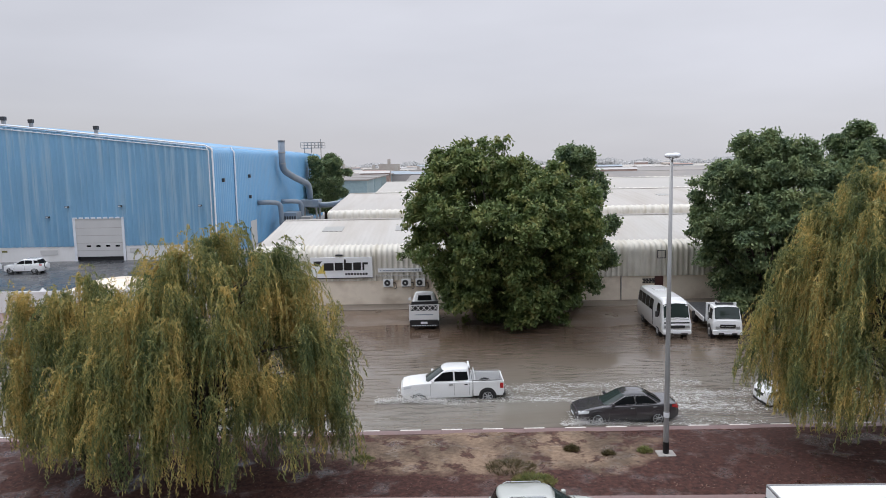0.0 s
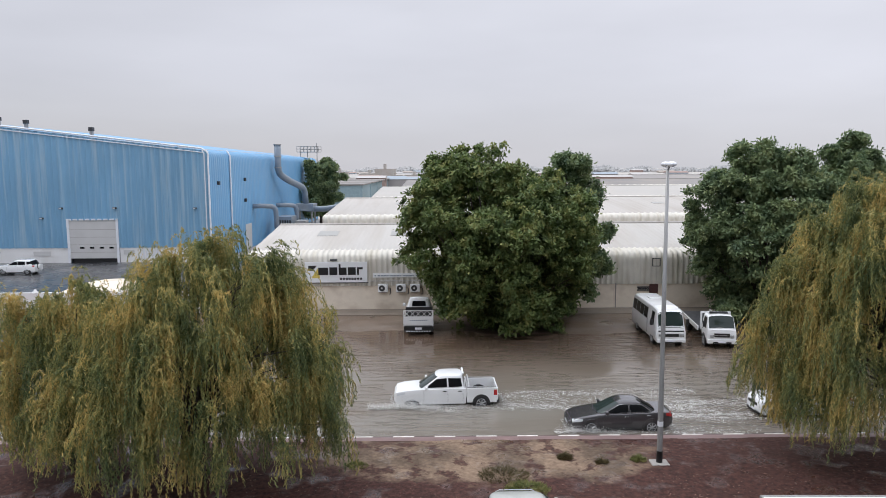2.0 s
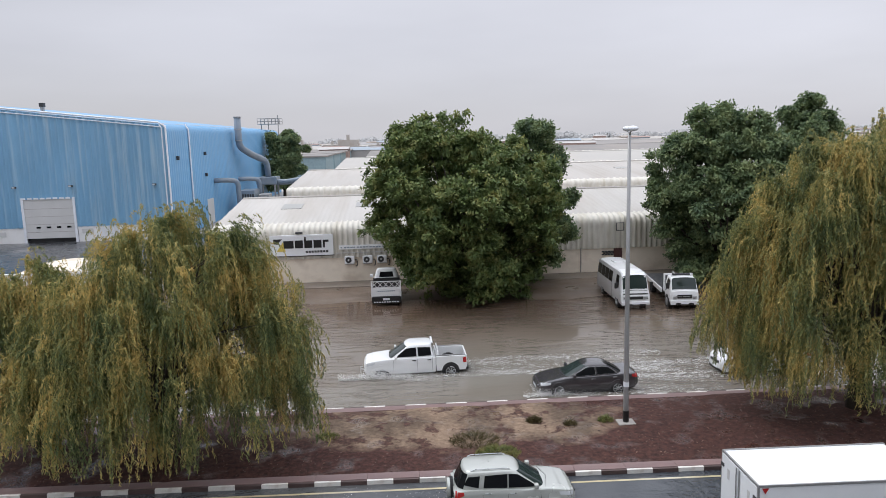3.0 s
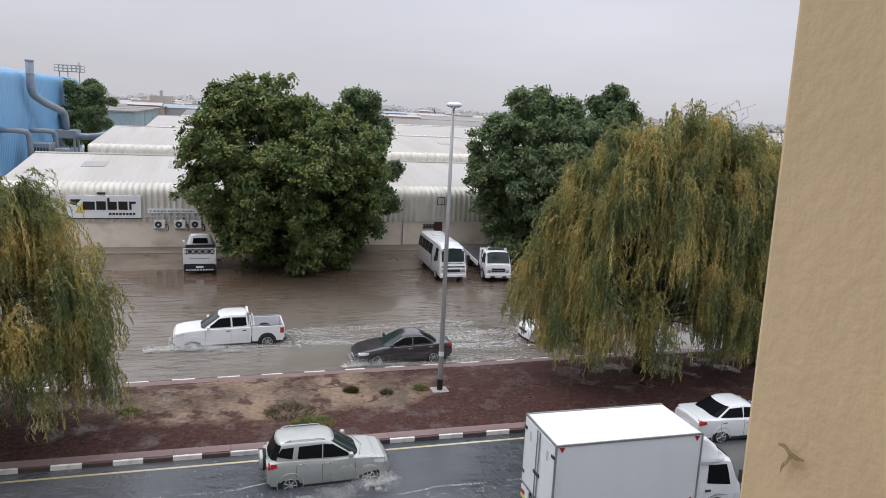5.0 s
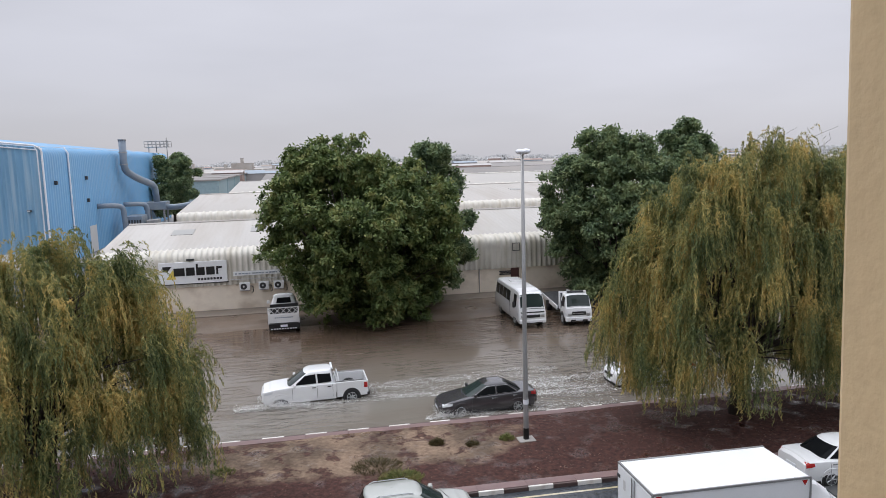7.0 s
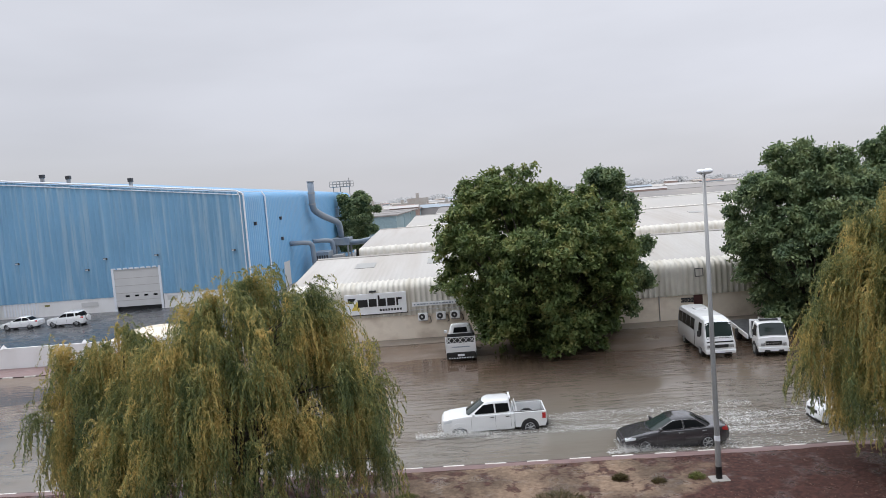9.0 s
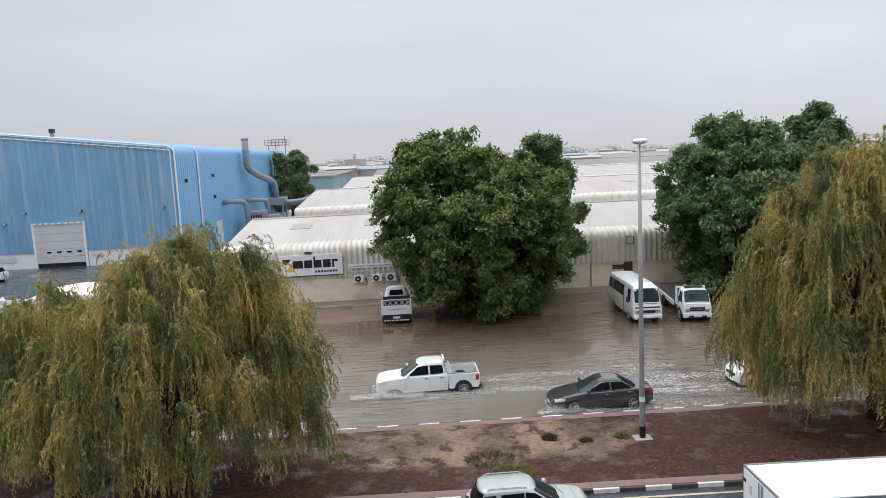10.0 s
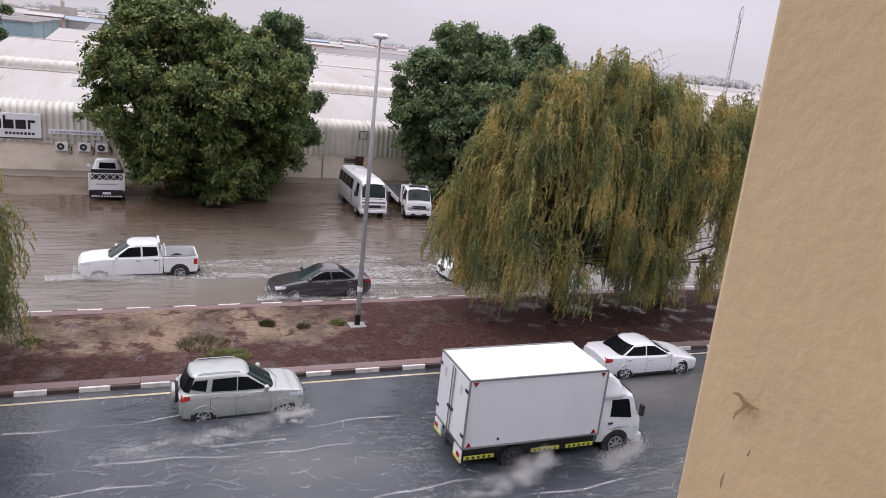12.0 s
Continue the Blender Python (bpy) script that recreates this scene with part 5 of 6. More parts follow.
def seam(ob, shell, x, z0, z1, sgn, lean=0.0):
    pts = [(x + lean * (z - z0), sgn * (shell.side(x, z) + 0.001), z) for z in np.linspace(z0, z1, 6)]
    part("door_seam", tube(pts, 0.007, 4), M_PLAST, ob)


def car(name, at, turn, label, paint, kind, category="car", rails=False, spare=False, chrome=False, group=""):
    ob = thing(name, at, turn, label, category, group)
    rows, cab_size, windows, wheels, r, (hx, hz), (tx, tz) = kind
    sh, cab = Shell(rows, 40), Cabin(*cab_size)
    sh.body(ob, paint)
    cab.shell(ob, paint)
    for sgn in (-1, 1):
        for q in windows:
            cab.pane(ob, q, M_GLASS, sgn)
            if chrome:
                rim = [q[0], q[1], q[2], q[3], q[0]]
                part("window_trim", tube([(x, sgn * (cab.side(x, z) + 0.012), z) for x, z in rim], 0.011, 4), M_RIM, ob)
        sh.pane(ob, ((hx - 0.46, hz - 0.01), (hx, hz - 0.08), (hx - 0.02, hz + 0.05), (hx - 0.50, hz + 0.10)), M_LAMPCLR, sgn, "headlight", 0.014)
        sh.pane(ob, ((tx, tz - 0.10), (tx + 0.30, tz - 0.02), (tx + 0.28, tz + 0.09), (tx + 0.02, tz + 0.10)), M_LAMPRED, sgn, "tail_light", 0.014)
        mx, mz = windows[-1][1][0] - 0.06, windows[-1][1][1] + 0.01
        my = sh.side(mx, mz - 0.05)
        part("mirror", box(mx - 0.07, mx + 0.08, sgn * (my + 0.07) - 0.10, sgn * (my + 0.07) + 0.10, mz - 0.03, mz + 0.12, 0.035), paint, ob)
        for q in windows[-2:]:
            x, z = q[0][0] + 0.14, q[0][1] - 0.16
            part("door_handle", box(x - 0.1, x + 0.1, sgn * (sh.side(x, z) + 0.012) - 0.014, sgn * (sh.side(x, z) + 0.012) + 0.014, z - 0.018, z + 0.018, 0.008), M_RIM, ob)
            seam(ob, sh, q[0][0] - 0.03, 0.34, q[0][1] - 0.05, sgn)
        seam(ob, sh, windows[-1][1][0] + 0.12, 0.34, windows[-1][1][1] - 0.06, sgn, -0.06)
        part("sill", box(wheels[1] + r + 0.1, wheels[0] - r - 0.1, sgn * sh.side(0, 0.30) - 0.03, sgn * sh.side(0, 0.30) + 0.012, 0.20, 0.30, 0.01), M_PLAST, ob)
        if rails:
            m, a, h = cab.level(1.0)
            part("roof_rail", tube([(m + a * 0.72, sgn * h * 0.88, cab.roof), (m + a * 0.6, sgn * h * 0.88, cab.roof + 0.055), (m - a * 0.6, sgn * h * 0.88, cab.roof + 0.055), (m - a * 0.74, sgn * h * 0.88, cab.roof)], 0.018, 6), M_RIM, ob)
    cab.screen(ob, 1, 0.04, 0.90, 0.88, M_SCREEN, "windscreen")
    cab.screen(ob, -1, 0.14, 0.88, 0.90, M_GLASS, "rear_window")
    xf, xb = sh.rows[-1, 0], sh.rows[0, 0]
    part("grille", box(xf - 0.10, xf + 0.012, -0.46, 0.46, hz - 0.20, hz - 0.05, 0.02), M_PLAST, ob)
    part("intake", box(xf - 0.10, xf - 0.002, -0.62, 0.62, 0.26, 0.36, 0.02), M_PLAST, ob)
    part("number_plate", box(xf - 0.03, xf + 0.022, -0.26, 0.26, 0.37, 0.47), M_TRIM, ob)
    part("number_plate", box(xb - 0.02, xb + 0.05, -0.26, 0.26, 0.62, 0.74), M_TRIM, ob)
    part("hood_line", tube([(windows[-1][1][0] + 0.25, -0.72, sh.top(windows[-1][1][0] + 0.25, 0.72) + 0.004), (windows[-1][1][0] + 0.42, 0, sh.top(windows[-1][1][0] + 0.42, 0) + 0.004), (windows[-1][1][0] + 0.25, 0.72, sh.top(windows[-1][1][0] + 0.25, 0.72) + 0.004)], 0.010, 4), M_PLAST, ob)
    if spare:
        sp = part("spare_wheel", tube([(xb - 0.20, 0, 0.88), (xb - 0.17, 0, 0.88), (xb + 0.04, 0, 0.88)], (0.29, 0.335, 0.335), 24), paint, ob, "spare wheel in a painted cover")
        part("tyre", tube([(xb - 0.08, 0, 0.88), (xb + 0.03, 0, 0.88)], 0.35, 24), M_TYRE, sp)
    arches(ob, sh, wheels, r)
    flares(ob, sh, wheels, r, paint)
    return ob


SEDAN = (((2.42, .36, .56, .60, .60, .46), (2.32, .22, .64, .69, .78, .62), (2.0, .19, .74, .80, .87, .72), (1.2, .18, .88, .95, .91, .76), (0.9, .18, .92, .98, .91, .78), (0, .18, .94, .99, .91, .80), (-1.2, .18, .98, 1.03, .91, .80),
          (-1.7, .2, 1.0, 1.07, .90, .74), (-2.25, .26, 1.0, 1.08, .86, .70), (-2.40, .4, .9, .96, .76, .58)),
         (.93, 1.45, (-1.88, 1.12), (-0.95, 0.10), .80, .60),
         (((-1.40, 1.05), (-0.42, 1.01), (-0.39, 1.37), (-0.96, 1.35)), ((-0.36, 1.01), (0.76, 0.99), (0.08, 1.35), (-0.33, 1.37))), (1.42, -1.40), 0.335, (2.30, 0.66), (-2.36, 0.90))
HATCH = (((2.04, .42, .70, .76, .56, .42), (1.98, .28, .84, .90, .72, .56), (1.82, .23, .93, .99, .82, .67), (1.5, .22, .99, 1.05, .87, .72), (1.05, .21, 1.03, 1.10, .89, .76), (0, .2, 1.05, 1.10, .90, .80), (-1.5, .2, 1.10, 1.15, .89, .8), (-1.9, .24, 1.08, 1.13, .86, .74), (-2.0, .4, 1.0, 1.05, .80, .66)),
         (1.05, 1.66, (-1.95, 1.05), (-1.66, 0.12), .80, .64),
         (((-1.68, 1.28), (-1.20, 1.18), (-1.14, 1.54), (-1.52, 1.52)), ((-1.04, 1.17), (-0.26, 1.14), (-0.24, 1.56), (-0.98, 1.54)), ((-0.22, 1.14), (0.74, 1.12), (0.10, 1.53), (-0.2, 1.56))), (1.27, -1.27), 0.33, (1.93, 0.84), (-1.97, 1.0))
SUV = (tuple((x * 1.16, a, b, c, d * 1.06, e * 1.06) for x, a, b, c, d, e in HATCH[0]), (1.05, 1.69, (-2.24, 1.22), (-1.78, 0.12), .85, .68),
       tuple(tuple((x * 1.14, z) for x, z in q) for q in HATCH[2]), (1.45, -1.42), 0.37, (2.23, 0.84), (-2.28, 1.0))

car("silver_hatchback", (3.3, 22.5, -0.24), 1, "silver compact off-road car with rear spare wheel", M_CARS, HATCH, rails=True, spare=True)
car("dark_sedan", (8.45, 33.1, -0.15), 181, "dark grey sedan driving through the flood water", M_CARD, SEDAN, chrome=True)
car("white_suv", (18.0, 34.8, -0.17), 182, "white off-road car half hidden behind the willow", M_CARW, SUV, rails=True)
car("white_sedan", (19.8, 22.5, -0.1), -1, "white sedan driving along the near kerb", M_CARW, SEDAN)
car("parked_sedan", (-55.6, 85.2, 0), 180, "white sedan parked in the factory yard", M_CARW, SEDAN, group="cars parked in the yard")
car("parked_suv", (-49.7, 85.0, 0), 180, "white off-road car parked in the factory yard", M_CARW, SUV, rails=True, spare=True, group="cars parked in the yard")


def pickup(name, at, turn, label, double=True, bed=1.55, wide=0.93, lattice=False):
    ob = thing(name, at, turn, label, "pickup truck", "pickup trucks")
    k = 0.0 if double else -0.75
    rows = ((2.65, .44, .84, .90, .68, .52), (2.56, .32, .96, 1.02, .84, .68), (2.2, .28, 1.04, 1.10, wide - 0.02, .78), (1.35, .28, 1.12, 1.18, wide, .80), (0.3, .28, 1.13, 1.18, wide, .82), (-0.9 - k, .28, 1.15, 1.20, wide, .82), (-1.06 - k, .30, 1.13, 1.18, wide, .80))
    sh = Shell(rows, 36)
    sh.body(ob, M_CARW, "body")
    cab = Cabin(1.13, 1.80, (-1.02 - k, 1.42), (-0.92 - k, 0.42), wide - 0.09, 0.68)
    cab.shell(ob, M_CARW)
    wins = [((-0.08 - k * 0.4, 1.23), (1.00, 1.21), (0.46, 1.64), (-0.06 - k * 0.4, 1.68))]
    if double:
        wins = [((-0.86, 1.25), (-0.17, 1.23), (-0.14, 1.68), (-0.80, 1.66))] + wins
    for sgn in (-1, 1):
        for q in wins:
            cab.pane(ob, q, M_GLASS, sgn)
            seam(ob, sh, q[0][0] - 0.04, 0.5, q[0][1] - 0.1, sgn)
            part("door_handle", box(q[0][0] + 0.03, q[0][0] + 0.22, sgn * (sh.side(0, 1.0) + 0.012) - 0.014, sgn * (sh.side(0, 1.0) + 0.012) + 0.014, 1.02, 1.06), M_PLAST, ob)
        seam(ob, sh, 1.12, 0.5, 1.08, sgn)
        sh.pane(ob, ((2.12, 0.90), (2.58, 0.80), (2.56, 0.92), (2.08, 1.01)), M_LAMPCLR, sgn, "headlight", 0.016)
        part("mirror", box(0.92, 1.06, sgn * (wide + 0.12) - 0.11, sgn * (wide + 0.12) + 0.11, 1.17, 1.34, 0.03), M_CARW, ob)
    cab.screen(ob, 1, 0.05, 0.90, 0.88, M_SCREEN, "windscreen")
    cab.screen(ob, -1, 0.30, 0.76, 0.60, M_GLASS, "rear_window")
    x1 = -1.10 - k
    x0 = x1 - bed
    part("bed_floor", box(x0, x1, -wide + 0.03, wide - 0.03, 0.42, 0.72), M_PLAST, ob, "black load bed liner")
    top = 1.02 if lattice else 1.20
    for sgn in (-1, 1):
        part("bed_side", box(x0, x1, sgn * (wide - 0.04) - 0.045, sgn * (wide - 0.04) + 0.045, 0.42, top, 0.03), M_CARW, ob)
        part("tail_light", box(x0 - 0.02, x0 + 0.16, sgn * (wide + 0.004) - 0.02, sgn * (wide + 0.004) + 0.01, 0.82, 1.10), M_LAMPRED, ob)
        part("bed_rail", tube([(x1 + 0.05, sgn * (wide - 0.06), top + 0.04), (x0 + 0.05, sgn * (wide - 0.06), top + 0.04)], 0.022, 6), M_STEEL, ob)
    # Black behind the lattice: the shaded bed interior put into the headboard's colour.
    part("headboard", box(x1 - 0.03, x1 + 0.03, -wide + 0.05, wide - 0.05, 0.7, 1.3), M_PLAST if lattice else M_CARW, ob)
    gate = part("tailgate", box(x0 - 0.06, x0 + 0.02, -wide, wide, 0.55, 1.02 if lattice else 1.20, 0.02), M_CARW, ob)
    if lattice:
        for z in (1.05, 1.40):
            part("lattice_rail", box(x0 - 0.05, x0 + 0.0, -wide, wide, z - 0.022, z + 0.022), M_CARW, gate)
        step = 2 * wide / 5
        for j in range(5):
            y0 = -wide + j * step
            for a, b in ((1.05, 1.40), (1.40, 1.05)):
                part("lattice_bar", tube([(x0 - 0.025, y0, a), (x0 - 0.025, y0 + step, b)], 0.020, 5), M_CARW, gate)
        for sgn in (-1, 1):
            part("corner_post", box(x0 - 0.06, x0 + 0.02, sgn * wide - 0.04, sgn * wide + 0.04, 0.5, 1.43), M_CARW, gate)
        part("rear_bumper", box(x0 - 0.14, x0 + 0.1, -wide, wide, 0.18, 0.52, 0.02), M_BLACK, ob)
        for j in range(9):
            part("writing_bar", box(x0 - 0.068, x0 - 0.062, -0.62 + j * 0.14, -0.52 + j * 0.14, 0.82, 0.88), M_DUCT, gate)
        part("number_plate", box(x0 - 0.165, x0 - 0.142, -0.24, 0.24, 0.34, 0.46), M_TRIM, ob)
        for j in range(10):
            part("marker_bar", box(x0 - 0.158, x0 - 0.142, -0.86 + j * 0.18, -0.74 + j * 0.18, 0.21, 0.27), M_TRIM, ob)
    else:
        part("roof_light_bar", box(-0.96, -0.86, -0.55, 0.55, 1.80, 1.90, 0.03), M_TRIM, ob)
        part("roll_bar", tube([(x1 - 0.1, -wide + 0.08, 1.2), (x1 - 0.1, -wide + 0.18, 1.42), (x1 - 0.1, wide - 0.18, 1.42), (x1 - 0.1, wide - 0.08, 1.2)], 0.035, 8), M_CARW, ob)
        part("door_badge", box(0.05, 0.32, -wide - 0.004, -wide + 0.01, 0.72, 0.92), M_DUCT, ob)
        part("rear_bumper", box(x0 - 0.14, x0 + 0.05, -wide + 0.05, wide - 0.05, 0.42, 0.56, 0.02), M_PLAST, ob)
    part("grille", box(2.60, 2.665, -0.45, 0.45, 0.56, 0.76, 0.02), M_PLAST, ob)
    arches(ob, sh, (1.72,), 0.38)
    flares(ob, sh, (1.72,), 0.38, M_CARW)
    for sgn in (-1, 1):
        xr = x0 + bed * 0.52
        part("wheel_arch", tube([(xr, sgn * (wide - 0.25), 0.40), (xr, sgn * (wide + 0.012), 0.40)], 0.46, 20), M_PLAST, ob)
        wheel(ob, xr, sgn * (wide - 0.07), 0.38)
    return ob


pickup("white_pickup", (0.3, 36.95, -0.27), 181.5, "white double-cab pickup driving through flood water")
pk = pickup("parked_pickup", (-1.5, 54.35, 0), 90, "white parked pickup with lattice tailgate beside the tree", False, 1.95, 1.02, True)
pk.scale = (1.04, 1.04, 1.3)


def minibus(at, turn):
    ob = thing("minibus", at, turn, "white minibus with dark windows parked by the wall", "minibus")
    rows = ((3.50, .42, .95, 1.05, .90, .78), (3.47, .30, 1.05, 1.16, .98, .86), (3.40, .28, 1.15, 1.32, 1.02, .88), (3.12, .28, 1.40, 2.32, 1.03, .85), (2.85, .28, 1.42, 2.52, 1.03, .84), (2.0, .28, 1.42, 2.60, 1.03, .84),
            (-3.0, .28, 1.42, 2.60, 1.03, .84), (-3.38, .30, 1.42, 2.50, 1.02, .82), (-3.5, .40, 1.38, 2.2, .98, .78))
    sh = Shell(rows, 80)
    sh.body(ob, M_CARW)
    for sgn in (-1, 1):
        for x in (-3.15, -2.1, -1.05, 0.0):
            sh.pane(ob, ((x, 1.50), (x + 0.98, 1.50), (x + 0.98, 2.26), (x, 2.26)), M_GLASS, sgn)
        sh.pane(ob, ((1.95, 1.42), (2.72, 1.40), (2.62, 2.24), (1.98, 2.26)), M_GLASS, sgn)
        sh.pane(ob, ((3.02, 0.86), (3.40, 0.84), (3.40, 1.04), (3.04, 1.10)), M_LAMPCLR, sgn, "headlight", 0.018)
        part("mirror", box(2.95, 3.08, sgn * 1.24 - 0.10, sgn * 1.24 + 0.10, 1.45, 1.85, 0.03), M_PLAST, ob)
        part("door_seam", box(1.12, 1.16, sgn * 1.03 - 0.012, sgn * 1.03 + 0.012, 0.5, 2.2), M_PLAST, ob)
    sh.pane(ob, ((1.18, 0.55), (1.86, 0.55), (1.86, 2.25), (1.18, 2.25)), M_GLASS, 1, "entrance_door")
    sh.screen(ob, 3.41, 3.10, M_SCREEN, "windscreen", 0.97, 0.97, 0.05)
    part("front_panel", box(3.44, 3.52, -0.78, 0.78, 0.62, 1.02, 0.03), M_CARW, ob)
    part("grille", box(3.50, 3.56, -0.52, 0.52, 0.74, 0.94, 0.015), M_PLAST, ob)
    for sgn in (-1, 1):
        part("front_lamp", box(3.48, 3.555, sgn * 0.70 - 0.15, sgn * 0.70 + 0.15, 0.74, 0.94, 0.02), M_RIM, ob)
    part("bumper_intake", box(3.58, 3.606, -0.70, 0.70, 0.34, 0.42), M_PLAST, ob)
    part("wiper_panel", box(3.40, 3.50, -0.86, 0.86, 1.06, 1.16, 0.02), M_PLAST, ob)
    part("bumper", box(3.38, 3.60, -0.98, 0.98, 0.32, 0.60, 0.06), M_CARW, ob)
    part("number_plate", box(3.595, 3.612, -0.26, 0.26, 0.40, 0.52), M_TRIM, ob)
    part("roof_hatch", box(-1.6, -0.7, -0.4, 0.4, 2.60, 2.68, 0.03), M_CARW, ob)
    arches(ob, sh, (2.35, -1.75), 0.39)
    return ob


minibus((15.85, 51.25, 0), -91.5)


def truck_cab(ob, x_front, wide, top, deflector=False):
    """A cab-over-engine cab with its front at x_front."""
    xf = x_front
    rows = ((xf, .55, .95, 1.05, wide - 0.16, wide - 0.28), (xf - 0.05, .42, 1.15, 1.28, wide - 0.04, wide - 0.16), (xf - 0.12, .40, 1.22, 1.36, wide, wide - 0.12), (xf - 0.42, .40, 1.38, top - 0.08, wide, wide - 0.15),
            (xf - 0.75, .40, 1.40, top, wide, wide - 0.16), (xf - 1.55, .40, 1.40, top + 0.01, wide, wide - 0.16), (xf - 1.68, .42, 1.38, top - 0.06, wide - 0.02, wide - 0.18))
    sh = Shell(rows, 60)
    cab = sh.body(ob, M_CARW, "cab")
    for sgn in (-1, 1):
        sh.pane(cab, ((xf - 1.30, 1.40), (xf - 0.46, 1.30), (xf - 0.60, top - 0.22), (xf - 1.26, top - 0.20)), M_GLASS, sgn)
        sh.pane(cab, ((xf - 0.32, 0.78), (xf - 0.06, 0.78), (xf - 0.06, 0.96), (xf - 0.34, 1.0)), M_LAMPCLR, sgn, "headlight", 0.018)
        part("mirror", box(xf - 0.30, xf - 0.20, sgn * (wide + 0.16) - 0.09, sgn * (wide + 0.16) + 0.09, 1.45, 1.85, 0.02), M_PLAST, cab)
        part("door_handle", box(xf - 1.36, xf - 1.18, sgn * (wide + 0.0) - 0.02, sgn * wide + 0.02, 1.14, 1.2), M_PLAST, cab)
        part("wheel_arch", tube([(xf - 0.95, sgn * (wide - 0.3), 0.42), (xf - 0.95, sgn * (wide + 0.008), 0.42)], 0.50, 20), M_PLAST, ob)
        wheel(ob, xf - 0.95, sgn * (wide - 0.10), 0.40, 0.22, M_STEEL)
    sh.screen(cab, xf - 0.12, xf - 0.43, M_SCREEN, "windscreen", 0.97, 0.97, 0.05)
    part("grille", box(xf - 0.02, xf + 0.045, -0.50, 0.50, 0.80, 1.06, 0.015), M_BLACK, cab)
    part("grille_bar", box(xf + 0.04, xf + 0.06, -0.46, 0.46, 0.91, 0.95), M_RIM, cab)
    for sgn in (-1, 1):
        part("front_lamp", box(xf - 0.06, xf + 0.04, sgn * 0.66 - 0.13, sgn * 0.66 + 0.13, 0.74, 0.94, 0.02), M_RIM, cab)
    part("bumper_intake", box(xf + 0.08, xf + 0.106, -0.6, 0.6, 0.38, 0.50), M_BLACK, cab)
    part("bumper", box(xf - 0.2, xf + 0.10, -wide + 0.02, wide - 0.02, 0.36, 0.66, 0.04), M_CARW, cab)
    part("number_plate", box(xf + 0.10, xf + 0.115, -0.26, 0.26, 0.42, 0.54), M_TRIM, cab)
    return sh


def box_truck(at, turn):
    ob = thing("box_truck", at, turn, "white box truck with plain panels on the wet road", "truck")
    L, W, H0, H1 = 4.75, 1.10, 0.94, 3.16
    truck_cab(ob, 3.25, 0.98, 2.16)
    body = part("cargo_box", box(-3.3, -3.3 + L, -W, W, H0, H1, 0.02), M_BOX, ob)
    for x in (-3.3, -3.3 + L):
        for y in (-W, W):
            part("corner_trim", box(x - 0.025, x + 0.025, y - 0.025, y + 0.025, H0, H1 + 0.01), M_STEEL, body)
    for y in (-W, W):
        for z in (H0, H1):
            part("edge_trim", box(-3.3, -3.3 + L, y - 0.022, y + 0.022, z - 0.03, z + 0.03), M_STEEL, body)
    for z in (H0, H1):
        part("edge_trim", box(-3.325, -3.28, -W, W, z - 0.03, z + 0.03), M_STEEL, body)
    for sgn in (-1, 1):
        rd = part("rear_door", box(-3.335, -3.305, min(0, sgn * W) + 0.03, max(0, sgn * W) - 0.03, H0 + 0.05, H1 - 0.05, 0.005), M_BOX, body)
        part("lock_bar", tube([(-3.36, sgn * 0.09, H0 - 0.02), (-3.36, sgn * 0.09, H1 - 0.05)], 0.018, 6), M_STEEL, rd)
        part("door_lock", box(-3.39, -3.34, sgn * 0.09 - 0.10, sgn * 0.09 + 0.10, 1.72, 1.80), M_DARK, rd)
        for z in (1.3, 2.75):
            part("hinge", box(-3.36, -3.33, sgn * (W - 0.10) - 0.09, sgn * (W - 0.10) + 0.09, z, z + 0.09), M_DARK, rd)
        part("door_mark", box(-3.342, -3.337, sgn * 0.62 - 0.07, sgn * 0.62 + 0.07, 2.5, 2.8), M_SHUTTER, rd)
        for x, zz, up in ((-3.12, H1 - 0.12, -1), (-3.12, H0 + 0.10, 1), (-3.3 + L - 0.18, H1 - 0.12, -1), (-3.3 + L - 0.18, H0 + 0.10, 1)):
            bm = bmesh.new()
            a = [bm.verts.new((x + dx, sgn * (W + 0.004), zz + dz)) for dx, dz in ((-0.09, -0.06 * up), (0.09, -0.06 * up), (0, 0.10 * up))]
            c = [bm.verts.new((v.co.x, sgn * (W + 0.012), v.co.z)) for v in a]
            bm.faces.new(a)
            bm.faces.new(c)
            for k in range(3):
                bm.faces.new((a[k], a[(k + 1) % 3], c[(k + 1) % 3], c[k]))
            part("reflector", bm, M_LAMPRED, body, "small red triangle")
        for x in (-3.2, -0.9, 0.35):
            g = part("side_marking", box(x, x + 1.0, sgn * (W - 0.05) - 0.012, sgn * (W - 0.05) + 0.012, 0.52, 0.64), M_HIVIS, ob)
            for j in range(5):
                part("chevron", box(x + 0.08 + 0.18 * j, x + 0.16 + 0.18 * j, sgn * (W - 0.035) - 0.008, sgn * (W - 0.035) + 0.008, 0.545, 0.615), M_BLACK, g)
        part("rear_marking", box(-3.33, -3.29, sgn * 0.8 - 0.28, sgn * 0.8 + 0.28, 0.45, 0.85), M_BOX, ob)
        part("tail_light", box(-3.36, -3.33, sgn * 0.9 - 0.1, sgn * 0.9 + 0.1, 0.6, 0.72), M_LAMPRED, ob)
        part("rear_stripe", box(-3.345, -3.331, sgn * 0.8 - 0.27, sgn * 0.8 + 0.27, 0.46, 0.54), M_HIVIS, ob)
        part("side_skirt", box(-3.25, 1.4, sgn * (W - 0.12) - 0.01, sgn * (W - 0.12) + 0.01, 0.45, 0.96), M_BLACK, ob)
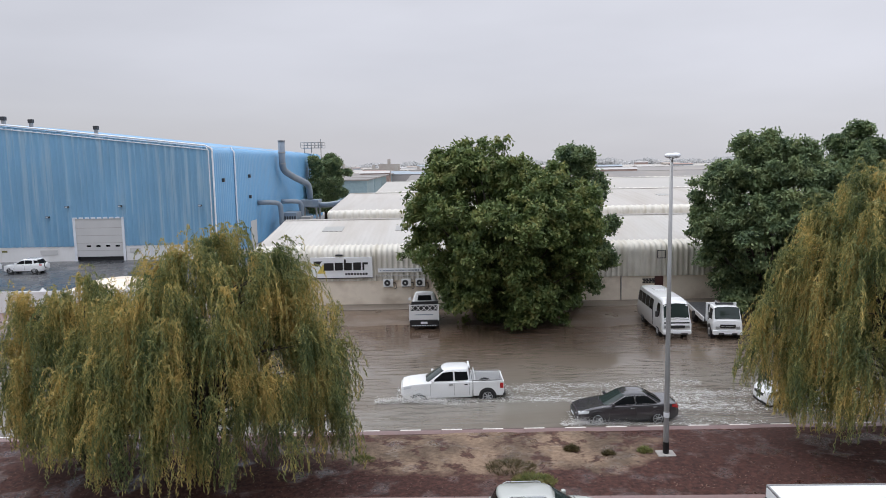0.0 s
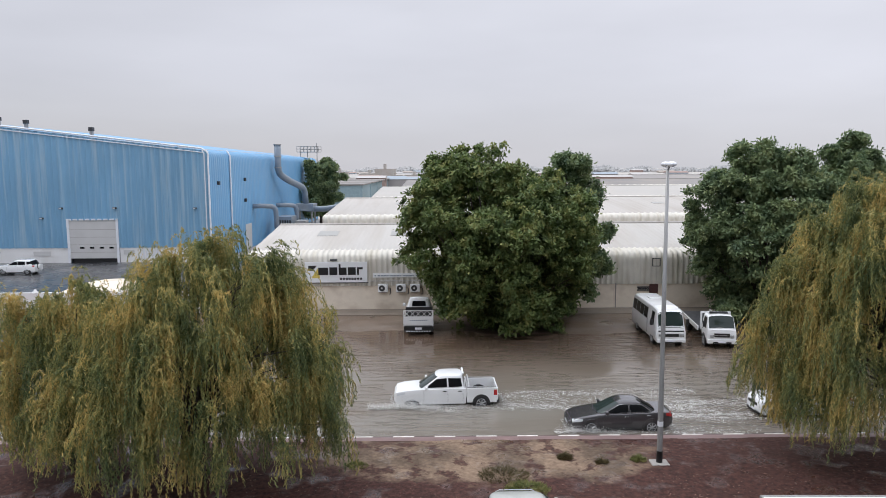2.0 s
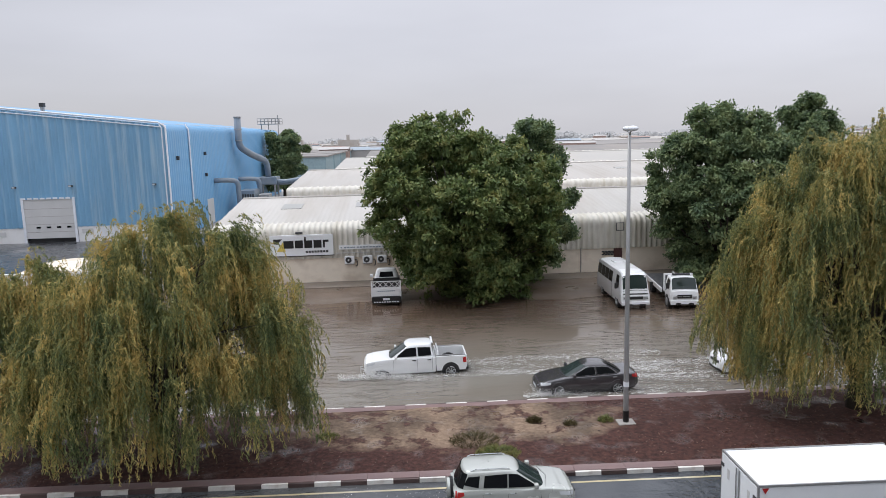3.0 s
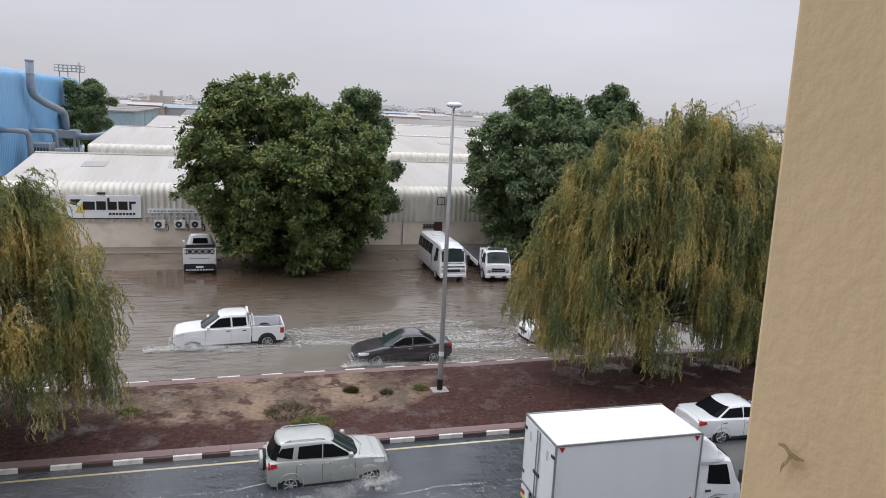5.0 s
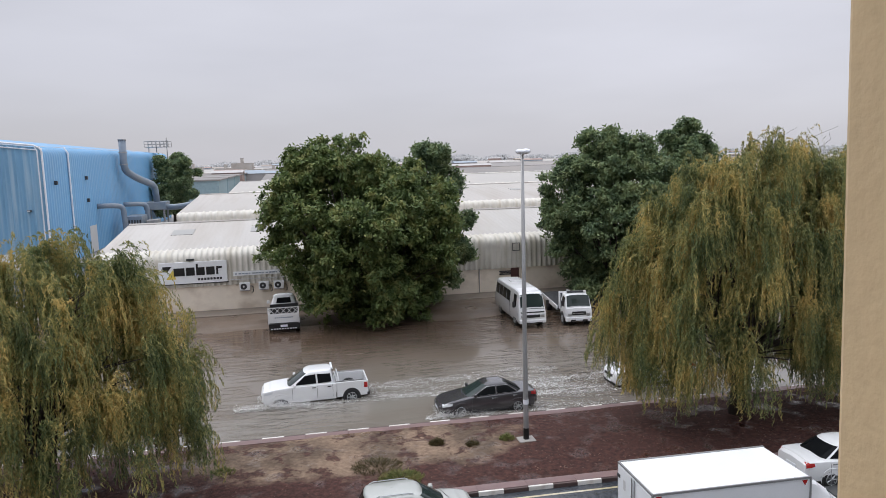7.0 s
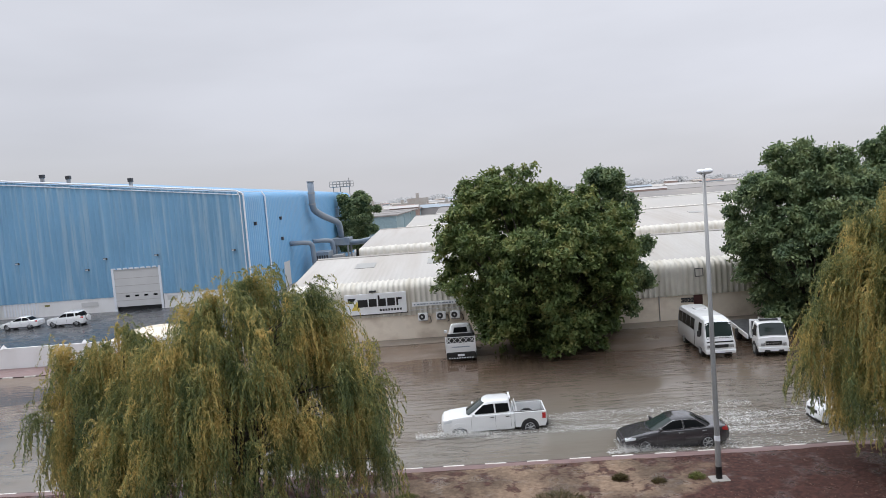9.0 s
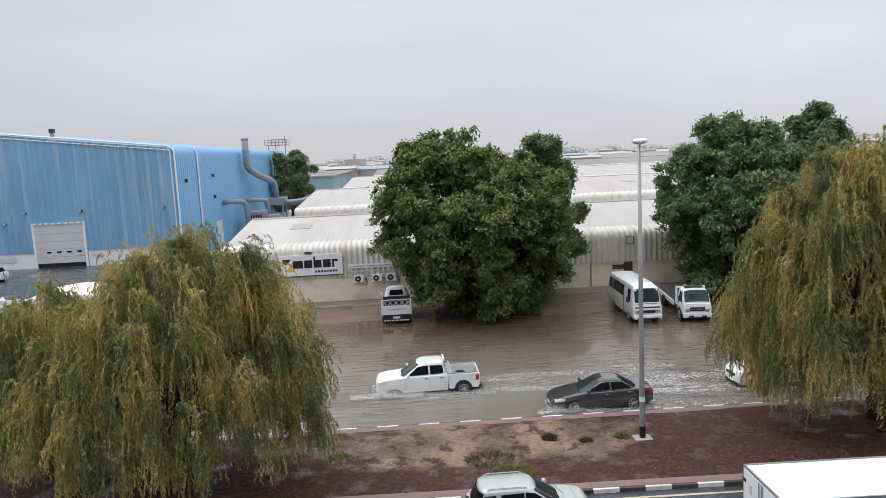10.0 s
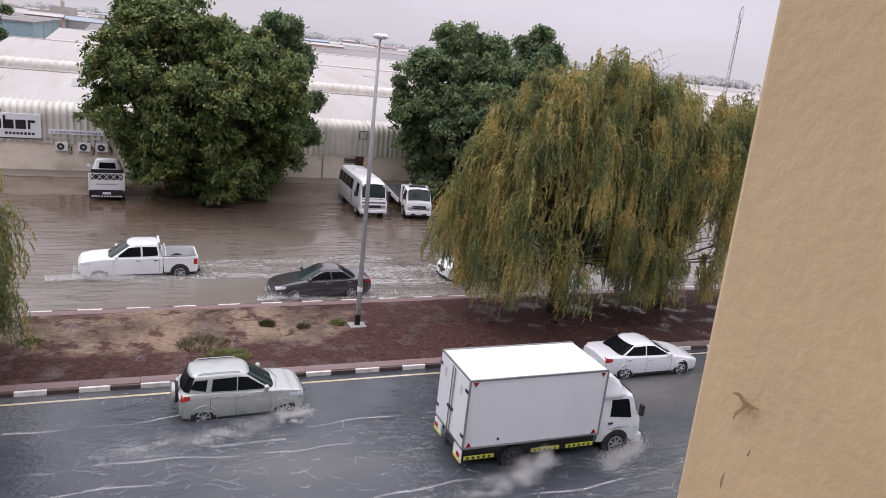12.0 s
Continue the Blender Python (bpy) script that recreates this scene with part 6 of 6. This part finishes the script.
        wheel(ob, -1.55, sgn * 0.92, 0.40, 0.34, M_DARK)
        part("door_swoosh", tube([(2.0, sgn * 0.992, 0.94), (2.3, sgn * 0.992, 1.02), (2.75, sgn * 0.992, 0.98)], (0.005, 0.03, 0.005), 6), M_DUCT, ob)
    part("chassis", box(-3.2, 1.8, -0.45, 0.45, 0.5, 0.95), M_DARK, ob)
    part("fuel_filler", box(-2.2, -2.12, -W - 0.012, -W - 0.002, 1.12, 1.20), M_DARK, body)
    sh = Shell(((2.62, 2.05, 2.10, 2.18, .78, .62), (2.3, 2.0, 2.2, 2.52, .92, .76), (1.9, 2.0, 2.3, 2.84, .97, .84), (1.52, 2.0, 2.4, 3.0, .98, .88)), 14)
    sh.body(ob, M_CARW, "wind_deflector")
    return ob


box_truck((12.3, 18.05, -0.16), -1.2)


def flatbed(at, turn):
    ob = thing("recovery_truck", at, turn, "white flatbed recovery truck parked beside the minibus", "truck")
    truck_cab(ob, 3.2, 0.97, 2.2)
    part("deck", box(-4.9, 1.3, -1.12, 1.12, 0.86, 1.0, 0.02), M_DARK, ob, "dark steel load deck")
    for sgn in (-1, 1):
        part("deck_rail", box(-4.9, 1.3, sgn * 1.14 - 0.05, sgn * 1.14 + 0.05, 0.84, 1.16, 0.02), M_CARW, ob)
        wheel(ob, -2.4, sgn * 0.9, 0.40, 0.34, M_DARK)
        part("headboard_post", box(1.22, 1.38, sgn * 0.95 - 0.06, sgn * 0.95 + 0.06, 0.9, 2.2, 0.02), M_CARW, ob)
    part("headboard", box(1.26, 1.34, -0.95, 0.95, 2.06, 2.2, 0.02), M_CARW, ob)
    part("light_bar", box(2.0, 2.2, -0.6, 0.6, 2.22, 2.34, 0.03), M_DARK, ob)
    part("chassis", box(-4.6, 1.6, -0.42, 0.42, 0.5, 0.86), M_DARK, ob)
    return ob


flatbed((19.4, 50.4, 0), -97)


# ---- things on the warehouse front ----
FY = 60.86
board = thing("company_sign", (-8.72, FY, 0), 0, "white company sign with black and yellow shapes", "sign")
part("panel", box(-2.65, 2.65, -0.14, 0.0, 2.55, 4.32, 0.02), M_BOX, board)
part("frame", box(-2.70, 2.70, -0.10, 0.05, 2.48, 2.55), M_DARK, board)
bm = bmesh.new()
for pts in (((-2.35, 4.0), (-1.62, 4.0), (-2.0, 3.55), (-2.35, 3.62)), ):
    a = [bm.verts.new((x, -0.150, z)) for x, z in pts]
    c = [bm.verts.new((x, -0.143, z)) for x, z in pts]
    bm.faces.new(a)
    bm.faces.new(c)
    for k in range(len(pts)):
        bm.faces.new((a[k], a[(k + 1) % len(pts)], c[(k + 1) % len(pts)], c[k]))
part("black_wedge", bm, M_BLACK, board)
bm = bmesh.new()
pts = ((-2.1, 2.95), (-1.35, 2.95), (-1.55, 3.75))
a = [bm.verts.new((x, -0.160, z)) for x, z in pts]
c = [bm.verts.new((x, -0.152, z)) for x, z in pts]
bm.faces.new(a)
bm.faces.new(c)
for k in range(3):
    bm.faces.new((a[k], a[(k + 1) % 3], c[(k + 1) % 3], c[k]))
part("yellow_wedge", bm, M_GOLD, board)
for x0, x1, z0, z1 in ((-1.50, -0.66, 3.20, 3.84), (-0.55, 0.12, 3.20, 3.86), (0.24, 0.40, 3.20, 4.14), (0.40, 0.90, 3.20, 3.84), (1.02, 1.68, 3.20, 3.86), (1.80, 1.96, 3.20, 3.86), (1.96, 2.28, 3.68, 3.86)):
    part("mark_bar", box(x0, x1, -0.172, -0.163, z0, z1, 0.0), M_BLACK, board)
for j in range(8):
    part("small_bar", box(0.32 + 0.245 * j, 0.50 + 0.245 * j, -0.156, -0.143, 2.78, 2.96), M_DARK, board)
strip = thing("lettering_strip", (-5.6, FY, 0), 0, "narrow white strip with unreadable dark lettering", "sign")
part("panel", box(0.0, 9.5, -0.10, 0.0, 2.95, 3.30), M_BOX, strip)
part("panel", box(-0.3, 9.5, -0.10, 0.0, 2.62, 2.68), M_SHUTTER, strip)
for j in range(34):
    part("writing_bar", box(0.15 + 0.27 * j, 0.15 + 0.27 * j + (0.20 if j % 4 else 0.12), -0.112, -0.102, 3.06, 3.16), M_DUCT, strip)


def air_conditioner(at):
    ob = thing("air_conditioner", at, 0, "white outdoor air conditioning unit on the wall", "air conditioner", "outdoor units on the warehouse wall")
    part("casing", box(-0.42, 0.42, -0.34, 0.0, 0.0, 0.64, 0.03), M_BOX, ob)
    fan = part("fan_grille", tube([(-0.08, -0.35, 0.32), (-0.08, -0.338, 0.32)], 0.26, 16), M_DARK, ob)
    part("hub", tube([(-0.08, -0.362, 0.32), (-0.08, -0.350, 0.32)], 0.08, 10), M_SHUTTER, fan)
    for y in (-0.28, -0.06):
        part("bracket", box(-0.36, 0.36, y - 0.02, y + 0.02, -0.06, 0.0), M_STEEL, ob)
    part("pipe", tube(arc([(0.42, -0.1, 0.3), (0.62, -0.08, 0.3), (0.66, -0.05, -0.2), (0.5, -0.04, -0.25)], 0.1, 3), 0.03, 6), M_DARK, ob)
    return ob


ac = air_conditioner((-4.75, 60.98, 1.72))
for x in (-3.22, -2.0):
    copy_thing(ac, pose(x, 60.98, 1.72))
rd = thing("red_door", (18.45, 60.99, 0), 0, "small dark red metal door in the plaster wall", "door")
part("leaf", box(-0.35, 0.40, -0.05, 0.0, 0.17, 2.2, 0.01), M_RED, rd)
part("handle", box(0.22, 0.30, -0.09, -0.05, 1.1, 1.2), M_STEEL, rd)
pb = thing("wall_patch", (17.6, 60.98, 0), 0, "bare brick patch in the plaster wall", "patch")
for j in range(12):
    part("brick", box(-0.55 + 0.27 * (j % 4) + 0.1 * (j // 4 % 2), -0.31 + 0.27 * (j % 4) + 0.1 * (j // 4 % 2), -0.03, 0.0, 1.62 + 0.13 * (j // 4), 1.73 + 0.13 * (j // 4)), M_DARK, pb)
fr = thing("floodlight_bracket", (18.6, 60.90, 0), 0, "square dark steel bracket frame on the cladding", "bracket")
for bx in ((-0.35, 0.35, 3.75, 3.80), (-0.35, 0.35, 4.40, 4.45), (-0.35, -0.30, 3.80, 4.40), (0.30, 0.35, 3.80, 4.40)):
    part("bar", box(bx[0], bx[1], -0.14, -0.07, bx[2], bx[3]), M_DARK, fr)
hood = thing("cladding_vent", (-8.9, 60.9, 0), 0, "small dark vent hood on the cladding", "vent")
part("hood", box(-0.3, 0.3, -0.25, -0.02, 4.42, 4.56, 0.02), M_DARK, hood)
rbox = thing("roof_box", (1.2, 72.5, 6.15), 0, "small grey ventilation box on the white roof", "vent")
part("casing", box(-0.35, 0.35, -0.3, 0.3, 0.0, 0.55, 0.03), M_DUCT, rbox)
pipe = thing("wall_pipe", (0, 60.95, 0), 0, "thin brown drain pipe down the plaster wall", "pipe")
for x in (-12.3, 15.2, 24.0):
    part("pipe", tube([(x, -0.06, 0.17), (x, -0.06, 2.3)], 0.05, 6), M_CONC, pipe)
can = thing("gate_canopy", (-30.3, 62.5, -0.8), 0, "pale curved canopy roof behind the white wall", "canopy")
bm = bmesh.new()
prev = None
for k in range(11):
    t = k / 10
    z = 1.75 + 0.75 * math.sin(math.pi * (0.12 + 0.76 * t))
    row = [bm.verts.new((-3.6 + 7.2 * t, y, z + dz)) for y, dz in ((0, 0), (5.5, 0.15), (5.5, 0.23), (0, 0.08))]
    if prev:
        for j in range(4):
            bm.faces.new((prev[j], prev[(j + 1) % 4], row[(j + 1) % 4], row[j]))
    else:
        bm.faces.new(row)
    prev = row
bm.faces.new(prev)
part("roof", bm, M_PLASTER, can)
for x in (-3.2, 3.2):
    for y in (0.4, 5.0):
        part("post", box(x - 0.08, x + 0.08, y - 0.08, y + 0.08, 0.15, 2.05), M_WHITE, can)


# ---- median plants ----
def tuft(at, radius, tall, count, seed, label, name="grass_tuft", material=None):
    rg = np.random.default_rng(seed)
    ob = thing(name, at, 0, label, "plant", "low plants on the median")
    n = count
    a = rg.uniform(0, 2 * math.pi, n)
    rr = radius * np.sqrt(rg.uniform(0, 1, n))
    p = np.stack([rr * np.cos(a), rr * np.sin(a) * 0.8, tall * rg.uniform(0.15, 0.9, n) * (1.15 - rr / radius)], 1)
    d = unit(np.stack([np.cos(a) * 0.7, np.sin(a) * 0.7, rg.uniform(0.2, 1.2, n)], 1) + rg.normal(size=(n, 3)) * 0.35)
    s = unit(np.cross(d, rg.normal(size=(n, 3))))
    v, f = diamonds(p, d, s, rg.uniform(0.16, 0.34, n), rg.uniform(0.018, 0.035, n))
    quads("foliage", v, f, material or M_GRASS, ob)
    part("root", tube([(0, 0, -0.1), (0, 0, tall * 0.4)], (0.05, 0.02), 6), M_BARK, ob)
    return ob


tuft((3.25, 25.75, 0.2), 0.85, 0.30, 1100, 31, "sprawling green and yellow grass on the wet median soil")
tuft((2.5, 27.0, 0.23), 1.0, 0.24, 700, 32, "dry brown weed sprawling on the median", "dry_weed", M_WEED)
tuft((5.2, 28.6, 0.25), 0.32, 0.25, 420, 33, "small dark weed on the sandy median", material=M_WEED)
tuft((6.6, 28.1, 0.25), 0.28, 0.16, 260, 34, "small dark weed on the sandy median", material=M_WEED)
tuft((8.15, 28.3, 0.25), 0.32, 0.25, 320, 35, "small grass tuft beside the lamp base")
tuft((-3.4, 27.9, 0.22), 0.5, 0.25, 500, 36, "green grass tuft under the willow")
rg = np.random.default_rng(41)
n = 5200
p = np.stack([rg.uniform(-28, 36, n), rg.uniform(24.8, 30.6, n), 0 * rg.uniform(size=n)], 1)
thin = (np.abs(p[:, 0] - 2.0) > 5.5 + rg.normal(size=n) * 2.2) | (rg.uniform(size=n) < 0.18)
p = p[thin]
p[:, 2] = 0.255 + rg.uniform(0, 0.03, len(p))
d = unit(rg.normal(size=(len(p), 3)) * np.array([1, 1, 0.25]))
s = unit(np.cross(d, rg.normal(size=(len(p), 3)) * 0.3 + np.array([0, 0, 1.0])))
v, f = diamonds(p, d, s, rg.uniform(0.06, 0.15, len(p)), rg.uniform(0.03, 0.06, len(p)))
M_LITTER = surface("leaf_litter", (0.10, 0.052, 0.036), 0.6, 0.3, 2, 20, 0.1, island=0.6)
tagged(quads("leaf_litter", v, f, M_LITTER), "scattered dead leaves and bark chips on the median", "leaves", kind="stuff")


# ---- kerbs, block by block ----
def kerb_block(length, deep, tall, name):
    me = bpy.data.meshes.new(name)
    bm = box(0.003, length - 0.003, 0, deep, -0.35, tall, 0.008)
    bm.to_mesh(me)
    bm.free()
    return me


near = thing("kerb", (0, 0, 0), 0, "painted near kerb of white and dark concrete blocks", "kerb", kind="structure")
meshes = [finish(kerb_block(0.937, 0.11, 0.155, "kerb_block"), M_PAINT_W), finish(kerb_block(0.937, 0.11, 0.145, "kerb_block"), M_PAINT_K)]
edge = finish(kerb_block(1.874, 0.46, 0.165, "edging_slab"), M_KERB)
slope = -1.2
for k in range(96):
    x = -44.74 + 0.937 * k
    ob = new("kerb_block", meshes[k % 2])
    ob.parent = near
    ob.matrix_basis = pose(x, near_kerb_y(x), 0, 0, 0, slope)
for k in range(48):
    x = -44.74 + 1.874 * k
    ob = new("edging_slab", edge)
    ob.parent = near
    ob.matrix_basis = pose(x, near_kerb_y(x) + 0.115, 0, 0, 0, slope)
far = thing("kerb", (0, 0, 0), 0, "painted far kerb of red-brown and white blocks", "kerb", kind="structure")
for k in range(96):
    x = -45.2 + 0.937 * k
    ob = new("kerb_block", meshes[k % 2])
    ob.parent = far
    ob.matrix_basis = pose(x + 0.937, 31.495, -0.02, 0, 0, 180)
for k in range(48):
    x = -45.2 + 1.874 * k
    ob = new("edging_slab", edge)
    ob.parent = far
    ob.matrix_basis = pose(x, 30.92, -0.03, 0, 0, 0)
yard_kerb = thing("kerb", (0, 0, 0), 0, "red and white kerb of the footway by the white wall", "kerb", kind="structure")
for k in range(90):
    x = -101 + 0.937 * k
    ob = new("kerb_block", meshes[k % 2])
    ob.parent = yard_kerb
    ob.matrix_basis = pose(x, 56.5, 0.02)


# ---- froth on the water round the moving cars ----
def froth(xa, xb, y, spread, count, seed, arc_h=0.0, fleck=0.010, name="water_foam"):
    """Flecks of foam lying on the water from xa to xb, widening towards xb; with arc_h some are thrown up near xa."""
    rg = np.random.default_rng(seed)
    t = rg.uniform(0, 1, count) ** 1.15
    x = xa + (xb - xa) * t
    lane = np.where(rg.uniform(size=count) < 0.4, rg.choice([-1.25, -0.8, 0.75, 1.2], count), rg.uniform(-1.5, 1.5, count))
    wave = 0.22 * np.sin(t * 17 + lane * 5) * t
    yy = y + lane * spread * (0.75 + 0.75 * t) + wave + rg.normal(size=count) * (0.05 + 0.16 * rg.uniform(0, 1, count) ** 3 + 0.10 * t * spread)
    z = 0.012 + rg.uniform(0, 0.012, count)
    if arc_h:
        up = rg.uniform(size=count) < 0.35
        x = np.where(up, xa + (xb - xa) * 0.16 * rg.uniform(-0.4, 1, count), x)
        z = np.where(up, np.abs(rg.normal(size=count)) * arc_h * 0.5, z)
        yy = np.where(up, y - spread * (0.9 + 0.5 * rg.uniform(size=count) + z), yy)
    p = np.stack([x, yy, z], 1)
    d = unit(np.stack([rg.normal(size=count) + 1.2, rg.normal(size=count) * 0.5, rg.normal(size=count) * np.where(z > 0.04, 0.8, 0.02)], 1))
    s = unit(np.cross(d, np.tile(np.array([0.0, 0.15, 1.0]), (count, 1))))
    size = np.minimum(rg.exponential(fleck, count) + fleck * 0.6, fleck * 4)
    size = np.where(z > 0.04, size * 0.5, size)
    v, f = diamonds(p, d, s, size * 3.6, size * 0.8)
    return tagged(quads(name, v, f, M_FOAM), "white froth and spray on the flood water", "foam", kind="stuff")


froth(15.3, 7.0, 18.2, 1.0, 5000, 51, 0.40, 0.0055)
froth(5.0, -2.5, 22.2, 0.8, 2200, 52, 0.25, 0.005)


def spray(at, back, side, rise, count, seed):
    """Water thrown up by a wheel: a ragged band of drops in clumps, drifting outwards behind it and thinning out."""
    rg = np.random.default_rng(seed)
    knots = 70
    ks = rg.uniform(0, 1, knots) ** 1.5
    kx = at[0] - back * ks + rg.normal(size=knots) * 0.10
    ky = at[1] - side * (0.1 + 0.9 * ks**0.8) + rg.normal(size=knots) * (0.10 + 0.16 * ks) * abs(side)
    kz = rise * (1 - ks) ** 1.3 * rg.uniform(0.0, 1, knots)
    wide = rg.uniform(0.05, 0.17, knots) * (0.7 + 0.9 * ks)
    pick = rg.integers(0, knots, count)
    keep = rg.uniform(size=count) < 1 - 0.55 * ks[pick]
    pick = pick[keep]
    n = len(pick)
    p = np.stack([kx[pick] + rg.normal(size=n) * wide[pick] * 1.7, ky[pick] + rg.normal(size=n) * wide[pick], np.abs(kz[pick] * rg.uniform(0.2, 1.1, n) + rg.normal(size=n) * wide[pick] * 0.45) + 0.012], 1)
    d = unit(rg.normal(size=(n, 3)))
    size = rg.uniform(0.006, 0.018, n)
    v, f = diamonds(p, d, unit(np.cross(d, rg.normal(size=(n, 3)))), size * 1.5, size)
    return tagged(quads("water_spray", v, f, M_FOAM), "fine white spray thrown up by a wheel", "spray", kind="stuff")


def crest(x0, x1, y, bend, seed, wide=0.035):
    """A thin broken line of froth along the crest of a low wave."""
    rg = np.random.default_rng(seed)
    n = int(abs(x1 - x0) * 280)
    t = rg.uniform(0, 1, n)
    ph = rg.uniform(0, 6.28, 4)
    t = t[rg.uniform(size=n) < np.clip(0.55 + 0.45 * np.sin(t * 13 + ph[3]) + 0.2 * np.sin(t * 37 + ph[0]), 0.06, 1) * np.sin(t * math.pi) ** 0.5]
    n = len(t)
    yy = y + bend * t**2 + 0.10 * np.sin(t * 9 + ph[0]) + 0.05 * np.sin(t * 27 + ph[1]) + rg.normal(size=n) * wide * 0.8
    p = np.stack([x0 + (x1 - x0) * t, yy, 0.012 + 0.004 * rg.uniform(size=n)], 1)
    d = unit(np.stack([rg.normal(size=n) + 1.5, rg.normal(size=n) * 0.5, 0 * t], 1))
    size = rg.uniform(0.006, 0.016, n)
    v, f = diamonds(p, d, np.stack([-d[:, 1], d[:, 0], 0 * t], 1), size * 2.5, size * 0.8)
    return tagged(quads("water_foam", v, f, M_FOAM), "thin line of froth on a low wave", "foam", kind="stuff")


spray((5.2, 21.45), 5.8, 1.5, 0.55, 22000, 61)
spray((15.4, 17.0), 1.9, 0.9, 0.60, 26000, 62)
spray((11.9, 16.95), 3.2, 1.2, 0.65, 30000, 63)
spray((-2.0, 36.0), -3.2, 0.9, 0.55, 14000, 64)
spray((6.2, 32.3), -2.6, 0.35, 0.35, 9000, 65)
for k, (xa, xb, yc, bend) in enumerate(((-7, 3.4, 21.7, 0.5), (-3, 6.5, 19.6, -0.5), (2.5, 12.5, 16.3, 0.5), (-9, 1.5, 18.2, 0.3), (5, 16, 20.6, -0.4), (9, 21, 15.4, 0.8))):
    crest(xa, xb, yc, bend, 71 + k)
def squiggles(x0, x1, y0, y1, count, seed):
    """Short curled lines of froth on churned water."""
    rg = np.random.default_rng(seed)
    cx, cy = rg.uniform(x0, x1, count), rg.uniform(y0, y1, count)
    long, turn, curl = rg.uniform(0.15, 0.55, count), rg.normal(size=count) * 0.5, rg.normal(size=count) * 2.2
    each = 34
    t = np.tile(np.linspace(-1, 1, each), count)
    k = np.repeat(np.arange(count), each)
    a = turn[k] + curl[k] * t * 0.5
    n = len(t)
    p = np.stack([cx[k] + long[k] * t * np.cos(turn[k]) - curl[k] * 0.10 * t**2 * np.sin(turn[k]), cy[k] + long[k] * t * np.sin(turn[k]) + curl[k] * 0.10 * t**2, 0.010 + 0.004 * rg.uniform(size=n)], 1)
    p[:, :2] += rg.normal(size=(n, 2)) * 0.022
    d = np.stack([np.cos(a), np.sin(a), 0 * a], 1)
    size = rg.uniform(0.004, 0.012, n) * np.sqrt(1.05 - t**2)
    v, f = diamonds(p, d, np.stack([-d[:, 1], d[:, 0], 0 * a], 1), size * 3.0, size)
    return tagged(quads("water_foam", v, f, M_FOAM), "curled lines of froth on churned street water", "foam", kind="stuff")


squiggles(-1.0, 11.0, 15.0, 20.5, 190, 81)
squiggles(-9.0, 0.0, 16.5, 21.5, 70, 82)
squiggles(10.0, 17.0, 14.0, 16.8, 70, 83)
froth(5.9, 15.0, 33.0, 0.75, 7000, 53, 0.3, 0.013)
froth(-2.6, 14.0, 36.8, 0.95, 20000, 54, 0.4, 0.014)
froth(10.5, 24.0, 35.2, 1.1, 14000, 55, 0.0, 0.014)
